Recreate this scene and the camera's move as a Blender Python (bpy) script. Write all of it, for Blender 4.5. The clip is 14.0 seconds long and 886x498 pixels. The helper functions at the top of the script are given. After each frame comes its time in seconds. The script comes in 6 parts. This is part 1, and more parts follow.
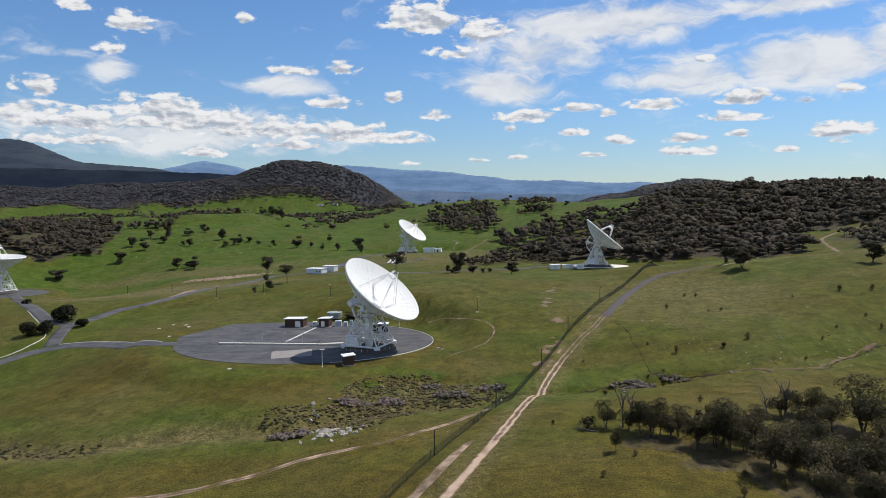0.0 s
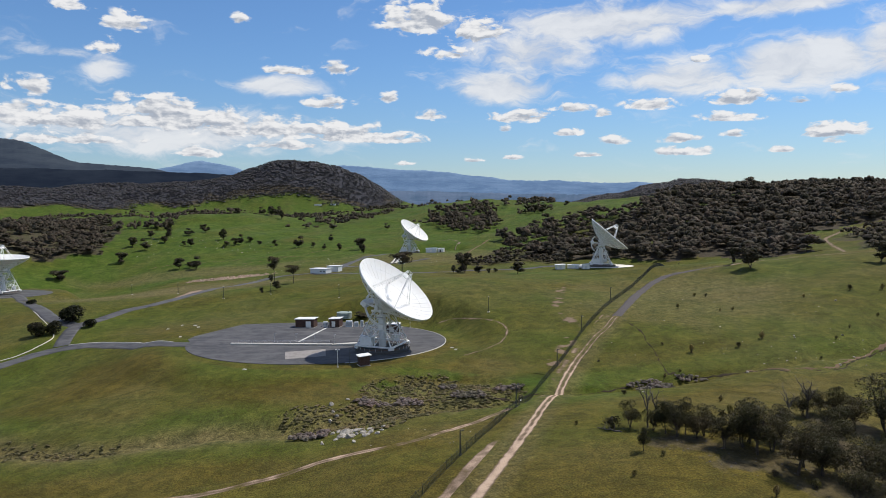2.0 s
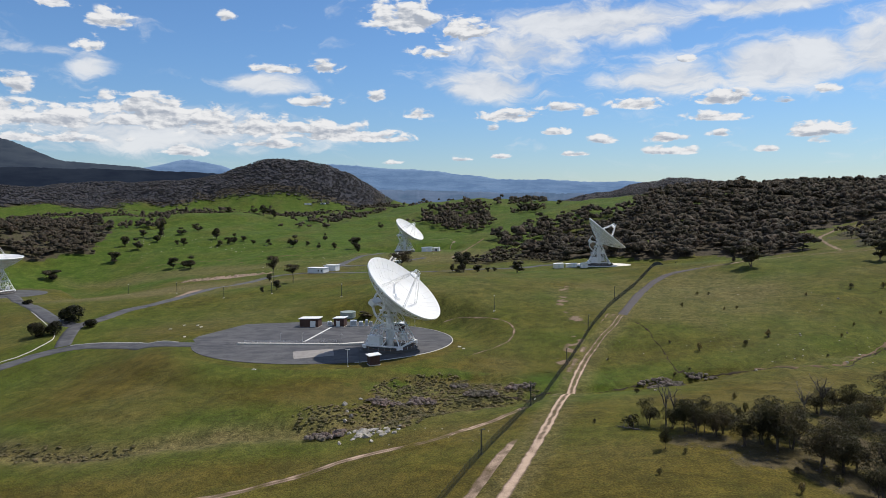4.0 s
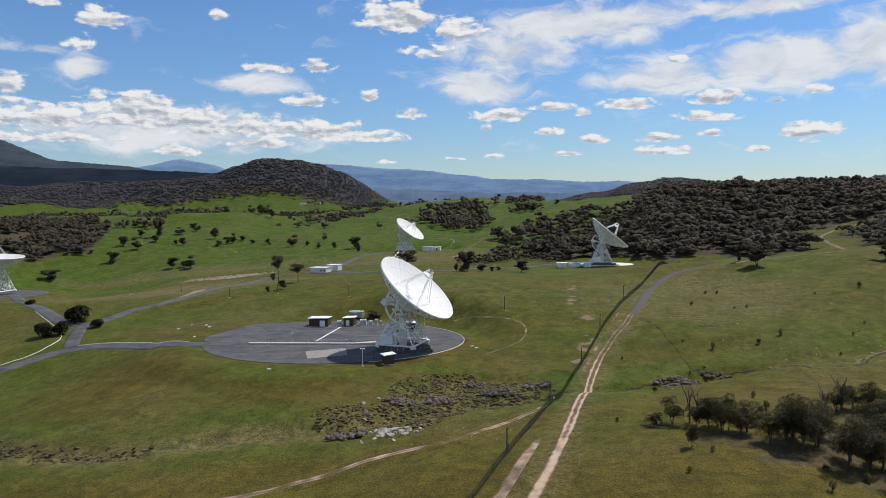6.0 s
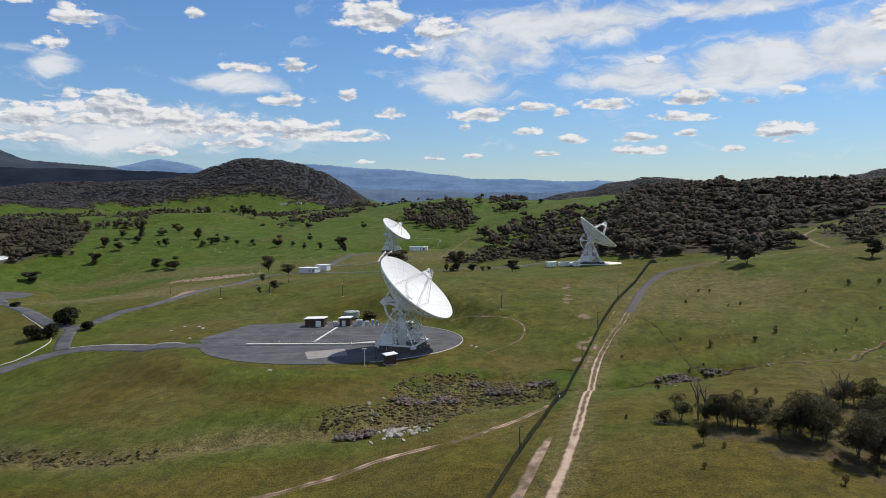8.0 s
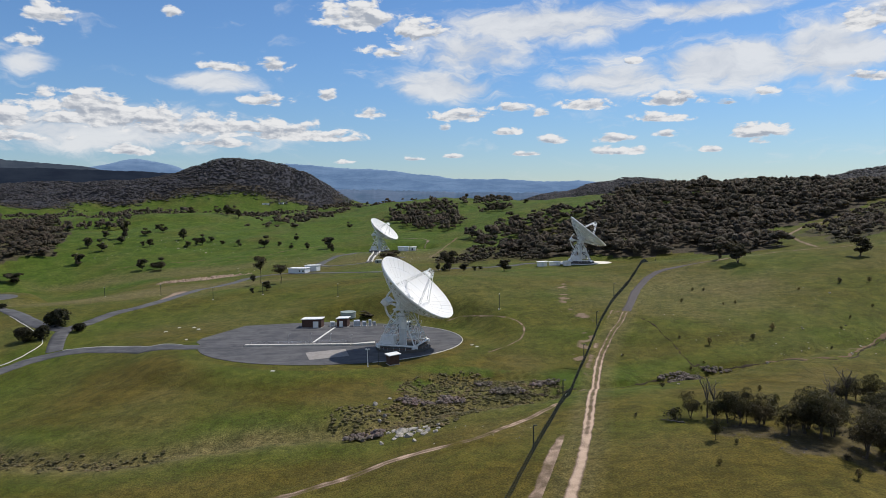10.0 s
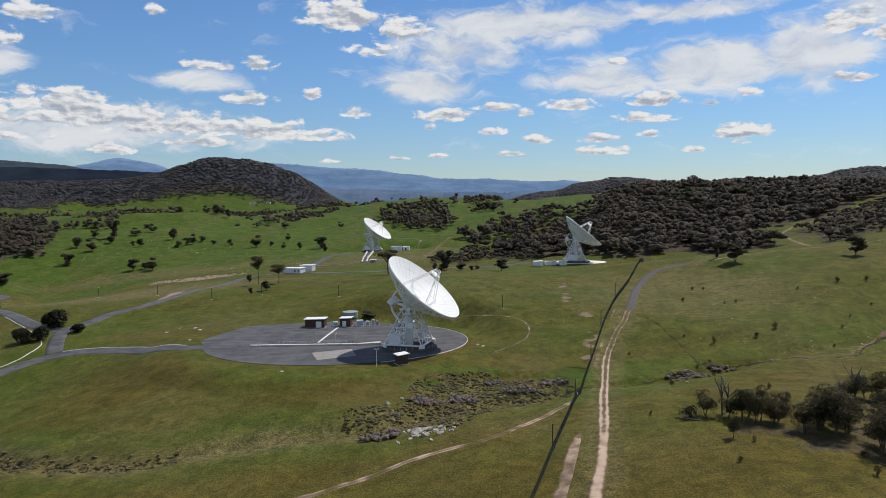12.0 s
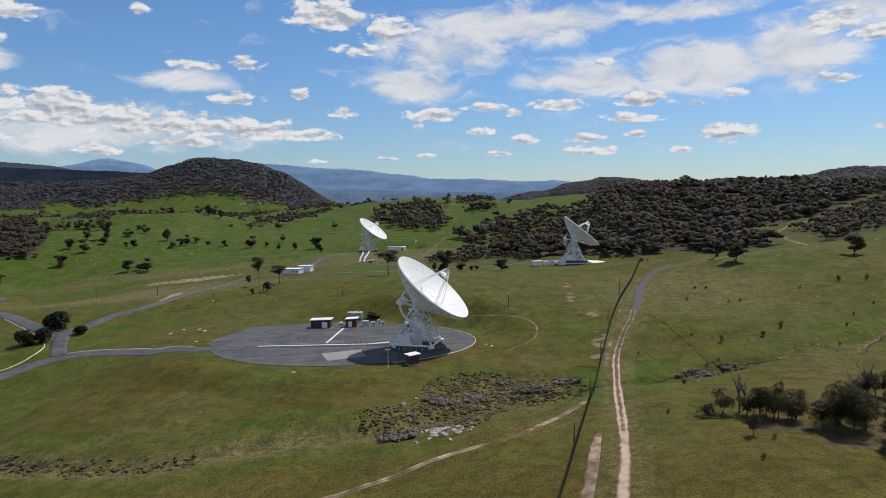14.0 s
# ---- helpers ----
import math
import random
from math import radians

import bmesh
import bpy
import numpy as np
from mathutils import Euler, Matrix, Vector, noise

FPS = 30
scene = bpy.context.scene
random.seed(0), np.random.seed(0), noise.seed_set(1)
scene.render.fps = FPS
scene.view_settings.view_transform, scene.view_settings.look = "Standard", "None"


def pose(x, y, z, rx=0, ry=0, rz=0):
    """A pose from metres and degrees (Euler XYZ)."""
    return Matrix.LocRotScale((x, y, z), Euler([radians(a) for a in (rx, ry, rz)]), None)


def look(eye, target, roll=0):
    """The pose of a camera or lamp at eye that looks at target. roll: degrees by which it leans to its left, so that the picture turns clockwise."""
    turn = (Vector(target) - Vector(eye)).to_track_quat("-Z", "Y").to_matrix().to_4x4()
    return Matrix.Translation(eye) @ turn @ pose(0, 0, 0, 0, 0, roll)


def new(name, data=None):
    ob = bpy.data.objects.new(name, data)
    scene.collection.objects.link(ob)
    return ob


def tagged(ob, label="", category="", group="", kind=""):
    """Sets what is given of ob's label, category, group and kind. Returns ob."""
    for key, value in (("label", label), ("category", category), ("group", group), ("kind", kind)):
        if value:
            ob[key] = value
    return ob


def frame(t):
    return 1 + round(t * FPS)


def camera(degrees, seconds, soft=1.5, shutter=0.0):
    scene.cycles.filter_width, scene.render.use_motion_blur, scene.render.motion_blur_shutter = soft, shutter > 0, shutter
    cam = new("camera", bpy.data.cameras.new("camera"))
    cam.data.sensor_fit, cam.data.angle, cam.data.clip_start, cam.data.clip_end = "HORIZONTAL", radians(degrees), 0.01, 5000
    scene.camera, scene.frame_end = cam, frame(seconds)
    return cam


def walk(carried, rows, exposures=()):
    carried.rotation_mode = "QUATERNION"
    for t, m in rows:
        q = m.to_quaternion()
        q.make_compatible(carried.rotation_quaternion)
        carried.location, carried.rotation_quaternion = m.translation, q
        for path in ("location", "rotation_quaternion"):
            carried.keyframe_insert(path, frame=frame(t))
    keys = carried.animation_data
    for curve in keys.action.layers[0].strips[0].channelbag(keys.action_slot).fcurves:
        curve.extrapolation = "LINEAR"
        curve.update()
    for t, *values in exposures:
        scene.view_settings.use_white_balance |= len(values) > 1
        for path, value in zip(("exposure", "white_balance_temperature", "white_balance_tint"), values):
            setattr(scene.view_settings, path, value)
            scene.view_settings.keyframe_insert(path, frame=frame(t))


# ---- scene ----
cam = camera(64.5, 14.0, soft=0.6)
PATH = [
    (0, (0.827, -0.075, 57.559), (0.749, 1.919, 57.423), -0.5),
    (0.5, (-0.922, -0.149, 57.585), (-0.999, 1.845, 57.449), -0.5),
    (1, (-2.612, -0.157, 57.565), (-2.688, 1.837, 57.429), -0.5),
    (1.5, (-4.363, -0.148, 57.579), (-4.438, 1.846, 57.443), -0.5),
    (2, (-6.279, -0.053, 57.59), (-6.344, 1.941, 57.454), -0.5),
    (2.5, (-8.04, -0.042, 57.624), (-8.086, 1.952, 57.487), -0.5),
    (3, (-10.012, -0.17, 57.738), (-10.048, 1.825, 57.6), -0.5),
    (5.5, (-19.741, -0.195, 57.7), (-19.763, 1.8, 57.56), -0.5),
    (6, (-21.631, -0.161, 57.587), (-21.642, 1.834, 57.447), -0.5),
    (6.5, (-23.581, -0.232, 57.622), (-23.576, 1.763, 57.482), -0.5),
    (7, (-25.515, -0.212, 57.637), (-25.494, 1.783, 57.496), -0.5),
    (7.5, (-27.447, -0.182, 57.588), (-27.413, 1.813, 57.447), -0.5),
    (8, (-29.398, -0.135, 57.563), (-29.35, 1.859, 57.422), -0.6),
    (10.5, (-39.194, 0.131, 57.582), (-39.08, 2.123, 57.44), -0.6),
    (11, (-41.177, 0.255, 57.599), (-41.054, 2.246, 57.456), -0.6),
    (11.5, (-43.139, 0.225, 57.672), (-43.005, 2.215, 57.529), -0.6),
    (12, (-45.283, 0.152, 57.733), (-45.138, 2.141, 57.59), -0.6),
    (12.5, (-47.243, 0.157, 57.76), (-47.088, 2.146, 57.617), -0.6),
    (13, (-49.325, 0.151, 57.829), (-49.16, 2.139, 57.686), -0.6),
    (13.5, (-51.279, 0.27, 57.84), (-51.106, 2.257, 57.696), -0.6),
    (14, (-53.18, 0.463, 57.865), (-53.002, 2.45, 57.722), -0.7),
]
walk(cam, [(t, look(eye, aim, roll)) for t, eye, aim, roll in PATH], [(0, 0.07), (6, 0.03), (11, -0.03), (14, -0.06)])

# ---- world, sun and exposure ----
SUN_AZ, SUN_EL = 57.0, 56.0          # bearing clockwise from +y, height above the horizon
sun_way = Vector((math.sin(radians(SUN_AZ)) * math.cos(radians(SUN_EL)), math.cos(radians(SUN_AZ)) * math.cos(radians(SUN_EL)), math.sin(radians(SUN_EL))))
sun_data = bpy.data.lights.new("sun", "SUN")
sun_data.energy, sun_data.angle, sun_data.color = 4.5, radians(0.6), (1.0, 0.95, 0.87)
sun = new("sun", sun_data)
sun.matrix_basis = look(sun_way * 900, (0, 0, 0))


def smooth(a, b, v):
    t = np.clip((v - a) / (b - a), 0, 1)
    return t * t * (3 - 2 * t)


class Nodes:
    """Short hand for building node trees."""

    def __init__(self, tree):
        self.tree = tree
        tree.nodes.clear()

    def add(self, kind, *inputs, **props):
        n = self.tree.nodes.new(kind)
        for k, v in props.items():
            if k == "op":
                n.operation = v
            elif k == "blend":
                n.data_type, n.blend_type = "RGBA", v
            elif k == "name":
                n.attribute_name = v
            elif k == "sky":
                n.sky_type = v
            elif k == "dims":
                n.noise_dimensions = v
            elif k == "feature":
                n.feature = v
            elif k == "clamped":
                n.use_clamp = v
        for i, v in enumerate(inputs):
            self.put(n.inputs[i], v)
        return n

    def put(self, socket, v):
        if v is None:
            return
        if isinstance(v, bpy.types.Node):
            v = v.outputs[0]
        if isinstance(v, bpy.types.NodeSocket):
            self.tree.links.new(v, socket)
        else:
            socket.default_value = v

    def math(self, op, a, b=None, c=None, clamped=False):
        return self.add("ShaderNodeMath", a, b, c, op=op, clamped=clamped)

    def vec(self, op, a, b=None):
        return self.add("ShaderNodeVectorMath", a, b, op=op)

    def mix(self, fac, a, b, blend="MIX"):
        n = self.add("ShaderNodeMix", blend=blend)
        for s, v in ((n.inputs[0], fac), (n.inputs[6], a), (n.inputs[7], b)):
            if isinstance(v, tuple) and len(v) == 3:
                v = (*v, 1)
            self.put(s, v)
        return n.outputs[2]

    def noise(self, vector, scale, detail=4.0, rough=0.55, distort=0.0):
        n = self.add("ShaderNodeTexNoise", vector)
        for key, v in (("Scale", scale), ("Detail", detail), ("Roughness", rough), ("Distortion", distort)):
            n.inputs[key].default_value = v
        return n.outputs[0]

    def ramp(self, v, lo, hi, out_lo=0.0, out_hi=1.0):
        n = self.tree.nodes.new("ShaderNodeMapRange")
        n.interpolation_type = "SMOOTHSTEP"
        for s, x in zip(n.inputs, (v, lo, hi, out_lo, out_hi)):
            self.put(s, x)
        return n.outputs[0]


world = bpy.data.worlds.new("sky")
scene.world = world
world.use_nodes = True
w = Nodes(world.node_tree)
sky = w.add("ShaderNodeTexSky", sky="NISHITA")
sky.sun_disc, sky.sun_elevation, sky.sun_rotation = False, radians(SUN_EL), radians(SUN_AZ)
sky.altitude, sky.air_density, sky.dust_density, sky.ozone_density = 700, 1.25, 0.05, 3.2
way = w.add("ShaderNodeTexCoord").outputs["Generated"]
xyz = w.add("ShaderNodeSeparateXYZ", way)
az = w.math("MULTIPLY", w.math("ARCTAN2", xyz.outputs[0], xyz.outputs[1]), 57.29578)
el = w.math("MULTIPLY", w.math("ARCSINE", xyz.outputs[2]), 57.29578)
plane = w.add("ShaderNodeCombineXYZ", az, el, 0.0)
# cloud banks: bearing, height, half width and half height in degrees, strength
WEST_BANKS = [
    (-29.1, 14.0, 1.6, 0.6, 0.46), (-25.5, 13.2, 1.8, 0.9, 0.50), (-27.1, 11.4, 1.2, 0.9, 0.46), (-31.8, 8.3, 2.2, 0.8, 0.52), (-17.4, 14.0, 0.9, 0.7, 0.48), (-30.4, 6.3, 5.3, 1.1, 0.55), (-23.8, 7.3, 5.2, 1.0, 0.56), (-22.0, 6.5, 6.1, 1.2, 0.56),
    (-16.6, 6.0, 5.6, 1.2, 0.55), (-10.9, 5.9, 5.0, 0.8, 0.54), (-8.7, 5.3, 5.9, 0.6, 0.50), (-29.7, 4.8, 5.4, 0.6, 0.50), (-20.9, 4.0, 2.4, 0.6, 0.50), (-14.5, 4.6, 4.0, 0.5, 0.46), (-6.0, 5.0, 3.7, 0.4, 0.44)]
MIDDLE_BANKS = [
    (-13.7, 10.3, 2.3, 0.5, 0.50), (-10.3, 10.5, 1.7, 0.6, 0.48), (-11.0, 7.9, 2.1, 0.6, 0.50), (-6.2, 8.4, 1.0, 0.6, 0.48), (-2.8, 6.9, 1.4, 0.5, 0.46), (-3.6, 14.5, 3.3, 1.6, 0.56), (1.1, 13.4, 3.0, 1.2, 0.52), (-1.4, 11.8, 2.5, 0.8, 0.44),
    (4.5, 6.8, 2.8, 0.7, 0.52), (8.5, 7.3, 1.8, 0.5, 0.50), (11.0, 6.8, 0.9, 0.4, 0.46), (3.0, 5.8, 0.9, 0.4, 0.48), (8.1, 5.4, 1.4, 0.4, 0.52), (11.9, 4.7, 2.0, 0.5, 0.54), (16.5, 4.7, 1.7, 0.45, 0.52)]
EAST_BANKS = [
    (9.8, 3.6, 1.3, 0.25, 0.50), (17.1, 3.7, 2.7, 0.45, 0.54), (20.6, 4.9, 1.0, 0.4, 0.50), (23.8, 3.6, 0.8, 0.3, 0.48), (14.7, 7.4, 2.4, 0.6, 0.54), (20.9, 7.5, 2.6, 0.7, 0.54), (20.2, 6.2, 2.4, 0.6, 0.54), (24.9, 7.0, 1.0, 0.3, 0.46),
    (26.9, 4.9, 2.6, 0.9, 0.56), (27.1, 4.2, 1.1, 0.5, 0.50), (-4.9, 3.1, 1.1, 0.25, 0.48), (0.6, 3.3, 1.1, 0.25, 0.48), (3.8, 3.5, 0.9, 0.25, 0.48), (27.5, 7.7, 1.0, 0.4, 0.48), (17.7, 10.5, 1.2, 0.4, 0.40)]
OUTER_BANKS = [
    (35.5, 14.3, 2.5, 1.0, 0.52), (34.0, 12.0, 2.5, 1.0, 0.50), (36.6, 11.0, 2.0, 0.8, 0.52), (34.2, 8.2, 1.8, 0.5, 0.52), (37.0, 4.8, 1.5, 0.4, 0.48), (50.0, 8.0, 9.0, 4.0, 0.50), (-52.0, 8.0, 9.0, 4.0, 0.50)]
BANKS = WEST_BANKS + MIDDLE_BANKS + EAST_BANKS + OUTER_BANKS
# thin veils of high cloud; last five unseen, added for fill light
VEILS = [(11.1, 13.9, 10.9, 1.7, 0.80), (23.4, 13.9, 7.1, 0.8, 0.74), (16.9, 9.5, 6.2, 1.6, 0.74), (25.0, 10.2, 6.9, 2.0, 0.88), (31.5, 10.6, 4.6, 2.6, 0.88), (5.8, 12.1, 5.9, 2.0, 0.76), (3.1, 9.4, 5.5, 1.6, 0.76), (-14.8, 9.3, 4.0, 0.9, 0.70),
         (-27.1, 10.1, 1.6, 1.3, 0.56), (-29.8, 10.8, 3.2, 0.5, 0.44), (-22.1, 5.8, 14.0, 2.0, 0.72), (36.0, 13.5, 5.0, 2.0, 0.7), (0.0, 42.0, 60.0, 14.0, 0.7), (110.0, 28.0, 50.0, 16.0, 0.7), (-110.0, 28.0, 50.0, 16.0, 0.7), (180.0, 30.0, 45.0, 18.0, 0.7), (-180.0, 30.0, 45.0, 18.0, 0.7)]


def drift(p):
    n = w.add("ShaderNodeTexNoise", p)
    n.inputs["Scale"].default_value, n.inputs["Detail"].default_value = 0.45, 3.0
    return n.outputs[1]


def billows(p):
    """Puffy cloud detail, finer upwards."""
    wobble = w.add("ShaderNodeVectorMath", p, w.vec("MULTIPLY", w.vec("SUBTRACT", drift(p), (0.5, 0.5, 0.5)), (1.3, 0.9, 0)), op="ADD")
    fine = w.noise(w.vec("MULTIPLY", wobble, (0.62, 1.3, 1)), 1.0, 9.0, 0.56, 0.15)
    broad = w.noise(w.vec("MULTIPLY", p, (0.20, 0.7, 1)), 1.0, 3.0, 0.5)
    return w.math("ADD", w.math("MULTIPLY", fine, 1.35), w.math("MULTIPLY", broad, 0.45))


def bank_cover(banks, below, reach):
    """Largest share of any bank at this place of the sky, and how far down in a bank it lies; undersides are flatter than tops."""
    cover, under = 0.0, 0.0
    for a, e, ra, re, s in banks:
        up = w.math("MULTIPLY", w.math("SUBTRACT", el, e - re * 0.3), 1 / re)
        dy = w.math("MAXIMUM", w.math("MULTIPLY", up, 0.85), w.math("MULTIPLY", up, -below))
        dx = w.math("MULTIPLY", w.math("SUBTRACT", az, a), 1 / ra)
        d = w.math("SQRT", w.math("ADD", w.math("MULTIPLY", dx, dx), w.math("MULTIPLY", dy, dy)))
        share = w.ramp(d, 0.0, reach, s, 0.0)
        cover = w.math("MAXIMUM", cover, share)
        under = w.math("MAXIMUM", under, w.math("MULTIPLY", share, w.ramp(up, 0.75, -0.55)))
    return cover, under


puff = billows(plane)
cover, under = bank_cover(BANKS, 1.7, 1.55)
here = w.math("ADD", cover, puff)
lit = w.math("SUBTRACT", billows(w.vec("ADD", plane, (0.22, 0.30, 0))), puff)
mask = w.math("MULTIPLY", w.ramp(here, 1.06, 1.26), w.ramp(cover, 0.03, 0.16))
layers = w.noise(w.vec("MULTIPLY", plane, (0.16, 1.5, 1)), 1.0, 6.0, 0.6)
shade = w.ramp(w.math("ADD", w.math("ADD", w.math("MULTIPLY", lit, 1.1), w.math("MULTIPLY", w.math("SUBTRACT", layers, 0.5), 0.8)), w.math("MULTIPLY", under, 0.66)), -0.06, 0.42)
cloud_colour = w.mix(shade, (0.98, 0.985, 1.0), (0.46, 0.51, 0.60))
wisp = w.noise(w.vec("MULTIPLY", w.vec("ADD", plane, w.vec("MULTIPLY", drift(plane), (3.0, 1.8, 0))), (0.2, 0.62, 1)), 1.0, 8.0, 0.58, 0.4)
veil = w.math("MULTIPLY", w.ramp(w.math("ADD", bank_cover(VEILS, 1.0, 1.5)[0], w.math("MULTIPLY", w.math("SUBTRACT", wisp, 0.5), 1.7)), 0.12, 0.70), 0.92)
cloud_colour = w.mix(mask, w.mix(w.ramp(wisp, 0.35, 0.65), (0.74, 0.78, 0.85), (0.93, 0.95, 0.98)), cloud_colour)
mask = w.math("MAXIMUM", mask, veil)
sky_light = w.add("ShaderNodeBackground", w.mix(1.0, sky.outputs[0], w.mix(w.ramp(el, 0.0, 12.0), (0.71, 0.87, 1.14), (0.72, 0.95, 1.24)), "MULTIPLY"), 0.087)
cloud_light = w.add("ShaderNodeBackground", cloud_colour, 0.82)
both = w.add("ShaderNodeMixShader", mask, sky_light, cloud_light)
w.put(w.add("ShaderNodeOutputWorld").inputs[0], both)

# ---- lie of the land ----
PIVOT = (-26.0, 0.0)
BEARINGS = np.arange(-40.0, 41.0, 10.0)
# heights by bearing on rings round the pivot: near ground, then hills
RINGS = np.array([110, 150, 195, 245, 300, 370, 440, 530, 700, 950, 1350, 2000.0])
NEAR_LAND = [
    (-21.1, -18.5, -15.5, -11.7, -7.2, -3.3, -0.9, -0.2, -0.3),
    (-20.1, -16, -12.7, -10.2, -4.5, -0.9, 1.2, 0.6, -4.4),
    (-19.9, -13.6, -8.7, -5.4, -3.7, -1.4, 1.8, 0.6, -6.2),
    (-20.8, -12.7, -4.7, -0.1, -1.4, -1.1, -1.2, 0.8, -4.6),
    (-21.4, -14, -0.8, 1.6, 6.1, 7.2, 7.3, 6.6, -0),
    (-18.5, -7.1, -2.7, 4.3, 15.1, 14.1, 12.3, 17.5, 13.1),
]
FAR_LAND = [
    (-12.4, -2.9, 2.3, 7.5, 10.1, 11.6, 19.7, 26.5, 28.1),
    (2.6, -7.5, -3.5, 2.5, 5.6, 7.3, 8.5, 25.1, 42.1),
    (16.5, -23.4, -9.4, 1.8, 7.1, 14.2, 34.6, 34.2, 49.2),
    (19.9, 15.8, 19.5, 17.8, 23.6, 42.0, 66.0, 67.5, 64.0),
    (25.3, 25.1, 28.5, 25.9, 57.5, 51.7, 60.3, 62.1, 70.6),
    (14.7, 4.8, 18.2, 15.4, 31.5, 36.6, 66.6, 66.2, 72.6),
]
LAND = np.array(NEAR_LAND + FAR_LAND)
# far hills: bearing, distance, height, half width across and along
HILLS = [(-14.6, 2650, 122, 215, 300), (-10.3, 2600, 92, 205, 280), (-7.6, 2550, 40, 150, 260), (-21.5, 2700, 62, 360, 350), (-27.5, 2700, 44, 400, 380), (-35, 2600, 58, 420, 350), (-45, 2700, 90, 400, 400),
         (15.9, 2450, 44, 215, 300), (19.5, 2500, 20, 300, 300), (-50, 3300, 120, 500, 380), (33.6, 1700, 27, 125, 250), (39.5, 1700, 31, 190, 260),
         (-17.5, 1130, 15, 150, 75), (-17.0, 1330, -20, 260, 100), (-33.0, 950, 10, 90, 120), (-37.5, 900, 7, 60, 90), (-28.5, 1500, 12, 160, 120), (24.5, 700, -5, 60, 60), (11.0, 800, -5, 45, 90), (-7.0, 1500, 9, 90, 110)]
# levelled sites: centre, half axes, height
SITES = [(-70, 286, 58, 47, 0.0), (95, 528, 40, 24, 8.0), (-60, 733, 45, 24, 2.0), (-338, 490, 40, 32, -6.0)]
GULLY = [(-230, 236), (-175, 217), (-152, 201), (-129, 191), (-115.5, 186), (-103, 187), (-89, 190), (-74, 191), (-50, 191), (-20, 205), (10, 214), (40, 222), (62, 228), (95, 237), (125, 246), (170, 262)]
RUNNEL = [(60.3, 286), (62.3, 277), (62.0, 264.8), (61.8, 248.5), (61.7, 234.8)]
CUT_BANK = [(64, 233), (78, 234), (88, 235.3), (97.5, 231.5), (106.5, 230), (114, 230.5), (121, 236), (128, 243), (137, 250), (149, 257), (170, 266)]
# rough hollow below the pad: centre, half axes, depth
HOLLOW = (-12, 219, 25, 17, 1.3)


def ease4(v, knots):
    """Catmull-Rom weights of the four knots round each value."""
    u = np.interp(v, knots, np.arange(len(knots)))
    i = np.clip(u.astype(int), 0, len(knots) - 2)
    f = u - i
    c = (-0.5 * f + f * f - 0.5 * f ** 3, 1 - 2.5 * f * f + 1.5 * f ** 3, 0.5 * f + 2 * f * f - 1.5 * f ** 3, -0.5 * f * f + 0.5 * f ** 3)
    return [(np.clip(i + k - 1, 0, len(knots) - 1), c[k]) for k in range(4)]


def line_distance(x, y, line):
    """Distance to a broken line, and how far along it."""
    best, along, done = np.full(x.shape, 1e9), np.zeros(x.shape), 0.0
    for (x0, y0), (x1, y1) in zip(line, line[1:]):
        dx, dy = x1 - x0, y1 - y0
        size = math.hypot(dx, dy)
        t = np.clip(((x - x0) * dx + (y - y0) * dy) / size ** 2, 0, 1)
        d = np.hypot(x - x0 - t * dx, y - y0 - t * dy)
        along = np.where(d < best, done + t * size, along)
        best = np.minimum(best, d)
        done += size
    return best, along


def waves(x, y, size, seed, octaves=3):
    """Smooth bumps between about -1 and 1, from sums of turned sines."""
    r = np.random.RandomState(seed)
    v, amp, total = np.zeros(x.shape), 1.0, 0.0
    for _ in range(octaves):
        for _ in range(4):
            a, ph, s = r.uniform(0, 6.28), r.uniform(0, 6.28), r.uniform(0.7, 1.4)
            v += amp * np.sin((x * math.cos(a) + y * math.sin(a)) * 6.28 * s / size + ph)
        total += amp * 1.6
        amp, size = amp * 0.55, size / 2.1
    return v / total


def grain(x, y, size, seed):
    """Irregular unevenness between about -1 and 1, from a lattice of random values."""
    cell = np.random.RandomState(seed).uniform(-1, 1, (64, 64))
    x, y = np.asarray(x, float), np.asarray(y, float)
    u, v = (x * 0.82 + y * 0.57) / size, (y * 0.82 - x * 0.57) / size
    i, j = np.floor(u).astype(int), np.floor(v).astype(int)
    f, g = u - i, v - j
    f, g = f * f * (3 - 2 * f), g * g * (3 - 2 * g)
    a, b = cell[i % 64, j % 64], cell[(i + 1) % 64, j % 64]
    c, d = cell[i % 64, (j + 1) % 64], cell[(i + 1) % 64, (j + 1) % 64]
    return (a * (1 - f) + b * f) * (1 - g) + (c * (1 - f) + d * f) * g


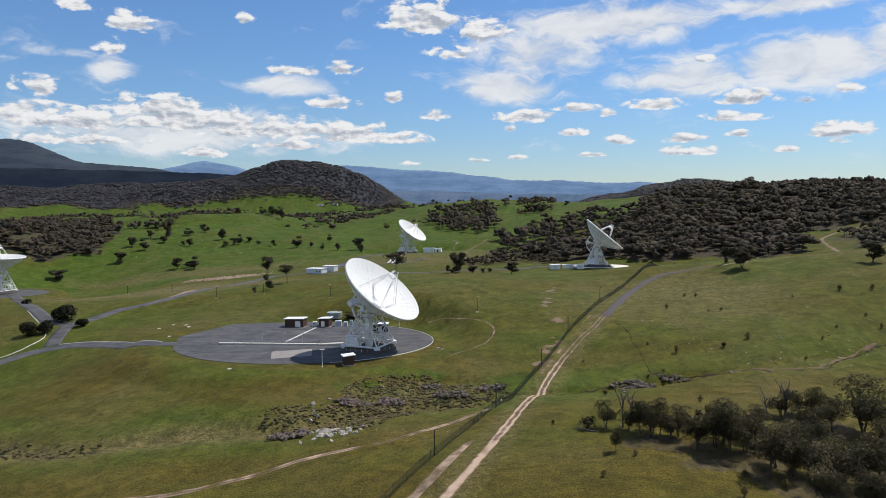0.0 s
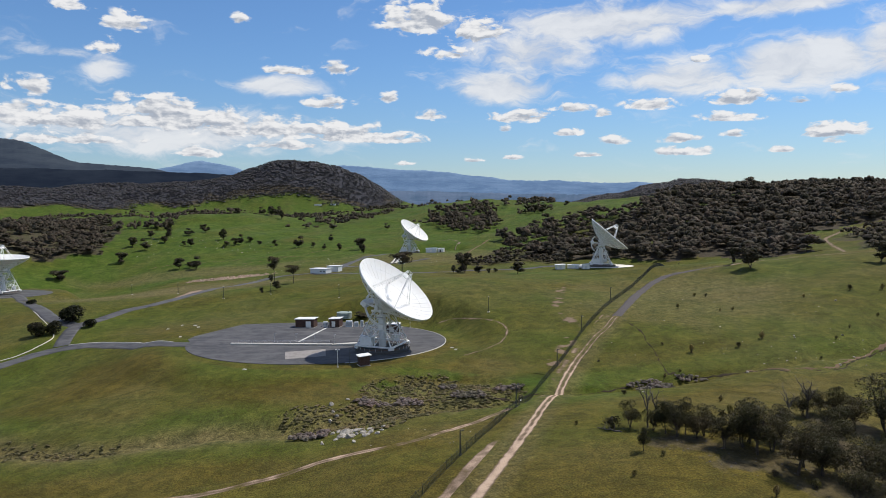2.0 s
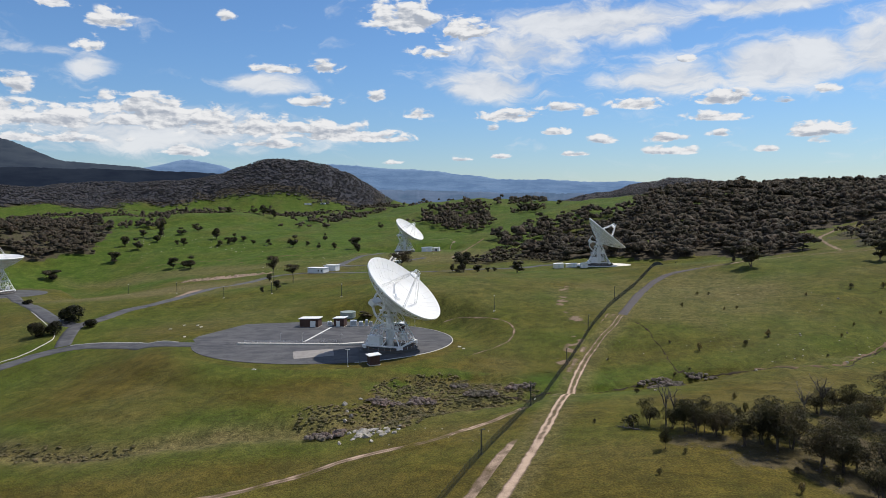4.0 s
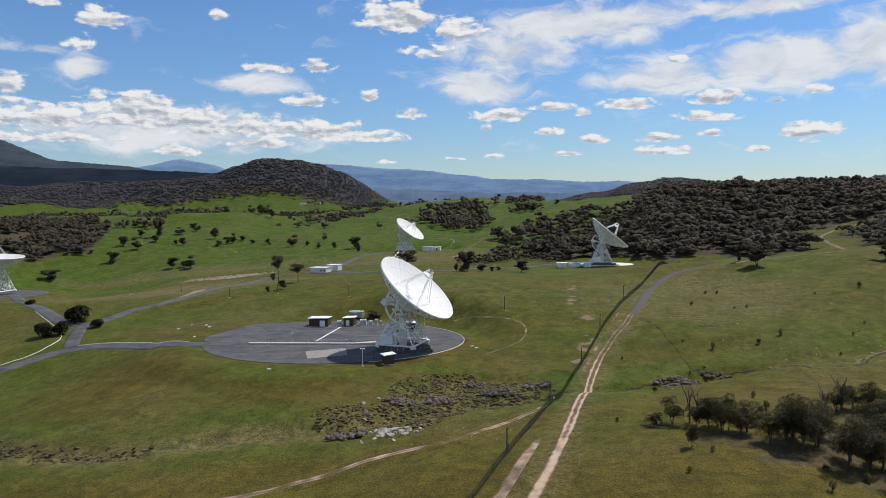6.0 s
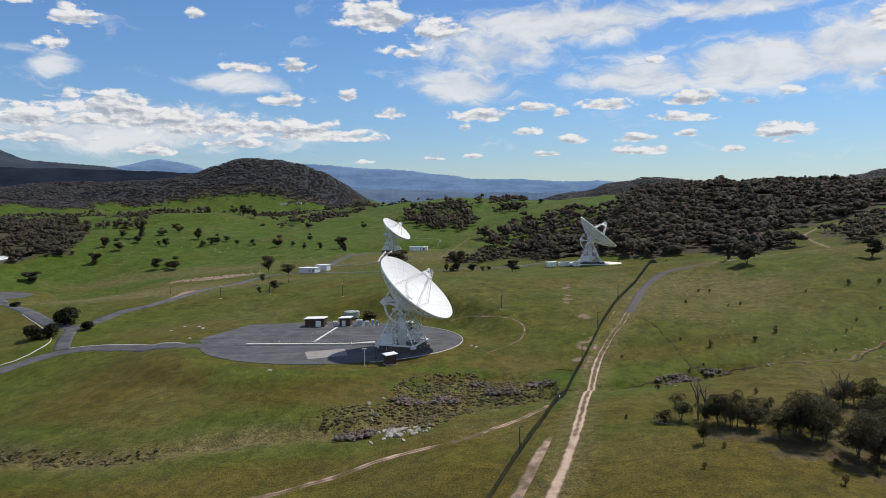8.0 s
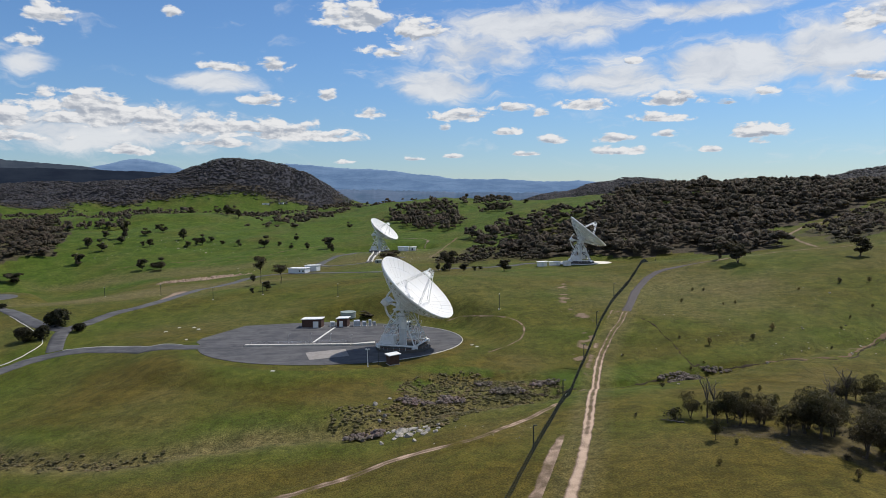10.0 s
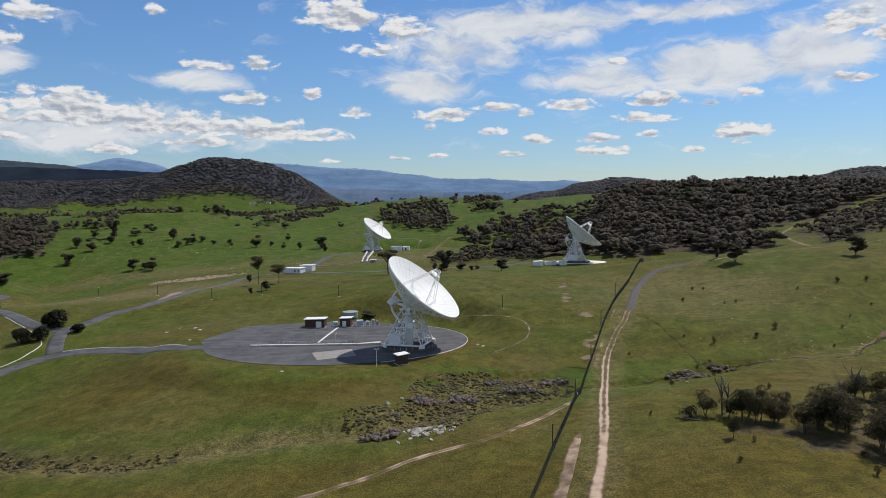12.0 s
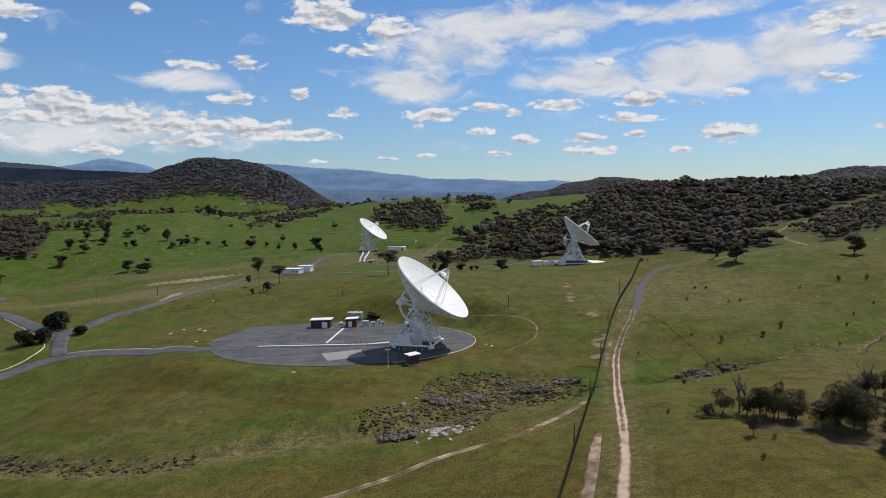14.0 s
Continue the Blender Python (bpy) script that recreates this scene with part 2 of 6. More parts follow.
def land_height(x, y):
    x, y = np.asarray(x, float), np.asarray(y, float)
    dx, dy = x - PIVOT[0], y - PIVOT[1]
    r, b = np.maximum(np.hypot(dx, dy), 1.0), np.degrees(np.arctan2(dx, dy))
    z, back = np.zeros(x.shape), np.zeros(x.shape)
    for i, wi in ease4(np.log(r), np.log(RINGS)):
        for j, wj in ease4(b, BEARINGS):
            z = z + LAND[i, j] * wi * wj
    for i, wi in ease4(np.log(r), np.log(RINGS)):
        back = back + LAND[i].mean(axis=-1) * wi
    z = z + (back - z) * smooth(42, 120, np.abs(b))
    z = z + (-6.0 - z) * (1 - smooth(25, 118, r))
    for a, d, h, across, deep in HILLS:
        ca, sa = math.cos(radians(a)), math.sin(radians(a))
        u, v = dx * ca - dy * sa, dx * sa + dy * ca - d
        z = z + h * np.exp(-(u / across) ** 2 - (v / deep) ** 2)
    far = smooth(350, 900, r)
    z = z + waves(x, y, 420, 5) * 9 * smooth(1500, 2400, r) + waves(x, y, 150, 7) * 1.6 * far + waves(x, y, 300, 8) * 4.0 * smooth(800, 1100, r)
    z = z + waves(x, y, 46, 9) * 0.28 * smooth(100, 200, r)
    d, _ = line_distance(x, y, GULLY)
    d = d + waves(x, y, 22, 12) * 1.6
    z = z - 1.5 * np.exp(-(d / 3.6) ** 2) - 1.0 * np.exp(-(d / 11.0) ** 2)
    for line, wide, deep in ((RUNNEL, 0.9, 0.35), (CUT_BANK, 1.5, 0.9)):
        d, along = line_distance(x, y, line)
        z = z - deep * np.exp(-((d + 0.5 * waves(x, y, 9, 15)) / wide) ** 2) * (0.6 + 0.4 * waves(along, along * 0, 16, 16))
    cx, cy, rx, ry, h = HOLLOW
    z = z - h * (1 - smooth(0.82, 1.12, np.hypot((x - cx) / rx, (y - cy) / ry) + 0.08 * waves(x, y, 19, 13)))
    for cx, cy, rx, ry, h in SITES:
        k = np.hypot((x - cx) / rx, (y - cy) / ry)
        z = z + (h - z) * (1 - smooth(1.02, 1.38, k))
    return z
# ---- end of land ----

# ---- materials ----
def material(name):
    m = bpy.data.materials.new(name)
    m.use_nodes = True
    return m, Nodes(m.node_tree)


def finish(n, colour, rough=0.8, metal=0.0, bump=None, strength=0.3, dist=0.05, spec=0.3):
    b = n.add("ShaderNodeBsdfPrincipled")
    if isinstance(colour, tuple):
        colour = (*colour[:3], 1)
    n.put(b.inputs["Base Color"], colour)
    n.put(b.inputs["Roughness"], rough)
    n.put(b.inputs["Metallic"], metal)
    b.inputs["Specular IOR Level"].default_value = spec
    if bump is not None:
        k = n.add("ShaderNodeBump")
        n.put(k.inputs["Height"], bump)
        k.inputs["Strength"].default_value, k.inputs["Distance"].default_value = strength, dist
        n.put(b.inputs["Normal"], k)
    n.put(n.add("ShaderNodeOutputMaterial").inputs[0], b)
    return b


def world_place(n):
    return n.add("ShaderNodeNewGeometry").outputs["Position"]


def grassland():
    m, n = material("pasture")
    p = world_place(n)
    flat = n.vec("MULTIPLY", p, (1, 1, 0.0))
    cover = n.add("ShaderNodeSeparateColor", n.add("ShaderNodeAttribute", name="cover").outputs[0])
    wooded = n.add("ShaderNodeAttribute", name="cover").outputs["Alpha"]
    bare, lush, dry = cover.outputs[0], cover.outputs[1], cover.outputs[2]
    blade = n.noise(flat, 2.2, 5, 0.7)
    tuft = n.noise(flat, 0.55, 5, 0.65)
    patch = n.noise(flat, 0.075, 5, 0.6, 0.6)
    broad = n.noise(flat, 0.018, 4, 0.55, 0.4)
    olive = n.mix(n.ramp(patch, 0.36, 0.64), (0.076, 0.0600, 0.0110), (0.108, 0.086, 0.0170))
    olive = n.mix(n.ramp(broad, 0.40, 0.66), olive, (0.097, 0.081, 0.022))
    green = n.mix(n.ramp(patch, 0.34, 0.66), (0.044, 0.080, 0.0082), (0.073, 0.110, 0.0155))
    c = n.mix(n.math("ADD", lush, n.math("MULTIPLY", n.math("SUBTRACT", tuft, 0.5), 0.7), clamped=True), olive, green)
    straw = n.mix(n.ramp(tuft, 0.3, 0.7), (0.095, 0.078, 0.036), (0.180, 0.150, 0.072))
    c = n.mix(n.math("ADD", dry, n.math("MULTIPLY", n.math("SUBTRACT", patch, 0.5), n.math("ADD", 0.25, dry)), clamped=True), c, straw)
    c = n.mix(n.ramp(blade, 0.28, 0.72, 0.0, 1.0), n.mix(1.0, c, (0.50, 0.51, 0.49), "MULTIPLY"), n.mix(1.0, c, (1.46, 1.42, 1.32), "MULTIPLY"))
    mottle = n.noise(flat, 0.22, 6, 0.72, 0.8)
    c = n.mix(n.ramp(mottle, 0.34, 0.66), n.mix(1.0, c, (0.70, 0.74, 0.70), "MULTIPLY"), n.mix(1.0, c, (1.20, 1.16, 1.08), "MULTIPLY"))
    c = n.mix(n.ramp(tuft, 0.30, 0.70, 0.0, 1.0), n.mix(1.0, c, (0.80, 0.81, 0.80), "MULTIPLY"), c)
    tussock = n.noise(flat, 0.9, 3, 0.8, 0.3)
    c = n.mix(n.ramp(tussock, 0.60, 0.68, 0.0, 0.55), c, n.mix(1.0, c, (0.50, 0.56, 0.55), "MULTIPLY"))
    c = n.mix(n.ramp(tussock, 0.40, 0.33, 0.0, 0.45), c, n.mix(1.0, c, (1.55, 1.45, 1.5), "MULTIPLY"))
    # nearer wood floor is brown litter; the far floor is tinted bluish for haze
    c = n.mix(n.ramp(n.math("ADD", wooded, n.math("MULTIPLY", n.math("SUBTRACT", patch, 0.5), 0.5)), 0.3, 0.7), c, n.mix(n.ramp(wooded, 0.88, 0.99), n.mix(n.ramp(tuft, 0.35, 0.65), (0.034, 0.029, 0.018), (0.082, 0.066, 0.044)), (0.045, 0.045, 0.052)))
    soil = n.mix(n.ramp(n.math("ADD", bare, n.math("MULTIPLY", n.math("SUBTRACT", n.noise(flat, 3.5, 5, 0.7), 0.5), 0.7)), 0.55, 1.0), (0.160, 0.113, 0.080), (0.47, 0.345, 0.250))
    edge = n.math("ADD", bare, n.math("MULTIPLY", n.math("SUBTRACT", n.noise(flat, 2.4, 6, 0.75), 0.5), 0.42))
    c = n.mix(n.ramp(edge, 0.28, 0.70), c, soil)
    height = n.math("ADD", n.math("MULTIPLY", blade, 0.35), tuft)
    finish(n, c, 0.95, 0, height, 0.8, 0.35, 0.12)
    return m


def asphalt():
    m, n = material("worn_asphalt")
    p = world_place(n)
    fine, wide = n.noise(p, 9.0, 4, 0.7), n.noise(p, 0.14, 5, 0.65, 0.8)
    streak = n.noise(n.vec("MULTIPLY", p, (0.05, 0.22, 1)), 1.0, 6, 0.65, 0.6)
    c = n.mix(n.ramp(wide, 0.35, 0.65), (0.048, 0.048, 0.053), (0.092, 0.090, 0.094))
    c = n.mix(n.ramp(streak, 0.42, 0.72, 0.0, 0.65), c, (0.135, 0.131, 0.130))
    c = n.mix(n.ramp(fine, 0.3, 0.7), n.mix(1.0, c, (0.85, 0.85, 0.85), "MULTIPLY"), c)
    finish(n, c, 0.85, 0, fine, 0.3, 0.02, 0.3)
    return m


def plain(name, colour, rough=0.6, metal=0.0, grime=0.15, scale=0.6, spec=0.4, bump=0.1):
    """Paint, concrete or sheet metal with stains and fine unevenness."""
    m, n = material(name)
    p = world_place(n)
    stain, fine = n.noise(p, scale, 5, 0.65, 0.5), n.noise(p, scale * 14, 4, 0.6)
    dull = tuple(v * (1 - grime) * k for v, k in zip(colour, (1.0, 0.985, 0.96)))
    dark = tuple(v * (1 - 2 * grime) for v in colour)
    c = n.mix(n.ramp(stain, 0.35, 0.7), colour, dull)
    c = n.mix(n.ramp(fine, 0.5, 0.8, 0.0, 0.6), c, dark)
    finish(n, c, n.ramp(stain, 0.2, 0.8, rough * 0.85, min(1.0, rough * 1.15)), metal, fine, bump, 0.02, spec)
    return m


def leaves(name, dark, light, relief=0.9):
    m, n = material(name)
    p = world_place(n)
    rnd = n.add("ShaderNodeNewGeometry").outputs["Random Per Island"]
    each = n.add("ShaderNodeObjectInfo").outputs["Random"]
    c = n.mix(rnd, dark, light)
    c = n.mix(n.math("MULTIPLY", each, 0.35), c, (0.075, 0.062, 0.048))
    c = n.mix(n.ramp(n.noise(p, 1.3, 4, 0.6), 0.3, 0.7), n.mix(1.0, c, (0.7, 0.7, 0.7), "MULTIPLY"), c)
    grown = n.noise(p, 0.11, 3, 0.6)
    c = n.mix(n.ramp(grown, 0.35, 0.5), n.mix(1.0, c, (0.72, 0.78, 0.66), "MULTIPLY"), n.mix(n.ramp(grown, 0.5, 0.66), c, n.mix(1.0, c, (1.38, 1.22, 1.22), "MULTIPLY")))
    clump = n.noise(p, 1.1, 5, 0.72, 0.4)
    c = n.mix(n.ramp(clump, 0.34, 0.62), n.mix(1.0, c, (1 - 0.5 * relief, 1 - 0.5 * relief, 1 - 0.52 * relief), "MULTIPLY"), n.mix(1.0, c, (1 + 0.3 * relief, 1 + 0.28 * relief, 1 + 0.22 * relief), "MULTIPLY"))
    b = finish(n, c, 0.7, 0, clump, relief, relief, 0.2)
    thin = n.add("ShaderNodeBsdfTranslucent", n.mix(1.0, c, (1.1, 1.15, 0.7), "MULTIPLY"))
    out = [k for k in m.node_tree.nodes if k.bl_idname == "ShaderNodeOutputMaterial"][0]
    n.put(out.inputs[0], n.add("ShaderNodeMixShader", 0.42, b, thin))
    return m


def bark(name, dark, light):
    m, n = material(name)
    p = world_place(n)
    v = n.noise(n.vec("MULTIPLY", p, (3, 3, 0.7)), 1.0, 5, 0.65)
    finish(n, n.mix(n.ramp(v, 0.3, 0.7), dark, light), 0.9, 0, v, 0.6, 0.05, 0.15)
    return m


def rock_face():
    m, n = material("lichened_granite")
    p = world_place(n)
    v, f = n.noise(p, 0.7, 5, 0.65, 0.4), n.noise(p, 5.0, 5, 0.7)
    c = n.mix(n.ramp(v, 0.35, 0.65), (0.20, 0.180, 0.150), (0.42, 0.385, 0.330))
    c = n.mix(n.ramp(f, 0.5, 0.75, 0, 0.8), c, (0.15, 0.14, 0.12))
    finish(n, c, 0.9, 0, f, 0.7, 0.1, 0.2)
    return m


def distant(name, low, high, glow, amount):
    """Far ranges: wooded colour plus a blue glow painted in for miles of air."""
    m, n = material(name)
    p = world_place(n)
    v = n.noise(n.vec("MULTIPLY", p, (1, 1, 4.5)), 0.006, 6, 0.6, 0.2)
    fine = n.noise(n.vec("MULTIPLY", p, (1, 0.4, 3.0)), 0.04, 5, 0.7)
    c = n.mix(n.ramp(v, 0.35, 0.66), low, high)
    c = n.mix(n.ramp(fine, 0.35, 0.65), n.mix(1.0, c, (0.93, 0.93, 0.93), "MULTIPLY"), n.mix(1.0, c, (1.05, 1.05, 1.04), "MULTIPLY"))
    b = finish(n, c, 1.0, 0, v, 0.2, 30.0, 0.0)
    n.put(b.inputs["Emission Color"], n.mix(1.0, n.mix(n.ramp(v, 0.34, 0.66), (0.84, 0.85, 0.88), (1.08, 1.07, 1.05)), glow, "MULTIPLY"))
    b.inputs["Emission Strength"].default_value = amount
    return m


PASTURE, ASPHALT, ROCK = grassland(), asphalt(), rock_face()


def thin_white():
    """White painted reflector sheet, taken as perforated; translucent share added to brighten its back."""
    m = plain("white_reflector_sheet", (0.84, 0.84, 0.83), 0.5, 0, 0.025, 0.25, 0.3, 0.03)
    n = m.node_tree
    out = [k for k in n.nodes if k.bl_idname == "ShaderNodeOutputMaterial"][0]
    b = out.inputs[0].links[0].from_node
    thin, both = n.nodes.new("ShaderNodeBsdfTranslucent"), n.nodes.new("ShaderNodeMixShader")
    thin.inputs[0].default_value, both.inputs[0].default_value = (0.88, 0.88, 0.86, 1), 0.2
    n.links.new(b.outputs[0], both.inputs[1])
    n.links.new(thin.outputs[0], both.inputs[2])
    n.links.new(both.outputs[0], out.inputs[0])
    return m


SHEET = thin_white()
WHITE = plain("white_antenna_paint", (0.84, 0.84, 0.83), 0.5, 0, 0.025, 0.25, 0.3, 0.03)
STEEL = plain("pale_grey_steel_paint", (0.80, 0.80, 0.79), 0.5, 0, 0.10, 0.5)
DECK = plain("grey_deck_paint", (0.36, 0.38, 0.40), 0.6, 0, 0.15, 0.5)
CONCRETE = plain("pale_concrete", (0.50, 0.48, 0.44), 0.85, 0, 0.14, 0.4, 0.25, 0.25)
PALE = plain("bleached_concrete", (0.70, 0.67, 0.61), 0.85, 0, 0.08, 0.4, 0.25, 0.2)
SLAB = plain("stained_concrete_slab", (0.27, 0.25, 0.235), 0.9, 0, 0.18, 0.5, 0.2, 0.3)
OLD_CONCRETE = plain("dark_weathered_concrete", (0.09, 0.088, 0.086), 0.9, 0, 0.15, 0.5, 0.2, 0.3)
BRICK = plain("dark_brown_brick", (0.075, 0.040, 0.032), 0.85, 0, 0.2, 1.2)
TIN = plain("white_roof_sheet", (0.78, 0.78, 0.76), 0.45, 0, 0.06, 0.5)
SHED_WALL = plain("pale_shed_sheet", (0.62, 0.66, 0.70), 0.5, 0, 0.08, 0.5)
ROOF_BLUE = plain("grey_blue_roof_sheet", (0.40, 0.47, 0.55), 0.4, 0, 0.08, 0.5)
TANK_GREEN = plain("grey_green_tank_steel", (0.27, 0.32, 0.29), 0.55, 0, 0.1, 0.5)
DARK = plain("dark_opening", (0.03, 0.032, 0.035), 0.5, 0, 0.2, 1.0)
PINK_EARTH = plain("pinkish_brown_earth", (0.205, 0.155, 0.130), 0.95, 0, 0.22, 1.2, 0.1, 0.6)
GRAVEL = plain("grey_brown_gravel", (0.092, 0.081, 0.080), 0.95, 0, 0.2, 1.2, 0.2, 0.5)
# channel earth, coloured near-black to stand for shade between the banks
EARTH = plain("damp_dark_earth", (0.040, 0.030, 0.021), 0.95, 0, 0.25, 1.5, 0.1, 0.6)
CLAY = plain("bare_brown_clay", (0.17, 0.115, 0.075), 0.95, 0, 0.25, 1.5, 0.1, 0.6)
RUST = plain("rusty_steel", (0.13, 0.085, 0.065), 0.8, 0, 0.25, 1.0, 0.2, 0.3)
POST = plain("dark_green_post_paint", (0.035, 0.042, 0.038), 0.6, 0, 0.2, 2.0)
GALV = plain("galvanised_steel", (0.55, 0.56, 0.57), 0.45, 0.3, 0.1, 1.0)
LINE = plain("worn_road_paint", (0.62, 0.62, 0.58), 0.7, 0, 0.2, 0.8)
GUM = leaves("gum_leaves", (0.045, 0.043, 0.028), (0.112, 0.104, 0.068), 0.5)
DARK_LEAF = leaves("dense_dark_leaves", (0.012, 0.017, 0.010), (0.030, 0.038, 0.020), 0.3)
WOOD_LEAF = leaves("bushland_leaves", (0.066, 0.055, 0.040), (0.138, 0.116, 0.086))
FIELD_LEAF = leaves("field_tree_leaves", (0.050, 0.049, 0.033), (0.108, 0.102, 0.070))
# far leaves carry a blue-grey tint that stands for haze
HAZED_LEAF = leaves("far_wood_leaves", (0.062, 0.062, 0.074), (0.092, 0.090, 0.102))
SCRUB = leaves("scrub_leaves", (0.150, 0.132, 0.056), (0.285, 0.238, 0.118), 0.2)
TWIG = leaves("leafless_scrub_twigs", (0.230, 0.180, 0.166), (0.360, 0.300, 0.275), 0.2)
BARK = bark("gum_bark", (0.040, 0.033, 0.028), (0.105, 0.088, 0.072))
DEAD = bark("grey_dead_wood", (0.060, 0.052, 0.046), (0.15, 0.135, 0.12))


# ---- helpers for building ----
def mesh_from(name, verts, faces, mat=None, flat=True):
    me = bpy.data.meshes.new(name)
    me.from_pydata([tuple(v) for v in verts], [], [tuple(f) for f in faces])
    if mat:
        me.materials.append(mat)
    if not flat:
        me.polygons.foreach_set("use_smooth", [True] * len(me.polygons))
    me.update()
    return me


def part(name, bm, mat, parent, label="", m=None):
    """Links a bmesh or mesh as one object under a thing or a part."""
    if isinstance(bm, bpy.types.Mesh):
        me = bm
    else:
        me = bpy.data.meshes.new(name)
        bm.to_mesh(me)
        bm.free()
        me.materials.append(mat)
    ob = new(name, me)
    ob.parent = parent
    if m is not None:
        ob.matrix_basis = m
    if label:
        ob["label"] = label
    return ob


def thing(name, place, label, category, group="", rz=0.0, kind=""):
    e = new(name)
    e.empty_display_size = 0.5
    e.matrix_basis = pose(*place, 0, 0, rz)
    return tagged(e, label, category, group, kind)


def box(bm, x0, x1, y0, y1, z0, z1):
    r = bmesh.ops.create_cube(bm, size=1.0, matrix=Matrix.LocRotScale(((x0 + x1) / 2, (y0 + y1) / 2, (z0 + z1) / 2), None, (x1 - x0, y1 - y0, z1 - z0)))
    return r["verts"]


def boxes(*sizes, bevel=0.0):
    bm = bmesh.new()
    for s in sizes:
        box(bm, *s)
    if bevel:
        bmesh.ops.bevel(bm, geom=bm.edges[:], offset=bevel, segments=1, affect="EDGES")
    return bm


def turned(profile, steps=48):
    """A round body from (radius, height) pairs, closed at both ends."""
    verts, faces = [], []
    for r, z in profile:
        verts += [(r * math.cos(6.28318531 * k / steps), r * math.sin(6.28318531 * k / steps), z) for k in range(steps)]
    for i in range(len(profile) - 1):
        for k in range(steps):
            a, b = i * steps + k, i * steps + (k + 1) % steps
            faces.append((a, b, b + steps, a + steps))
    faces.append(tuple(range(steps - 1, -1, -1)))
    faces.append(tuple(range((len(profile) - 1) * steps, len(profile) * steps)))
    return verts, faces


def bar_mesh(name, mat, sides=6):
    """A bar one metre long and one metre across, along z, to be scaled."""
    v, f = turned([(0.46, 0.0), (0.5, 0.01), (0.5, 0.99), (0.46, 1.0)], sides)
    return mesh_from(name, v, f, mat)


BARS = {k: bar_mesh("bar_" + k.name, k) for k in (STEEL, WHITE, GALV, POST, DECK, TIN)}


def between(p, q, w, d=None):
    p, q = Vector(p), Vector(q)
    turn = (q - p).to_track_quat("Z", "Y")
    return Matrix.LocRotScale(p, turn, (w, d or w, (q - p).length))


def bar(name, p, q, w, mat, parent, m=None, label=""):
    """A straight member from p to q under a thing."""
    k = between(p, q, w)
    return part(name, BARS[mat], None, parent, label, m @ k if m else k)


# ---- ground ----
def line_points(line, step):
    """Points along a smooth curve through the line's points, with unit sideways vectors."""
    pts = [Vector((*p[:2], 0)) for p in line]
    out = []
    for i in range(len(pts) - 1):
        a, b, c, d = pts[max(i - 1, 0)], pts[i], pts[i + 1], pts[min(i + 2, len(pts) - 1)]
        k = max(2, int((c - b).length / step))
        for j in range(k):
            t = j / k
            out.append(0.5 * (2 * b + (c - a) * t + (2 * a - 5 * b + 4 * c - d) * t * t + (3 * b - a - 3 * c + d) * t ** 3))
    out.append(pts[-1])
    xy = np.array([(p.x, p.y) for p in out])
    way = np.gradient(xy, axis=0)
    way /= np.linalg.norm(way, axis=1)[:, None] + 1e-9
    return xy, np.stack([way[:, 1], -way[:, 0]], 1)


TRACK = [(-8.5, 126), (-5.2, 135.3), (-1.2, 145.3), (5.9, 165.3), (17.5, 202.7), (29.8, 240.6), (40.5, 264.7), (49.9, 281.8), (57, 296.5)]
GRAVEL_ROAD = [(46, 274), (51, 284), (61.2, 305.1), (79, 346), (99.3, 378.3), (119.6, 388), (133, 387)]
RIDGE_TRACK = [(104, 381), (115, 387), (127, 388.5), (140, 388), (163, 391.5), (188, 393), (214, 391), (250, 398)]
SIDE_TRACK = [(-110, 148), (-80, 155), (-66, 158.2), (-59, 161.2), (-49.7, 164.7), (-40.9, 168.5), (-30.6, 171.3), (-19.8, 174.7), (-8.9, 183.2), (-0.7, 190.6), (6.5, 198.5)]
FENCE = [(-22, 128), (-12.4, 149), (9.6, 204), (28.3, 250.5), (52.4, 305), (89, 381), (125, 460), (150, 518)]
HILL_TRACK = [(272, 552), (298, 580), (331, 602), (360, 619), (410, 646)]
HILL_TRACK_LOW = [(272, 552), (262, 531), (242, 476), (224, 433)]
LOOP_TRACK = [(-30, 322), (-13, 316.3), (-1.1, 306), (8.5, 292.3), (9.9, 280), (5.5, 268.1), (-7.3, 258.5)]
WEST_ROAD = [(-240, 262), (-206, 292), (-198, 301), (-188, 308), (-177, 308.5), (-166, 305), (-155, 299.5), (-141, 287.5), (-130, 281), (-113, 280), (-100, 280.5)]
VALLEY_ROAD = [(-192, 312), (-199, 330), (-203, 346.3), (-198.2, 356.6), (-192.1, 375.6), (-176.4, 398.7), (-164.9, 444.8), (-160, 500), (-150, 540), (-125, 545), (-96.8, 526.6), (-61.2, 508), (-20.7, 505), (30.7, 520), (62, 530)]
DISH_ROAD = [(-203, 346.3), (-221.3, 357.1), (-247.4, 388.6), (-306.9, 462), (-325, 482)]
FAR_ROAD = [(-118, 546), (-114, 598.8), (-112, 641), (-104, 681), (-86, 703), (-72, 715)]
FAR_LOOP = [(-112, 641), (-117, 622), (-104, 598), (-86, 596), (-64, 612), (-40, 640)]
LITTER = [(46, 159, 15, 8), (58, 151, 18, 12), (70, 142, 16, 11), (82, 160, 20, 17), (90, 180, 14, 10)]
SCRUB_BANK = [(-20, 217, 20, 19), (-2, 220, 14, 10), (-34, 200, 12, 14), (-52, 199, 9, 8)]


def blob(x, y, cx, cy, rx, ry, seed):
    return 1 - smooth(0.55, 1.15, np.hypot((x - cx) / rx, (y - cy) / ry) + 0.22 * waves(x, y, max(rx, ry) * 0.6, seed))


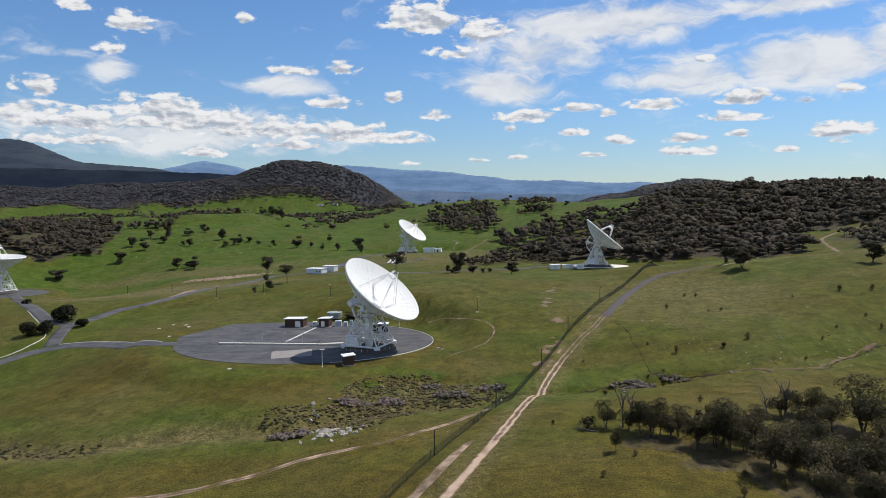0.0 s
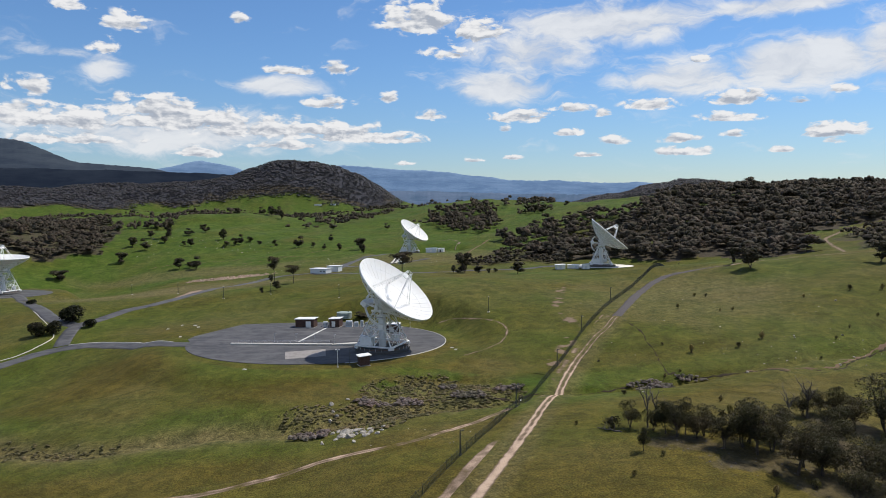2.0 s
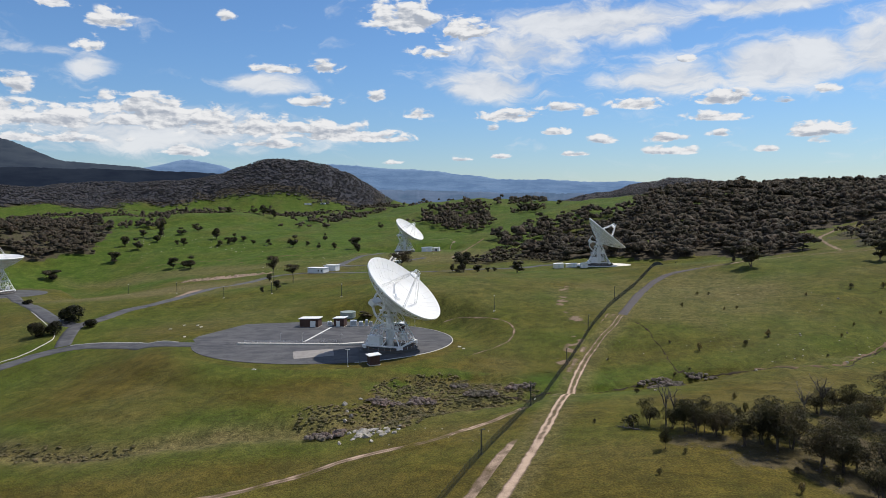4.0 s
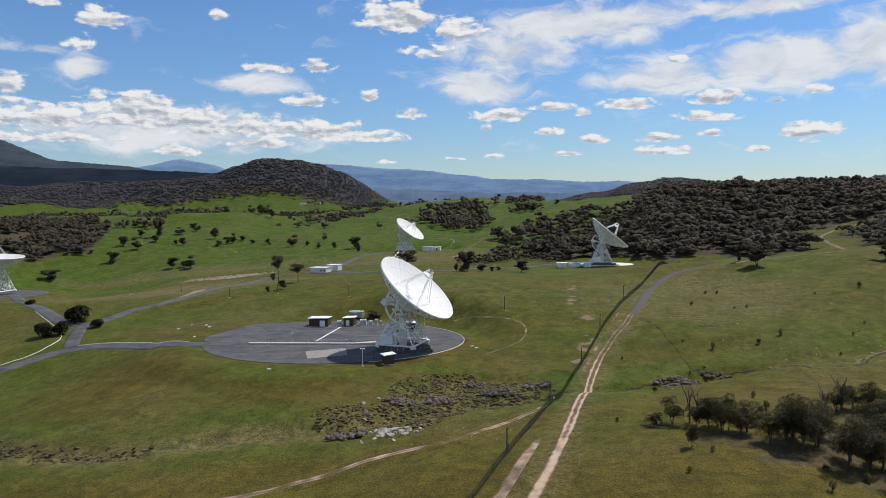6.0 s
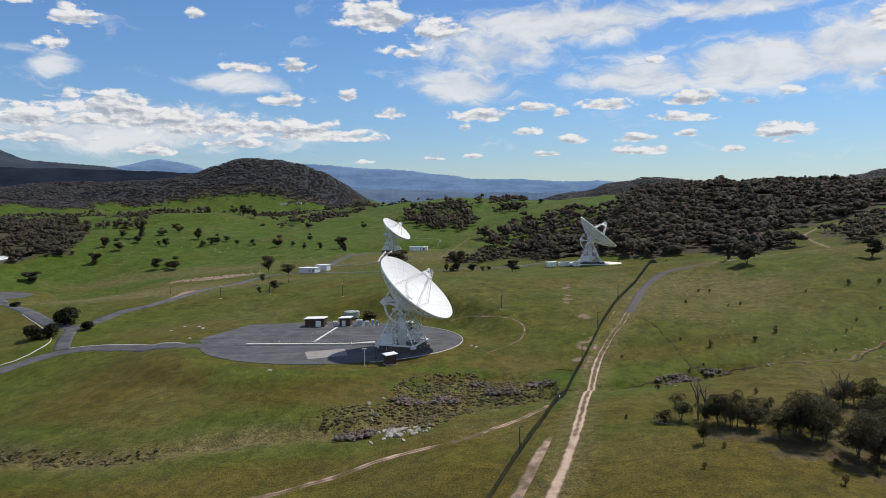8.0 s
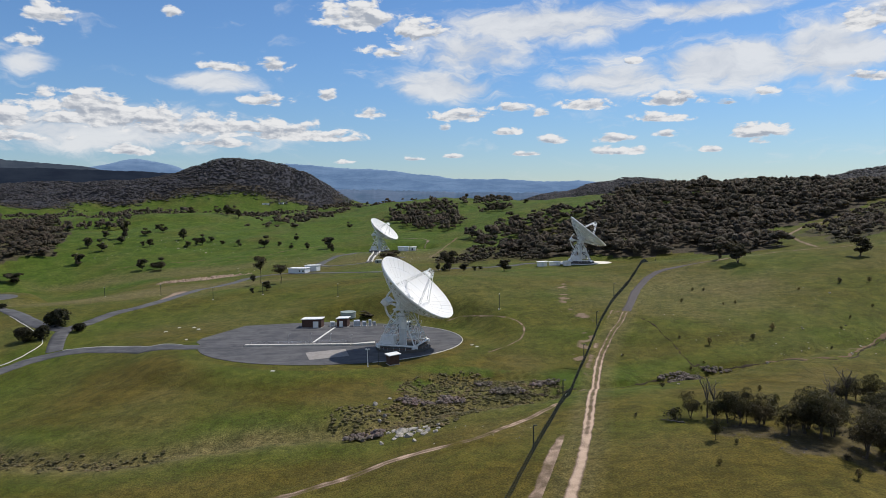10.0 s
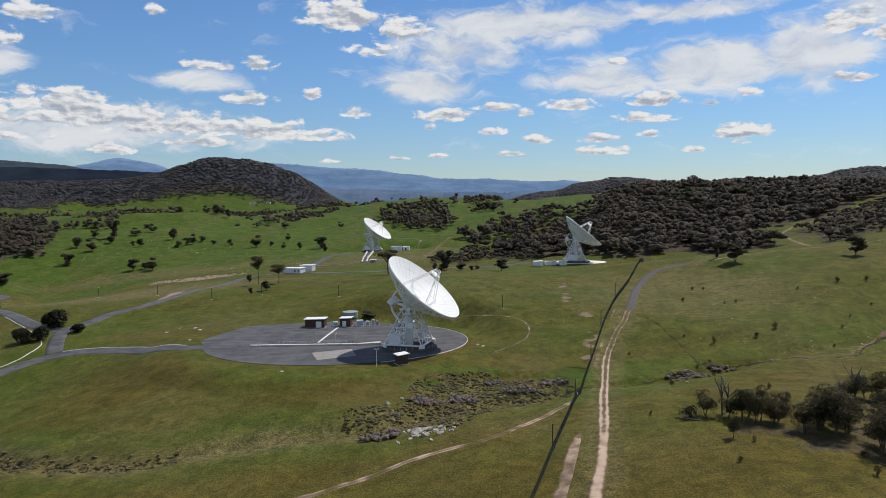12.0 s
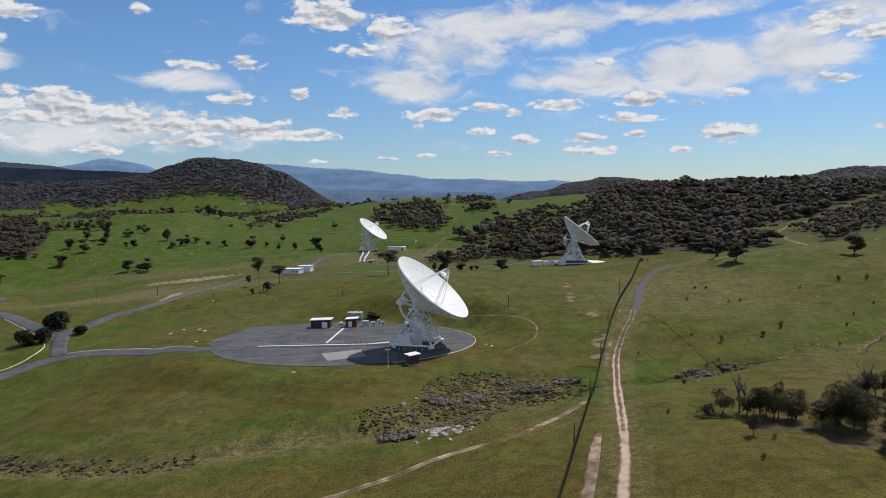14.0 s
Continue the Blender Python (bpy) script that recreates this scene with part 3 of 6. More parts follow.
def cover_of(x, y):
    """Shares of bare earth, lush grass and dry grass on the ground."""
    r = np.hypot(x - PIVOT[0], y)
    rough = waves(x, y, 14, 21)
    bare = np.zeros(x.shape)
    for line, half in ((HILL_TRACK, 1.7), (HILL_TRACK_LOW, 1.4)):
        d, _ = line_distance(x, y, line)
        bare = np.maximum(bare, 0.68 * (1 - smooth(half * 0.6, half * 1.8, d + rough * half * 0.35)))
    for cx, cy, rx, ry in LITTER:
        bare = np.maximum(bare, 0.36 * blob(x, y, cx, cy, rx * 0.95, ry * 0.95, 3))
    for cx, cy, rx, ry, share in ((-200, 573, 36, 19, 0.75), (-176, 425, 6, 30, 0.75), (125, 242, 8, 3, 0.5), (100, 234, 9, 1.5, 0.4)):
        bare = np.maximum(bare, share * blob(x, y, cx, cy, rx, ry, 4))
    lush = smooth(560, 720, r) * (0.95 - 0.75 * smooth(4, 14, np.degrees(np.arctan2(x - PIVOT[0], y))))
    lush = np.maximum(lush, 0.42 * smooth(225, 300, r))
    d, _ = line_distance(x, y, GULLY)
    lush = np.maximum(lush, 0.55 * (1 - smooth(3, 16, np.abs(d - 9))) * (1 - smooth(300, 400, r)))
    k = np.hypot((x + 65) / 53, (y - 283) / 45)
    lush = np.maximum(lush, 0.5 * smooth(1.0, 1.06, k) * (1 - smooth(1.1, 1.4, k)))
    lush = np.maximum(lush, 0.85 * blob(x, y, -32, 224, 17, 7, 9))
    lush = np.maximum(lush, 0.9 * smooth(780, 860, r) * (1 - smooth(14, 19, np.degrees(np.arctan2(x - PIVOT[0], y)))))
    for cx, cy, rx, ry in GLADES:
        lush = np.maximum(lush, 0.85 * blob(x, y, cx, cy, rx * 1.3, ry * 1.3, 8))
    lush = np.maximum(lush, 0.8 * blob(x, y, -22, 239, 20, 4.5, 10))
    lush = np.clip(lush + 0.25 * waves(x, y, 90, 31), 0, 1)
    dry = 0.18 * smooth(0.2, 1.0, waves(x, y, 120, 33)) + 0.75 * blob(x, y, -210, 470, 95, 60, 5) + 0.4 * blob(x, y, 95, 330, 60, 60, 6)
    dry = np.maximum(dry, 0.55 * blob(x, y, -45, 645, 95, 75, 17))
    dry = np.maximum(dry, 0.6 * blob(x, y, -250, 660, 150, 28, 18))
    for cx, cy, rx, ry in SCRUB_BANK:
        dry = np.maximum(dry, 0.6 * blob(x, y, cx, cy, rx, ry, 7))
    dry = np.maximum(dry, 0.85 * np.exp(-(d / 6.5) ** 2) * (x < 0))
    for line, reach in ((TRACK, 8.0), (GRAVEL_ROAD, 7.0)):
        e, _ = line_distance(x, y, line)
        dry = np.maximum(dry, 0.5 * (1 - smooth(2.0, reach, e)))
    return np.clip(bare, 0, 1), lush, np.clip(dry, 0, 1)


def inside(x, y, ring):
    """Whether places lie inside a ring of corners."""
    hit = np.zeros(x.shape, bool)
    for (x0, y0), (x1, y1) in zip(ring, ring[1:] + ring[:1]):
        if y0 != y1:
            hit ^= ((y0 > y) != (y1 > y)) & (x < (x1 - x0) * (y - y0) / (y1 - y0) + x0)
    return hit


WEST_WOOD = [(-445, 705), (-405, 755), (-470, 930), (-560, 1060), (-720, 1120), (-800, 1080), (-760, 900), (-620, 700)]
EAST_WOOD = [(70, 590), (138, 548), (175, 525), (224, 478), (250, 522), (262, 562), (285, 597), (318, 613), (356, 630), (400, 652), (480, 700), (600, 790), (760, 1000), (740, 1060), (560, 1090), (420, 1070), (345, 1030), (275, 950), (215, 870), (165, 770), (120, 735), (80, 715), (52, 650)]
HILL_WOOD = [(-58, 1060), (-20, 1145), (18, 1180), (42, 1085), (36, 905), (14, 842), (-20, 866), (-54, 975)]
SLOPE_CLUMPS = [(28, 690), (38, 782), (62, 835), (90, 868), (130, 890), (165, 880), (170, 770), (120, 735), (80, 715), (60, 672)]
GULLY_BRUSH = [(-12, 560), (30, 580), (92, 556), (80, 600), (52, 680), (24, 670), (0, 620)]
SLOPE_SCRUB = [(304, 566), (276, 540), (252, 476), (240, 440), (300, 430), (420, 500), (560, 640), (620, 740), (480, 680), (400, 628), (360, 608), (331, 592)]
GLADES = [(203, 690, 16, 14), (224, 634, 20, 12), (150, 620, 14, 12), (300, 800, 22, 14), (110, 700, 14, 22), (424, 880, 30, 30), (120, 640, 16, 14), (180, 730, 14, 16), (250, 760, 12, 14)]


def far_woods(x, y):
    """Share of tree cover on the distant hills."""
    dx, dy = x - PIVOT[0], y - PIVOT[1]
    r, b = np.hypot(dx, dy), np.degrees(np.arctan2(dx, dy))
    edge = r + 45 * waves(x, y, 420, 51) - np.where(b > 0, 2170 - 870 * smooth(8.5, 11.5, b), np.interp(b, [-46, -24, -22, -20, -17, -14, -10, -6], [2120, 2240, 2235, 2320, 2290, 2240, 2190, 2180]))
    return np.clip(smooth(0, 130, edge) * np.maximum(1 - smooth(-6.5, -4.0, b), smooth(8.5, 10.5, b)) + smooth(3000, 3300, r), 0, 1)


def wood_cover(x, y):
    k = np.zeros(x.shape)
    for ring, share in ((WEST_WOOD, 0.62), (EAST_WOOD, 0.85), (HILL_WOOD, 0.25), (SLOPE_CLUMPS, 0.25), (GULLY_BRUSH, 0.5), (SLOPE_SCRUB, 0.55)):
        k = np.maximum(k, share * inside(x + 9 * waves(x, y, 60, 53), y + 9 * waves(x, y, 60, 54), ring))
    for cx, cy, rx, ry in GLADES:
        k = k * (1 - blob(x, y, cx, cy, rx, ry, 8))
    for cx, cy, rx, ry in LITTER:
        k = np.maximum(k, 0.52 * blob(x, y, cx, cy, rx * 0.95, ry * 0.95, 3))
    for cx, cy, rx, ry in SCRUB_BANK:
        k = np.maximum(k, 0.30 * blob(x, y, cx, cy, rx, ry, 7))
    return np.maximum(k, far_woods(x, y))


def paint_cover(me, bare, lush, dry, wooded=0.0):
    col = np.ones((len(me.vertices), 4), np.float32)
    col[:, 0], col[:, 1], col[:, 2], col[:, 3] = bare, lush, dry, wooded
    me.attributes.new("cover", "FLOAT_COLOR", "POINT").data.foreach_set("color", col.ravel())


def grid_mesh(name, x, y, z, closed=False, mat=PASTURE):
    """A sheet through rows and columns of places."""
    rows, cols = x.shape
    i = np.arange(rows * cols).reshape(rows, cols)
    if closed:
        i = np.concatenate([i, i[:, :1]], 1)
    quads = np.stack([i[:-1, :-1], i[:-1, 1:], i[1:, 1:], i[1:, :-1]], -1).reshape(-1, 4)
    me = bpy.data.meshes.new(name)
    me.vertices.add(rows * cols)
    me.vertices.foreach_set("co", np.stack([x, y, z], -1).astype(np.float32).ravel())
    me.loops.add(quads.size)
    me.loops.foreach_set("vertex_index", quads.astype(np.int32).ravel())
    me.polygons.add(len(quads))
    me.polygons.foreach_set("loop_start", np.arange(0, quads.size, 4, dtype=np.int32))
    me.polygons.foreach_set("use_smooth", np.ones(len(quads), bool))
    me.materials.append(mat)
    me.update(calc_edges=True)
    return me


def build_ground():
    b = np.radians(np.concatenate([np.arange(-46, 10, 0.16), np.arange(10, 30, 0.1), np.arange(30, 46, 0.16), np.arange(46, 314, 4.0)]))
    r = np.concatenate([np.linspace(0.0, 90, 12), np.geomspace(96, 226, 74), np.arange(227, 258, 0.6), np.geomspace(259, 4900, 215)])
    x = PIVOT[0] + r[:, None] * np.sin(b)[None]
    y = PIVOT[1] + r[:, None] * np.cos(b)[None]
    z = land_height(x, y)
    me = grid_mesh("ground", x, y, z, True)
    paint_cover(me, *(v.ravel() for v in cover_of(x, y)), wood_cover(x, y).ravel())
    return tagged(new("ground", me), "rolling green pasture with dry patches and bare earth", "ground", kind="structure")


build_ground()


def strip(name, line, half, mat, label, category, lift=0.09, across=5, step=2.0, skirt=0.35, taper=0.0):
    """A paved band that follows the land."""
    xy, side = line_points(line, step)
    u = np.linspace(-1, 1, across)
    u = np.concatenate([[-1.03], u, [1.03]])
    wide = np.full((len(xy), 1), half)
    if taper:
        k = np.arange(len(xy)) * step
        wide[:, 0] *= smooth(-2, taper, k) * smooth(-2, taper, k[::-1]) * (1 + 0.1 * waves(xy[:, 0], xy[:, 1], 14, 25))
    x = xy[:, :1] + side[:, :1] * u[None] * wide
    y = xy[:, 1:] + side[:, 1:] * u[None] * wide
    z = land_height(x, y) + lift
    z[:, 0] -= skirt
    z[:, -1] -= skirt
    me = grid_mesh(name, x, y, z, False, mat)
    return tagged(new(name, me), label, category, kind="structure")


def earth_track(name, line, half, label, profile, step=1.2, lift=0.06):
    """A vehicle track worn into the grass: bare wheel lines and ragged edges."""
    xy, side = line_points(line, step)
    u = np.linspace(-1, 1, 45)
    x = xy[:, :1] + side[:, :1] * u[None] * half
    y = xy[:, 1:] + side[:, 1:] * u[None] * half
    z = land_height(x, y) + lift * (1 - np.abs(u[None]) ** 6 * 2.2)
    me = grid_mesh(name, x, y, z)
    bare, lush, dry = cover_of(x, y)
    worn = profile(u[None] * half + 0.30 * grain(x, y, 17.0, 40) + 0.16 * grain(x, y, 2.0, 39), x, y)
    z -= 0.05 * worn
    paint_cover(me, np.maximum(bare, worn).ravel(), lush.ravel(), dry.ravel())
    return tagged(new(name, me), label, "track", kind="structure")


def main_wear(s, x, y):
    # one broad pale band in front, two wheel lines further up, scuffed earth towards the fence
    split, weak = smooth(150, 186, y), 1 - 0.35 * smooth(215, 265, y)
    ragged = 0.12 * grain(x, y, 6.1, 44) + 0.30 * grain(x, y, 1.3, 43)
    band = np.exp(-((s - 0.1) / (1.55 - 0.35 * smooth(130, 165, y))) ** 4)
    two = 0.74 * np.exp(-((s - 0.9) / 0.42) ** 2) + 0.74 * np.exp(-((s + 0.9) / 0.42) ** 2) + 0.46 * np.exp(-(s / 1.5) ** 4)
    scuff = 0.62 * smooth(0.05, 0.5, grain(x, y, 5.5, 42) + 0.5 * grain(x, y, 2.2, 41)) * np.exp(-((s + 3.4) / 1.7) ** 2) * smooth(170, 190, y)
    edge = 0.30 * np.exp(-((s - 2.6) / 0.9) ** 2) * smooth(0.0, 0.6, grain(x, y, 4.0, 46)) * (1 - split)
    worn = (band * (1 - split) + two * split * weak) * 0.98
    return np.clip(worn + scuff + edge + ragged * np.clip(worn + scuff + edge, 0, 0.6), 0, 1)


def side_wear(s, x, y):
    two = np.exp(-((s - 0.7) / 0.34) ** 2) + np.exp(-((s + 0.7) / 0.38) ** 2)
    patchy = 0.22 * grain(x, y, 6.0, 45) + 0.22 * grain(x, y, 1.9, 46)
    worn = 0.36 * two + 0.56 * np.exp(-(s / 1.0) ** 2)
    return np.clip(worn + patchy * np.clip(worn * 1.6, 0, 1) + 0.3 * np.exp(-((s + 2.2) / 0.8) ** 2) * smooth(0.2, 0.7, grain(x, y, 5.0, 47)), 0, 1)


earth_track("dirt_track", TRACK, 7.0, "pale dirt vehicle track worn through the pasture", main_wear, 0.8, 0.2)
earth_track("side_track", SIDE_TRACK, 4.0, "narrow worn earth track through the grass", side_wear, 0.8, 0.14)
earth_track("loop_track", LOOP_TRACK, 3.0, "faint worn earth track curving past the pad", lambda s, x, y: np.clip(0.62 * np.exp(-(s / 0.6) ** 2) + 0.15 * waves(x, y, 9, 46), 0, 1))
earth_track("spoil_strip", [(-15, 128.5), (-12.2, 135.2), (-8.8, 142.2), (-3.1, 156.2), (0.6, 165), (3.4, 172.5)], 3.1, "bare pinkish earth strip along the fence", lambda s, x, y: np.clip((0.68 + 0.14 * grain(x, y, 3.1, 47) + 0.12 * grain(x, y, 1.1, 50)) * (1 - smooth(1.6, 2.7, np.abs(s + 0.5 * grain(x, y, 3.7, 48)))) * (1 - smooth(166, 174, y)), 0, 1), 0.6, lift=0.1)
earth_track("upper_wear", [(5, 177), (12, 196), (22, 226), (30, 248), (40, 271), (52, 300)], 2.1, "broken bare earth beside the fence", lambda s, x, y: np.clip(0.66 * np.exp(-(s / 1.2) ** 2) * smooth(-0.1, 0.35, grain(x, y, 5.0, 49) + 0.5 * grain(x, y, 1.8, 51)), 0, 1), lift=0.1)
earth_track("scraped_patches", [(46, 384), (42, 358), (38.5, 336), (35, 313), (37, 300), (36.5, 279), (32, 266), (25, 249), (19, 236)], 7.0, "pale bare scrapes in the grass beside the fence",
            lambda s, x, y: np.clip(0.64 * smooth(0.0, 0.6, grain(x, y, 5.2, 77) + 0.9 * grain(x * 0.6, y, 1.5, 78)) * np.exp(-(s / 3.6) ** 4), 0, 1), 0.8, lift=0.16)
strip("gravel_road", GRAVEL_ROAD, 1.9, GRAVEL, "grey gravel road curving up the slope", "road", taper=22.0)
earth_track("ridge_track", RIDGE_TRACK, 4.0, "faint worn vehicle track along the crest", lambda s, x, y: np.clip(0.72 * np.exp(-(s / 1.0) ** 2) + 0.12 * waves(x, y, 11, 58), 0, 1))
strip("access_road", WEST_ROAD, 4.0, ASPHALT, "grey asphalt access road to the antenna pad", "road", across=7)
strip("valley_road", VALLEY_ROAD, 3.4, ASPHALT, "grey asphalt road along the valley", "road", lift=0.12)
strip("dish_road", DISH_ROAD, 3.6, ASPHALT, "grey asphalt road to an antenna", "road", lift=0.11)
strip("far_loop", FAR_LOOP, 2.6, ASPHALT, "pale asphalt loop road below the far antenna", "road", lift=0.14)
strip("far_road", FAR_ROAD, 3.2, ASPHALT, "pale asphalt road winding to the far antenna", "road", lift=0.13)


def eroded(name, line, half, mat, label, seed, lift=0.07, least=0.12):
    """A ragged narrow channel of bare earth."""
    xy, side = line_points(line, 0.7)
    k = half * np.clip(0.6 + 0.7 * grain(xy[:, 0], xy[:, 1], 5.0, seed) + 0.7 * grain(xy[:, 0], xy[:, 1], 1.7, seed + 1), least, 1.9)[:, None]
    sway = 0.5 * grain(xy[:, 0], xy[:, 1], 3.4, seed + 2)[:, None]
    u = np.array([-1.0, -0.4, 0.4, 1.0])[None] * k + sway
    x, y = xy[:, :1] + side[:, :1] * u, xy[:, 1:] + side[:, 1:] * u
    z = land_height(x, y) + np.array([-0.3, 1.0, 1.0, -0.3])[None] * lift
    return tagged(new(name, grid_mesh(name, x, y, z, False, mat)), label, "channel", kind="structure")


# dark strips paint the shade inside runnel and creek cuts
eroded("eroded_runnel", RUNNEL, 0.42, EARTH, "narrow eroded runnel down the slope, shade painted dark", 61, 0.12, 0.35)
eroded("creek_bed", CUT_BANK, 0.7, EARTH, "undercut creek bed in the pasture, shade painted dark", 64, 0.14, 0.25)
eroded("creek_bank", [(x, y + 1.6) for x, y in CUT_BANK[2:10]], 0.75, CLAY, "bare brown creek bank", 67, 0.16, 0.02)
eroded("creek_bed", [(-2, 218), (10, 217), (24, 219.5), (40, 224), (52, 228), (64, 236)], 0.6, EARTH, "creek bed in the grass, shade painted dark", 70)
eroded("cut_bank", [(-17, 632), (-8.1, 666.9), (5.0, 728.5), (19.2, 778.6)], 1.3, CLAY, "bare brown cut bank across the green slope", 76, 0.15, 0.5)
eroded("terrace_edge", [(-38.4, 688), (-27.9, 700), (-16.6, 756), (-14, 780), (-24, 798), (-40, 803)], 1.2, PINK_EARTH, "bare earth terrace edge beside the far antenna", 79, 0.15, 0.3)
eroded("bare_scrape", [(-16, 648), (-9, 644), (-2, 638)], 2.2, PINK_EARTH, "pale bare scrape in the grass", 82, 0.12, 0.4)
eroded("stock_trail", [(-230, 690), (-191.7, 708.7), (-173.3, 731), (-154.6, 760), (-132.6, 778.1)], 0.45, CLAY, "thin worn stock trail across the pasture", 85, 0.15, 0.4)
eroded("stock_trail", [(-330, 700), (-262, 716), (-226, 722), (-180, 716), (-140, 722)], 0.45, CLAY, "thin worn stock trail across the pasture", 88, 0.15, 0.4)


def pad(name, cx, cy, rx, ry, z, mat, label, lift=0.1, tilt=0.0):
    v, f = turned([(1.0, -0.6), (1.0, 0.0)], 96)
    me = mesh_from(name, [(a * rx, b * ry, c) for a, b, c in v], f, mat)
    ob = new(name, me)
    ob.matrix_basis = pose(cx, cy, z + lift, 0, 0, tilt)
    return tagged(ob, label, "pavement", kind="structure")


pad("antenna_pad", -68, 286, 53, 41.5, 0.0, ASPHALT, "round dark asphalt apron round the antenna", 0.14)
pad("antenna_pad", 95, 528, 24, 15, 8.0, PALE, "pale concrete apron under the antenna", 0.1)
pad("antenna_pad", -58, 731, 40, 17, 2.0, OLD_CONCRETE, "dark apron under the far antenna", 0.1)
pad("antenna_pad", -335, 487, 32, 24, -6.0, ASPHALT, "dark asphalt apron round the antenna", 0.1)


# ---- far ranges ----
def ridge(name, a0, a1, dist, crest, rough, seed, mat, label):
    """A far range as a rounded solid ridge; crest gives its height by bearing."""
    a = np.linspace(a0, a1, 420)
    h = np.interp(a, [c[0] for c in crest], [c[1] for c in crest])
    k = np.ones(9) / 9.0
    h = np.convolve(np.pad(h, 4, mode="edge"), k, "valid")
    s = np.radians(a) * dist
    h = h + rough * waves(s, s * 0, 420, seed, 4)
    trees = 0.35 * rough * waves(s, s * 0, 40, seed + 1, 3)
    lay = np.array([-260, -200, -150, -100, -55, -20, 0, 25, 70, 140])
    up = np.array([0.0, 0.22, 0.42, 0.63, 0.83, 0.97, 1.0, 0.96, 0.7, 0.0])
    spur = waves(np.repeat(s[None], 10, 0), np.repeat(lay[:, None] * 3.0, len(a), 1), 330, seed + 2, 3)
    d = dist + lay[:, None] * (1 + 0.05 * spur)
    x = PIVOT[0] + np.sin(np.radians(a))[None] * d
    y = PIVOT[1] + np.cos(np.radians(a))[None] * d
    z = -40 + (h[None] + 40) * up[:, None] + trees[None] * up[:, None] ** 12
    return tagged(new(name, grid_mesh(name, x, y, z, False, mat)), label, "mountain range", kind="structure")


# blue base colours and glow stand in for haze over wooded slopes
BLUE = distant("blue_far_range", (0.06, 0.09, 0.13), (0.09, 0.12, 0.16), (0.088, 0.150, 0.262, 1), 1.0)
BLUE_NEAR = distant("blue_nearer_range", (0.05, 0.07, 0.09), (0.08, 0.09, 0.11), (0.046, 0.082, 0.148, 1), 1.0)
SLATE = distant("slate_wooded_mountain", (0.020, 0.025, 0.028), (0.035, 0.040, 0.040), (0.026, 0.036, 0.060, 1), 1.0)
ridge("backdrop_range", -16, 30, 4600, [(-16, 276), (-9.7, 290), (-7.8, 283), (-5.1, 268), (-2.4, 252), (0.4, 226), (2.4, 212), (3.2, 194), (5.8, 184), (7.6, 186), (10.3, 166), (12.4, 163), (14.2, 174), (15.2, 157), (16.2, 138), (21, 100), (30, 60)], 4.0, 61, BLUE, "far wooded mountain range with blue haze painted on")
ridge("backdrop_foothills", -12, 30, 4150, [(-12, 130), (-4, 116), (2, 104), (8, 96), (14, 78), (20, 60), (30, 40)], 7.0, 71, BLUE_NEAR, "low foothills before the range with blue haze painted on")
ridge("backdrop_peak", -34, -14, 4750, [(-34, 190), (-29, 215), (-26.5, 250), (-24.6, 262), (-23.8, 272), (-22.6, 288), (-21.5, 317), (-20.5, 328), (-19.3, 311), (-18.0, 289), (-14, 150)], 3.0, 81, BLUE, "far peak with blue haze painted on")
ridge("backdrop_mountain", -52, -14, 4250, [(-52, 330), (-44, 370), (-38, 392), (-34.2, 393), (-33.2, 396), (-32.2, 387), (-30.8, 346), (-29.1, 282), (-28, 275), (-26, 269), (-24, 250), (-22, 225), (-19, 200), (-14, 150)], 4.0, 91, SLATE, "wooded mountain with slate-blue haze painted on")
# near-black colour stands for cloud shade, the faint blue glow for haze
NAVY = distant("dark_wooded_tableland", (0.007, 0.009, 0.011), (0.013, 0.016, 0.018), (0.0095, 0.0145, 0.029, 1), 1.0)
ridge("backdrop_tableland", -46, -13, 3500, [(-46, 222), (-40, 219), (-34, 214), (-30, 212), (-24, 205), (-19, 196), (-16, 180), (-13, 150)], 3.0, 95, NAVY, "flat wooded tableland beyond the valley, cloud shade painted on")


# ---- antennas ----
DISH_R, DISH_DEPTH, AXIS_H, VERTEX = 17.0, 5.4, 16.6, 4.6


def bowl(r):
    return DISH_DEPTH * (r / DISH_R) ** 2


def panel_mesh(r0, r1, count, name):
    """One reflector panel between two radii, curved, with thickness."""
    half = math.pi / count
    gap = 0.045
    verts, faces = [], []
    for low in (0.0, -0.09):
        for i in range(4):
            r = r0 + gap + (r1 - r0 - 2 * gap) * i / 3
            for j in range(4):
                a = (j / 1.5 - 1) * (half - gap / max(r, 1))
                verts.append((r * math.cos(a), r * math.sin(a), bowl(r) + low))
    for i in range(3):
        for j in range(3):
            k = i * 4 + j
            faces.append((k, k + 4, k + 5, k + 1))
            faces.append((16 + k, 16 + k + 1, 16 + k + 5, 16 + k + 4))
    ring = [0, 1, 2, 3, 7, 11, 15, 14, 13, 12, 8, 4]
    for a, b in zip(ring, ring[1:] + ring[:1]):
        faces.append((a, b, b + 16, a + 16))
    return mesh_from(name, verts, faces, SHEET)


PANEL_RINGS = [(1.6, 5.2, 16), (5.2, 9.2, 24), (9.2, 13.2, 32), (13.2, 17.0, 32)]
PANELS = [(panel_mesh(a, b, c, "panel"), c) for a, b, c in PANEL_RINGS]
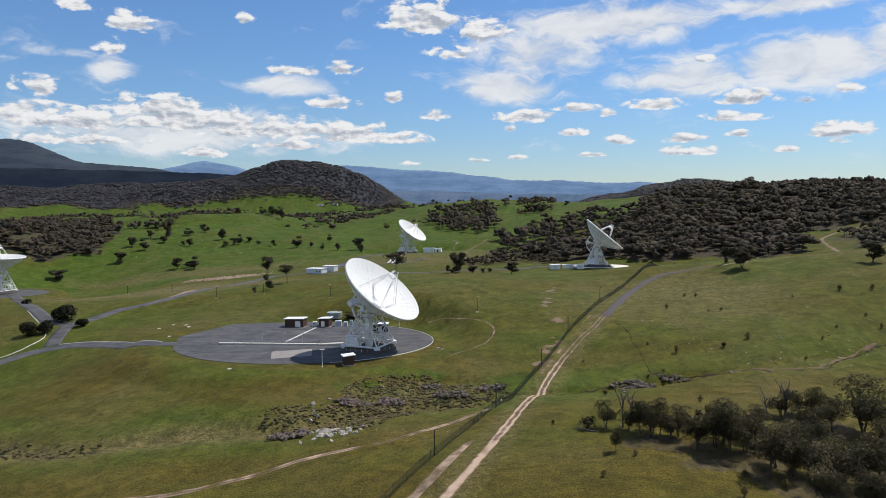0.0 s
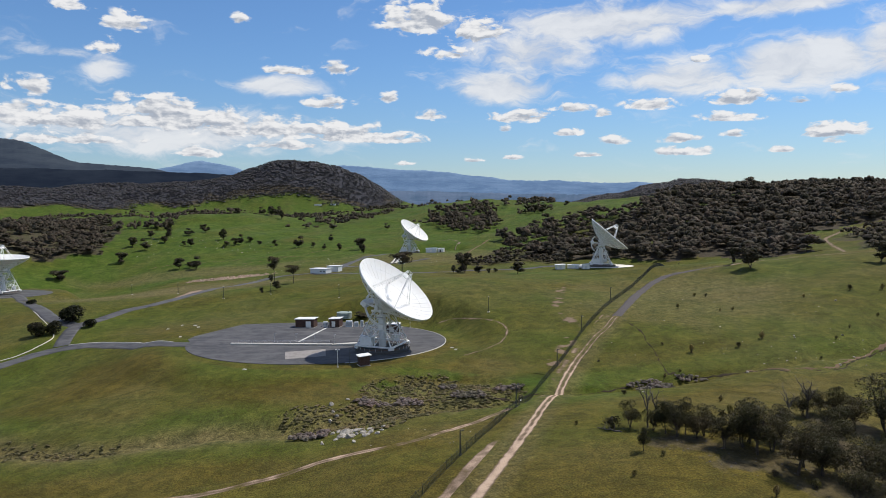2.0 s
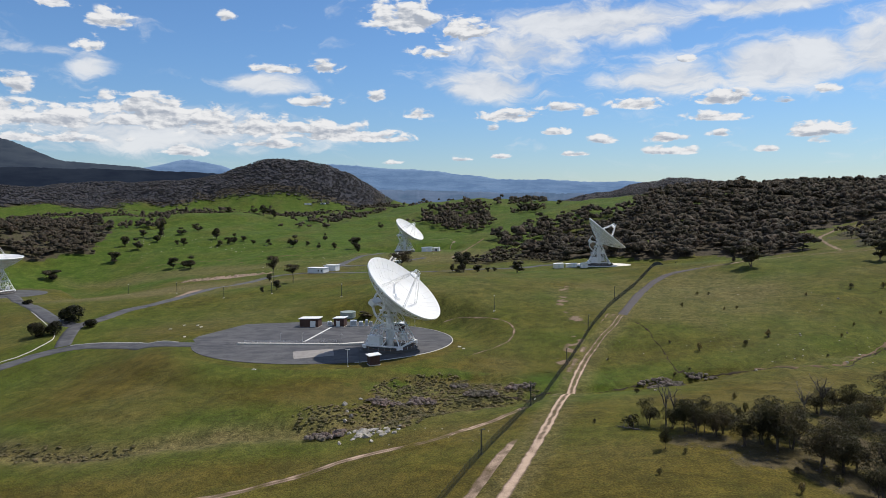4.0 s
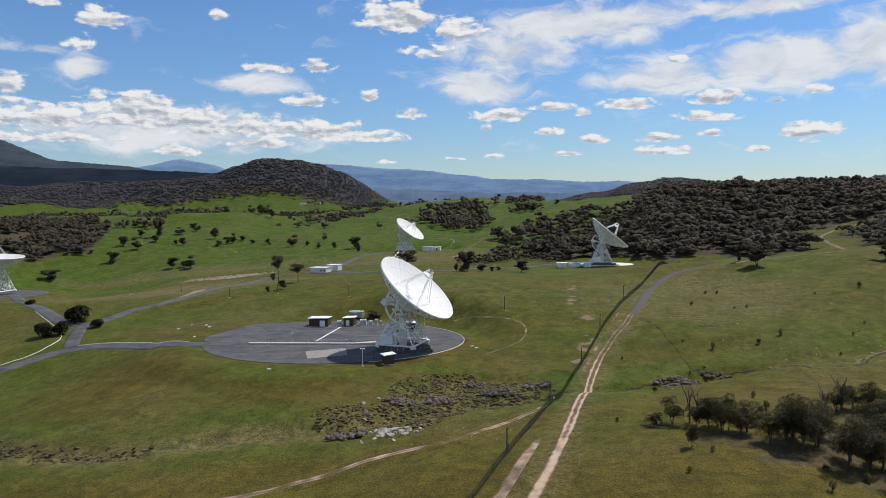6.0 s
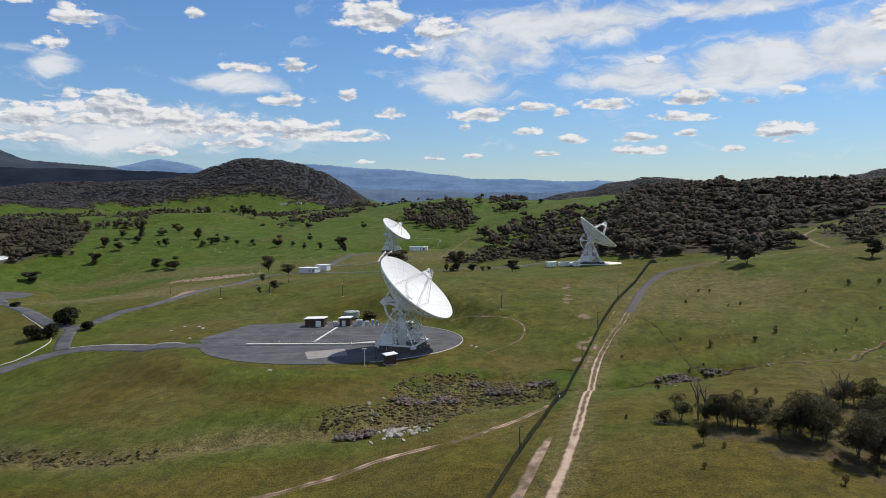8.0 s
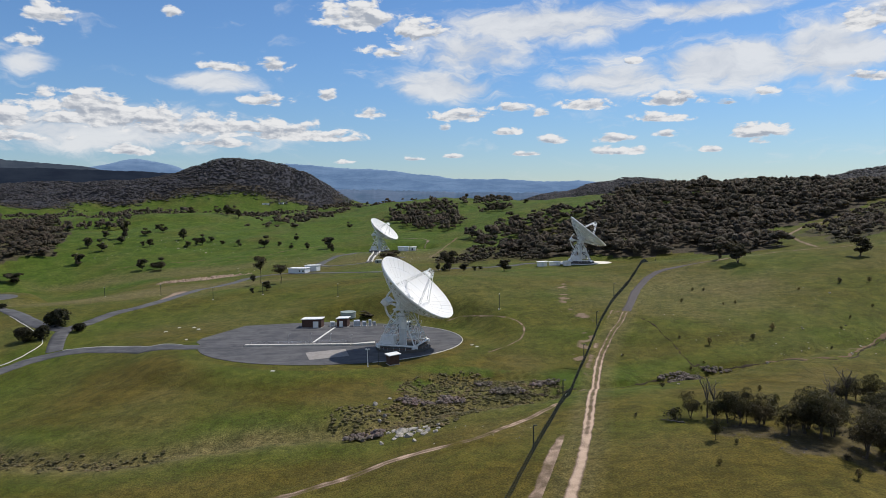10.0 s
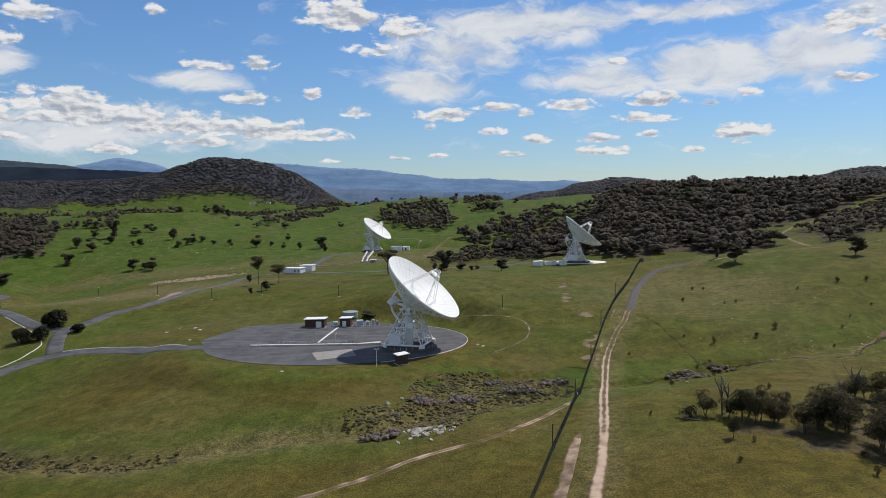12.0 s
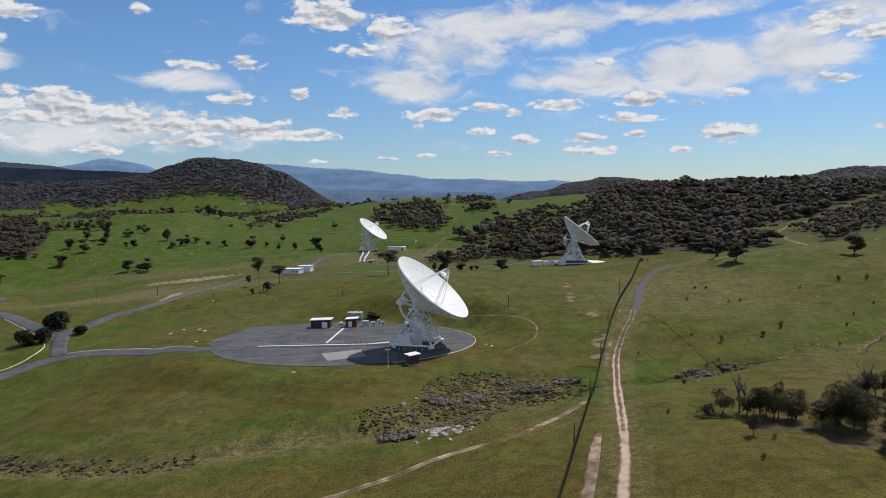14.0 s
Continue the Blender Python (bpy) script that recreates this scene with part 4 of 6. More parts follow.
SHELL_V, SHELL_F = turned([(1.2, -0.5), (6, bowl(6) - 0.16), (10, bowl(10) - 0.16), (14, bowl(14) - 0.16), (16.95, bowl(16.95) - 0.16), (17.0, bowl(17) - 0.02), (16.9, bowl(16.9) - 0.11), (14, bowl(14) - 0.11), (10, bowl(10) - 0.11), (6, bowl(6) - 0.11), (1.2, -0.1)], 96)
SHELL = mesh_from("reflector_shell", SHELL_V, SHELL_F, SHEET, False)
RIM_V, RIM_F = turned([(16.75, bowl(16.75) - 0.75), (17.06, bowl(17) - 0.7), (17.1, bowl(17) + 0.04), (17.0, bowl(17) + 0.05), (16.95, bowl(16.9) - 0.1)], 96)
RIM = mesh_from("rim", RIM_V, RIM_F[:-2], WHITE, False)


def back_depth(r):
    """How far the truss behind the bowl reaches below the vertex plane, by radius."""
    return -3.4 + 3.4 * (r / DISH_R) ** 1.5 + bowl(r) * 0.92 - 0.55 * (r / DISH_R)


def rib_mesh():
    """One radial lattice rib: lower chord, posts and diagonals."""
    bm = bmesh.new()
    rs = [2.0, 4.6, 7.2, 9.8, 12.4, 14.8, 16.8]
    low = [Vector((r, 0, back_depth(r))) for r in rs]
    top = [Vector((r, 0, bowl(r) - 0.2)) for r in rs]
    pairs = list(zip(low, low[1:])) + list(zip(low, top)) + list(zip(low[:-1], top[1:])) + list(zip(top, top[1:]))
    for p, q in pairs:
        bmesh.ops.create_cone(bm, cap_ends=True, segments=5, radius1=0.085, radius2=0.085, depth=1.0, matrix=between(p, q, 1) @ Matrix.Translation((0, 0, 0.5)))
    me = bpy.data.meshes.new("rib")
    bm.to_mesh(me)
    bm.free()
    me.materials.append(WHITE)
    return me


def hoop_mesh(r, z, thick, steps=48, mat=WHITE):
    v, f = turned([(r - thick, z - thick), (r + thick, z - thick), (r + thick, z + thick), (r - thick, z + thick), (r - thick, z - thick)], steps)
    return mesh_from("hoop", v, f[:-2], mat)


RIB = rib_mesh()
HOOPS = [hoop_mesh(r, back_depth(r), 0.09) for r in (4.6, 7.2, 9.8, 12.4, 14.8)]


def arc_beam(r, a0, a1, thick, width, steps=28):
    """A curved box beam in the xz plane."""
    verts, faces = [], []
    for i in range(steps + 1):
        a = radians(a0 + (a1 - a0) * i / steps)
        for rr, yy in ((r - thick, -width), (r + thick, -width), (r + thick, width), (r - thick, width)):
            verts.append((rr * math.cos(a), yy, rr * math.sin(a)))
    for i in range(steps):
        for k in range(4):
            p, q = i * 4 + k, i * 4 + (k + 1) % 4
            faces.append((p, q, q + 4, p + 4))
    faces += [(3, 2, 1, 0), (steps * 4, steps * 4 + 1, steps * 4 + 2, steps * 4 + 3)]
    return mesh_from("elevation_gear", verts, faces, STEEL)


GEAR = arc_beam(7.2, 168, 352, 0.3, 0.4)
HUB_V, HUB_F = turned([(3.2, -4.6), (3.4, -4.5), (2.6, -2.2), (2.2, -0.35), (1.6, -0.1)], 24)
HUB = mesh_from("hub", HUB_V, HUB_F, STEEL)
FEED_V, FEED_F = turned([(1.75, 0.0), (1.8, 0.1), (1.5, 0.45), (1.1, 0.8), (0.95, 0.85)], 32)
FEED = mesh_from("feed_cone", FEED_V, FEED_F, WHITE)
SUB_V, SUB_F = turned([(0.1, -0.9), (0.9, -0.72), (1.5, -0.35), (1.95, 0.05), (1.98, 0.2), (1.2, 0.5), (1.1, 0.6)], 32)
SUB = mesh_from("subreflector", SUB_V, SUB_F, WHITE)
PED_V, PED_F = turned([(10.7, 0.0), (10.7, 0.75), (10.55, 0.85), (9.3, 1.05)], 64)
PEDESTAL = mesh_from("pedestal", PED_V, PED_F, OLD_CONCRETE)
RAIL_V, RAIL_F = turned([(9.2, 1.05), (9.2, 1.25), (8.7, 1.25), (8.7, 1.05)], 64)
RAIL_TRACK = mesh_from("azimuth_track", RAIL_V, RAIL_F[:-2], RUST)
CORE_V, CORE_F = turned([(1.5, 1.05), (1.5, 12.6), (2.2, 12.9), (2.2, 13.3)], 20)
CORE = mesh_from("central_column", CORE_V, CORE_F, STEEL)



def antenna(place, az_deg, el_deg, label):
    """A 34 metre dish on a turning steel alidade. It points towards local +x, raised by its elevation."""
    t = thing("dish_antenna", place, label, "antenna", "tracking antennas", az_deg)
    part("pedestal", PEDESTAL, None, t, "dark round concrete base")
    part("azimuth_track", RAIL_TRACK, None, t)
    part("central_column", CORE, None, t)
    for k in range(28):
        a = 6.28318531 * k / 28
        c, s = 10.45 * math.cos(a), 10.45 * math.sin(a)
        bar("guard_post", (c, s, 1.0), (c, s, 2.1), 0.09, STEEL, t)
    # alidade: square base frame, splayed legs, cross braces
    corner = [(8.3, 8.3), (-8.3, 8.3), (-8.3, -8.3), (8.3, -8.3)]
    corner = [(x * 0.9, y * 0.9) for x, y in corner]
    mid = [(x * 0.66, y * 0.72) for x, y in corner]
    for i in range(4):
        (x, y), (u, v) = corner[i], corner[(i + 1) % 4]
        bar("base_beam", (x, y, 2.2), (u, v, 2.2), 0.75, STEEL, t)
        part("wheel_truck", boxes((-1.1, 1.1, -0.5, 0.5, -0.55, 0.7), bevel=0.12), STEEL, t, "", pose(x, y, 1.8, 0, 0, 45 + 90 * i + 90))
        sy = 1 if y > 0 else -1
        top = (1.1 if x > 0 else -1.1, 4.6 * sy, AXIS_H - 0.6)
        bar("leg", (x, y, 2.0), top, 0.5, STEEL, t)
        (mx, my), (nx, ny) = mid[i], mid[(i + 1) % 4]
        lx, ly = x + (top[0] - x) * 0.48, y + (top[1] - y) * 0.48
        ux, uy = u + ((1.1 if u > 0 else -1.1) - u) * 0.48, v + (4.6 * (1 if v > 0 else -1) - v) * 0.48
        zz = 2.0 + (AXIS_H - 2.6) * 0.48
        bar("girt", (lx, ly, zz), (ux, uy, zz), 0.36, STEEL, t)
        cx, cy = (x + u) / 2, (y + v) / 2
        bar("brace", (cx, cy, 2.2), (lx, ly, zz), 0.32, STEEL, t)
        bar("brace", (cx, cy, 2.2), (ux, uy, zz), 0.32, STEEL, t)
        hx, hy = (lx + ux) / 2, (ly + uy) / 2
        bar("brace", (hx, hy, zz), top, 0.28, STEEL, t)
        bar("brace", (x, y, 2.2), (0.9 * math.copysign(1, x), 0.9 * math.copysign(1, y), zz + 1.5), 0.28, STEEL, t)
        bar("brace", (lx, ly, zz), (0, 2.2 * sy, 12.9), 0.26, STEEL, t)
        bar("brace", (x, y, 2.2), (ux, uy, zz), 0.24, STEEL, t)
        bar("brace", (lx, ly, zz), (1.1 * math.copysign(1, u), 4.6 * math.copysign(1, v), AXIS_H - 1.2), 0.22, STEEL, t)
        wx, wy = x + (lx - x) * 0.5, y + (ly - y) * 0.5
        bar("brace", (wx, wy, (zz + 2.2) / 2), (cx, cy, 2.2), 0.2, STEEL, t)
        bar("girt", (wx, wy, (zz + 2.2) / 2), (u + (ux - u) * 0.5, v + (uy - v) * 0.5, (zz + 2.2) / 2), 0.22, STEEL, t)
        bar("post", (hx, hy, zz), (cx * 0.9, cy * 0.9, 2.2), 0.3, STEEL, t)
    for sy in (1, -1):
        bar("bearing_beam", (-2.2, 4.6 * sy, AXIS_H - 1.0), (2.2, 4.6 * sy, AXIS_H - 1.0), 0.8, STEEL, t)
        part("bearing_block", boxes((-0.9, 0.9, -0.6, 0.6, -0.8, 0.9), bevel=0.2), STEEL, t, "", pose(0, 4.6 * sy, AXIS_H))
    bar("bearing_beam", (1.6, -4.6, AXIS_H - 1.2), (1.6, 4.6, AXIS_H - 1.2), 0.45, STEEL, t)
    bar("bearing_beam", (-1.6, -4.6, AXIS_H - 1.2), (-1.6, 4.6, AXIS_H - 1.2), 0.45, STEEL, t)
    for plank in ((-5.6, 5.6, 4.9, 6.0, 8.7, 8.82), (-5.6, 5.6, -6.0, -4.9, 8.7, 8.82), (-5.6, -4.6, -4.9, 4.9, 8.7, 8.82), (-3.2, 3.2, 5.2, 6.4, 13.3, 13.42), (-3.2, 3.2, -6.4, -5.2, 13.3, 13.42)):
        part("walkway", boxes(plank), DECK, t)
    for sy in (1, -1):
        for zz, x1, yy in ((8.8, 5.6, 6.0), (13.4, 3.2, 6.4)):
            bar("handrail", (-x1, yy * sy, zz + 1.1), (x1, yy * sy, zz + 1.1), 0.08, STEEL, t)
            for k in range(5):
                x = -x1 + 2 * x1 * k / 4
                bar("handrail_post", (x, yy * sy, zz), (x, yy * sy, zz + 1.1), 0.07, STEEL, t)
    part("equipment_house", boxes((-2.6, 2.4, -1.5, 1.5, 0, 3.3), (-2.7, 2.5, -1.6, 1.6, 3.3, 3.42), bevel=0.04), STEEL, t, "pale grey equipment cabin", pose(-3.6, -5.6, 2.5, 0, 0, 0))
    part("equipment_house", boxes((-1.3, 1.3, -1.0, 1.0, 0, 2.4), (-1.4, 1.4, -1.1, 1.1, 2.4, 2.5), bevel=0.04), STEEL, t, "", pose(3.2, 5.4, 2.5))
    part("cabinet", boxes((-0.9, 0.9, -0.5, 0.5, 0, 1.9), bevel=0.05), WHITE, t, "small white cabinet", pose(2.4, -5.4, 8.82))
    for k in range(14):
        bar("ladder_rung", (-6.05, 2.2, 2.6 + k * 0.44), (-6.05, 3.0, 2.6 + k * 0.44), 0.07, STEEL, t)
    bar("ladder_rail", (-6.05, 2.2, 2.3), (-6.05, 2.2, 9.8), 0.09, STEEL, t)
    bar("ladder_rail", (-6.05, 3.0, 2.3), (-6.05, 3.0, 9.8), 0.09, STEEL, t)
    # tipping part
    m = Matrix.Translation((0, 0, AXIS_H)) @ Matrix.Rotation(radians(90 - el_deg), 4, "Y")
    up = m @ Matrix.Translation((0, 0, VERTEX))
    bowl_shell = part("reflector", SHELL, None, t, "white parabolic reflector", up)
    for me, count in PANELS:
        for k in range(count):
            part("panel", me, None, bowl_shell, "", Matrix.Rotation(6.28318531 * k / count, 4, "Z"))
    part("rim", RIM, None, bowl_shell)
    part("feed_cone", FEED, None, bowl_shell, "white feed cone")
    for k in range(24):
        part("rib", RIB, None, t, "", up @ Matrix.Rotation(6.28318531 * k / 24, 4, "Z"))
    for h in HOOPS:
        part("hoop", h, None, t, "", up)
    part("hub", HUB, None, t, "", up)
    part("elevation_gear", GEAR, None, t, "", m)
    for a in (172, 215, 260, 305, 348):
        q = m
        p = Vector((7.0 * math.cos(radians(a)), 0, 7.0 * math.sin(radians(a))))
        bar("gear_spoke", (0, 1.2, 0), p, 0.24, STEEL, t, q)
        bar("gear_spoke", (0, -1.2, 0), p, 0.24, STEEL, t, q)
    part("counterweight", boxes((-1.3, 1.3, -3.4, 3.4, -1.1, 1.1), bevel=0.2), STEEL, t, "", m @ pose(-5.6, 0, -3.2))
    for sy in (1, -1):
        bar("tipping_arm", (-5.6, 2.6 * sy, -3.0), (0, 4.0 * sy, 0), 0.5, STEEL, t, m)
        bar("tipping_arm", (0, 4.0 * sy, 0), (5.0, 4.6 * sy, VERTEX - 2.2), 0.5, STEEL, t, m)
        bar("tipping_arm", (0, 4.0 * sy, 0), (-5.0, 4.6 * sy, VERTEX - 2.2), 0.5, STEEL, t, m)
        bar("tipping_arm", (0, 4.0 * sy, 0), (0, 6.8 * sy, VERTEX - 1.9), 0.5, STEEL, t, m)
    # subreflector on four latticed legs
    apex = DISH_DEPTH + 6.2
    sub = part("subreflector", SUB, None, t, "white subreflector", up @ Matrix.Translation((0, 0, apex)))
    for k in range(8):
        a, b = 6.28318531 * k / 8, 6.28318531 * (k + 1) / 8
        p, q = (1.25 * math.cos(a), 1.25 * math.sin(a)), (1.25 * math.cos(b), 1.25 * math.sin(b))
        bar("cage_bar", (*p, 0.5), (*p, 2.2), 0.1, WHITE, sub)
        bar("cage_bar", (*p, 0.6), (*q, 2.2), 0.08, WHITE, sub)
        bar("cage_bar", (*p, 2.2), (*q, 2.2), 0.1, WHITE, sub)
        bar("cage_bar", (*p, 1.3), (*q, 1.3), 0.08, WHITE, sub)
    for k in range(4):
        q = up @ Matrix.Rotation(radians(45 + 90 * k), 4, "Z")
        foot = [Vector((8.8, 0.35 * s, bowl(8.8))) for s in (-1, 1)]
        head = [Vector((1.2, 0.16 * s, apex + 1.9)) for s in (-1, 1)]
        low_foot, low_head = Vector((7.9, 0, bowl(7.9))), Vector((1.2, 0, apex + 0.5))
        for p, h in zip(foot, head):
            bar("support_leg", p, h, 0.17, WHITE, t, q)
        bar("support_leg", low_foot, low_head, 0.15, WHITE, t, q)
        for i in range(5):
            f0, f1 = i / 5, (i + 0.7) / 5
            bar("leg_lacing", foot[0].lerp(head[0], f0), foot[1].lerp(head[1], f1), 0.07, WHITE, t, q)
            bar("leg_lacing", low_foot.lerp(low_head, f0), foot[0].lerp(head[0], f1), 0.07, WHITE, t, q)
    return t


antenna((-39.1, 270.5, 0.14), -20.3, 48.8, "large white dish antenna on pale steel frame, tilted skyward")
antenna((95.0, 528.0, 8.1), -8.5, 50.0, "white dish antenna seen from behind, tilted skyward before dark woods")
antenna((-65.6, 737.0, 3.4), -22.0, 50.5, "distant white dish antenna tilted skyward among green hills")
antenna((-338.0, 490.0, -5.9), -20.0, 87.0, "white dish antenna pointing straight up beside a road")


# ---- plants ----
def sprays(rng, centre, size, up=0.35):
    """Flat leaf sprays of given sizes at given places, turned at random: vertices and faces."""
    n = len(centre)
    a = rng.normal(size=(n, 3))
    a /= np.linalg.norm(a, axis=1)[:, None]
    b = np.cross(a, rng.normal(size=(n, 3)) + [0, 0, up])
    b /= np.linalg.norm(b, axis=1)[:, None] + 1e-9
    s = np.asarray(size).reshape(-1, 1) * rng.uniform(0.6, 1.25, (n, 1))
    k = rng.uniform(0.4, 0.85, (n, 1))
    v = np.stack([centre - a * s * 0.5, centre + b * s * k * 0.4, centre + a * s * 0.5, centre - b * s * k * 0.4], 1).reshape(-1, 3)
    f = np.arange(n * 4).reshape(n, 4)
    return v, f


def crown_places(rng, count, lobes):
    """Places for sprays, on the outer parts of several rounded lobes (centre and half axes)."""
    lobes = np.array(lobes, float)
    vol = (lobes[:, 3] * lobes[:, 4] * lobes[:, 5]) ** 0.67
    pick = rng.choice(len(lobes), count, p=vol / vol.sum())
    d = rng.normal(size=(count, 3))
    d[:, 2] += 0.35
    d /= np.linalg.norm(d, axis=1)[:, None]
    r = rng.uniform(0.55, 1.04, (count, 1)) ** 0.6
    return lobes[pick, :3] + d * r * lobes[pick, 3:], lobes[pick, :3]


def fast_mesh(name, verts, faces, mat, tris=None, normals=None):
    me = bpy.data.meshes.new(name)
    verts = np.asarray(verts, np.float32)
    idx, start, total = [faces.astype(np.int32).ravel()], [np.arange(len(faces)) * faces.shape[1]], faces.size
    if tris is not None and len(tris):
        idx.append(tris.astype(np.int32).ravel())
        start.append(total + np.arange(len(tris)) * 3)
    idx, start = np.concatenate(idx), np.concatenate(start).astype(np.int32)
    me.vertices.add(len(verts))
    me.vertices.foreach_set("co", verts.ravel())
    me.loops.add(len(idx))
    me.loops.foreach_set("vertex_index", idx)
    me.polygons.add(len(start))
    me.polygons.foreach_set("loop_start", start)
    me.materials.append(mat)
    me.update(calc_edges=True)
    if normals is not None:
        me.polygons.foreach_set("use_smooth", np.ones(len(start), bool))
        me.normals_split_custom_set_from_vertices(np.asarray(normals, np.float32))
    return me


def leaf_normals(rng, places, centre, each=4, scatter=0.4, rise=0.25):
    """Normals that follow the rounded clumps, with each spray turned a little."""
    n = places - centre
    n = n / (np.linalg.norm(n, axis=-1)[..., None] + 1e-6) + rng.normal(size=n.shape) * scatter + [0, 0, rise]
    n /= np.linalg.norm(n, axis=-1)[..., None]
    return np.repeat(n.reshape(-1, 3), each, 0)


def limb(verts, faces, pts, radii, sides=6):
    """A tapered, bent limb through points."""
    base = len(verts)
    for i, (p, r) in enumerate(zip(pts, radii)):
        way = (pts[min(i + 1, len(pts) - 1)] - pts[max(i - 1, 0)]).normalized()
        u = way.cross(Vector((0.3, 0.9, 0.1))).normalized()
        v = way.cross(u)
        verts += [tuple(p + (u * math.cos(6.283 * k / sides) + v * math.sin(6.283 * k / sides)) * r) for k in range(sides)]
    for i in range(len(pts) - 1):
        for k in range(sides):
            a, b = base + i * sides + k, base + i * sides + (k + 1) % sides
            faces.append((a, b, b + sides, a + sides))
    faces.append(tuple(base + (len(pts) - 1) * sides + k for k in range(sides)))


def wander(rng, p, q, steps, sway):
    pts = []
    for i in range(steps + 1):
        t = i / steps
        j = Vector(rng.uniform(-1, 1, 3)) * sway * math.sin(math.pi * min(t, 0.9))
        pts.append(Vector(p).lerp(Vector(q), t) + j)
    return pts


RING6 = np.arange(6) * 1.0472
LUMP = np.concatenate([np.stack([q * np.cos(RING6 + t), q * np.sin(RING6 + t), 0 * RING6 + e], 1) for q, e, t in ((0.8, -0.55, 0), (1.0, 0.1, 0.5), (0.66, 0.70, 0))] + [[(0, 0, 1.0)]])
LUMP /= np.linalg.norm(LUMP, axis=1)[:, None]
STEP6, NEXT6 = np.arange(6), (np.arange(6) + 1) % 6
LUMP_TRIS = np.concatenate([np.stack([STEP6 + o, NEXT6 + o, STEP6 + o + 6], 1) for o in (0, 6)] + [np.stack([NEXT6 + o, NEXT6 + o + 6, STEP6 + o + 6], 1) for o in (0, 6)] + [np.stack([STEP6 + 12, NEXT6 + 12, STEP6 * 0 + 18], 1)])
DOME = np.array([(1, 0, -0.1), (0.3, 0.95, -0.1), (-0.8, 0.6, -0.1), (-0.8, -0.6, -0.1), (0.3, -0.95, -0.1), (0.1, 0.05, 0.95)])
DOME_TRIS = np.array([(0, 1, 5), (1, 2, 5), (2, 3, 5), (3, 4, 5), (4, 0, 5)])


def masses(rng, lobes, share):
    """Rounded leafy masses inside the lobes of a crown: vertices, triangles and normals."""
    lobes = np.array(lobes, float)
    n, m = len(lobes), len(LUMP)
    v = lobes[:, None, :3] + LUMP[None] * lobes[:, None, 3:] * share * rng.uniform(0.7, 1.3, (n, m, 1))
    nrm = np.tile(LUMP, (n, 1)) + [0, 0, 0.25] + rng.normal(size=(n * m, 3)) * 0.2
    tris = (LUMP_TRIS[None] + (np.arange(n) * m)[:, None, None]).reshape(-1, 3)
    return v.reshape(-1, 3), tris, nrm / np.linalg.norm(nrm, axis=1)[:, None]


def crown_mesh(rng, lobes, count, spray, leaf, share):
    """A crown of loose sprays, with fuller masses inside where the tree is dense."""
    at, mid = crown_places(rng, count, lobes)
    v, f = sprays(rng, at, spray)
    nrm = leaf_normals(rng, at, mid)
    if not share:
        return fast_mesh("crown", v, f, leaf, None, nrm)
    mv, mt, mn = masses(rng, lobes, share)
    return fast_mesh("crown", np.concatenate([v, mv]), f, leaf, mt + len(v), np.concatenate([nrm, mn]))


def tree_template(seed, sprays_n, spray, stems=2, leaf=GUM, low=0.36, spread=2.1, lobes_n=8, timber=BARK, flat=0.9, share=0.0):
    """Trunk and crown meshes of an open-crowned tree, 8 m high and about 5 m wide."""
    rng = np.random.RandomState(seed)
    verts, faces, lobes = [], [], []
    for s in range(stems):
        lean = rng.uniform(-0.7, 0.7, 2) * (0.4 + 0.5 * (stems > 1))
        fork = Vector((lean[0], lean[1], 8 * low * rng.uniform(0.8, 1.1)))
        limb(verts, faces, wander(rng, (lean[0] * 0.25 + 0.12 * s, lean[1] * 0.25, -0.3), fork, 4, 0.10), [0.125, 0.11, 0.095, 0.085, 0.075])
        for k in range(max(3, lobes_n // stems)):
            a = rng.uniform(0, 6.283)
            out = spread * rng.uniform(0.25, 0.8)
            tip = Vector((lean[0] + out * math.cos(a), lean[1] + out * math.sin(a), rng.uniform(8 * low + 0.2, 7.1 - 0.5 * out)))
            limb(verts, faces, wander(rng, fork, tip, 3, 0.16), [0.11, 0.085, 0.06, 0.03], 5)
            e = rng.uniform(0.85, 1.35)
            lobes.append((tip.x, tip.y, tip.z, e * 1.05, e * 1.05, e * flat))
    wood = mesh_from("trunk", verts, faces, timber, False)
    return wood, crown_mesh(rng, lobes, sprays_n, spray, leaf, share)


def bush_template(seed, sprays_n, spray, leaf, tall=1.0):
    """A low shrub about 2 m wide and high: short stems and a dense crown."""
    rng = np.random.RandomState(seed)
    verts, faces, lobes = [], [], []
    for k in range(5):
        a, out = rng.uniform(0, 6.283), rng.uniform(0.1, 0.62)
        tip = Vector((out * math.cos(a), out * math.sin(a), rng.uniform(0.6, 1.35) * tall))
        limb(verts, faces, wander(rng, (0.05 * math.cos(a), 0.05 * math.sin(a), -0.1), tip, 3, 0.05), [0.05, 0.04, 0.03, 0.02], 4)
        lobes.append((tip.x, tip.y, tip.z * 0.8, 0.55, 0.55, 0.55))
    lobes.append((0, 0, 0.7, 0.75, 0.75, 0.7))
    wood = mesh_from("stems", verts, faces, BARK, False)
    at, mid = crown_places(rng, sprays_n, lobes)
    v, f = sprays(rng, at, spray)
    v[:, 2] = np.maximum(v[:, 2], 0.02)
    return wood, fast_mesh("crown", v, f, leaf, None, leaf_normals(rng, at, mid))


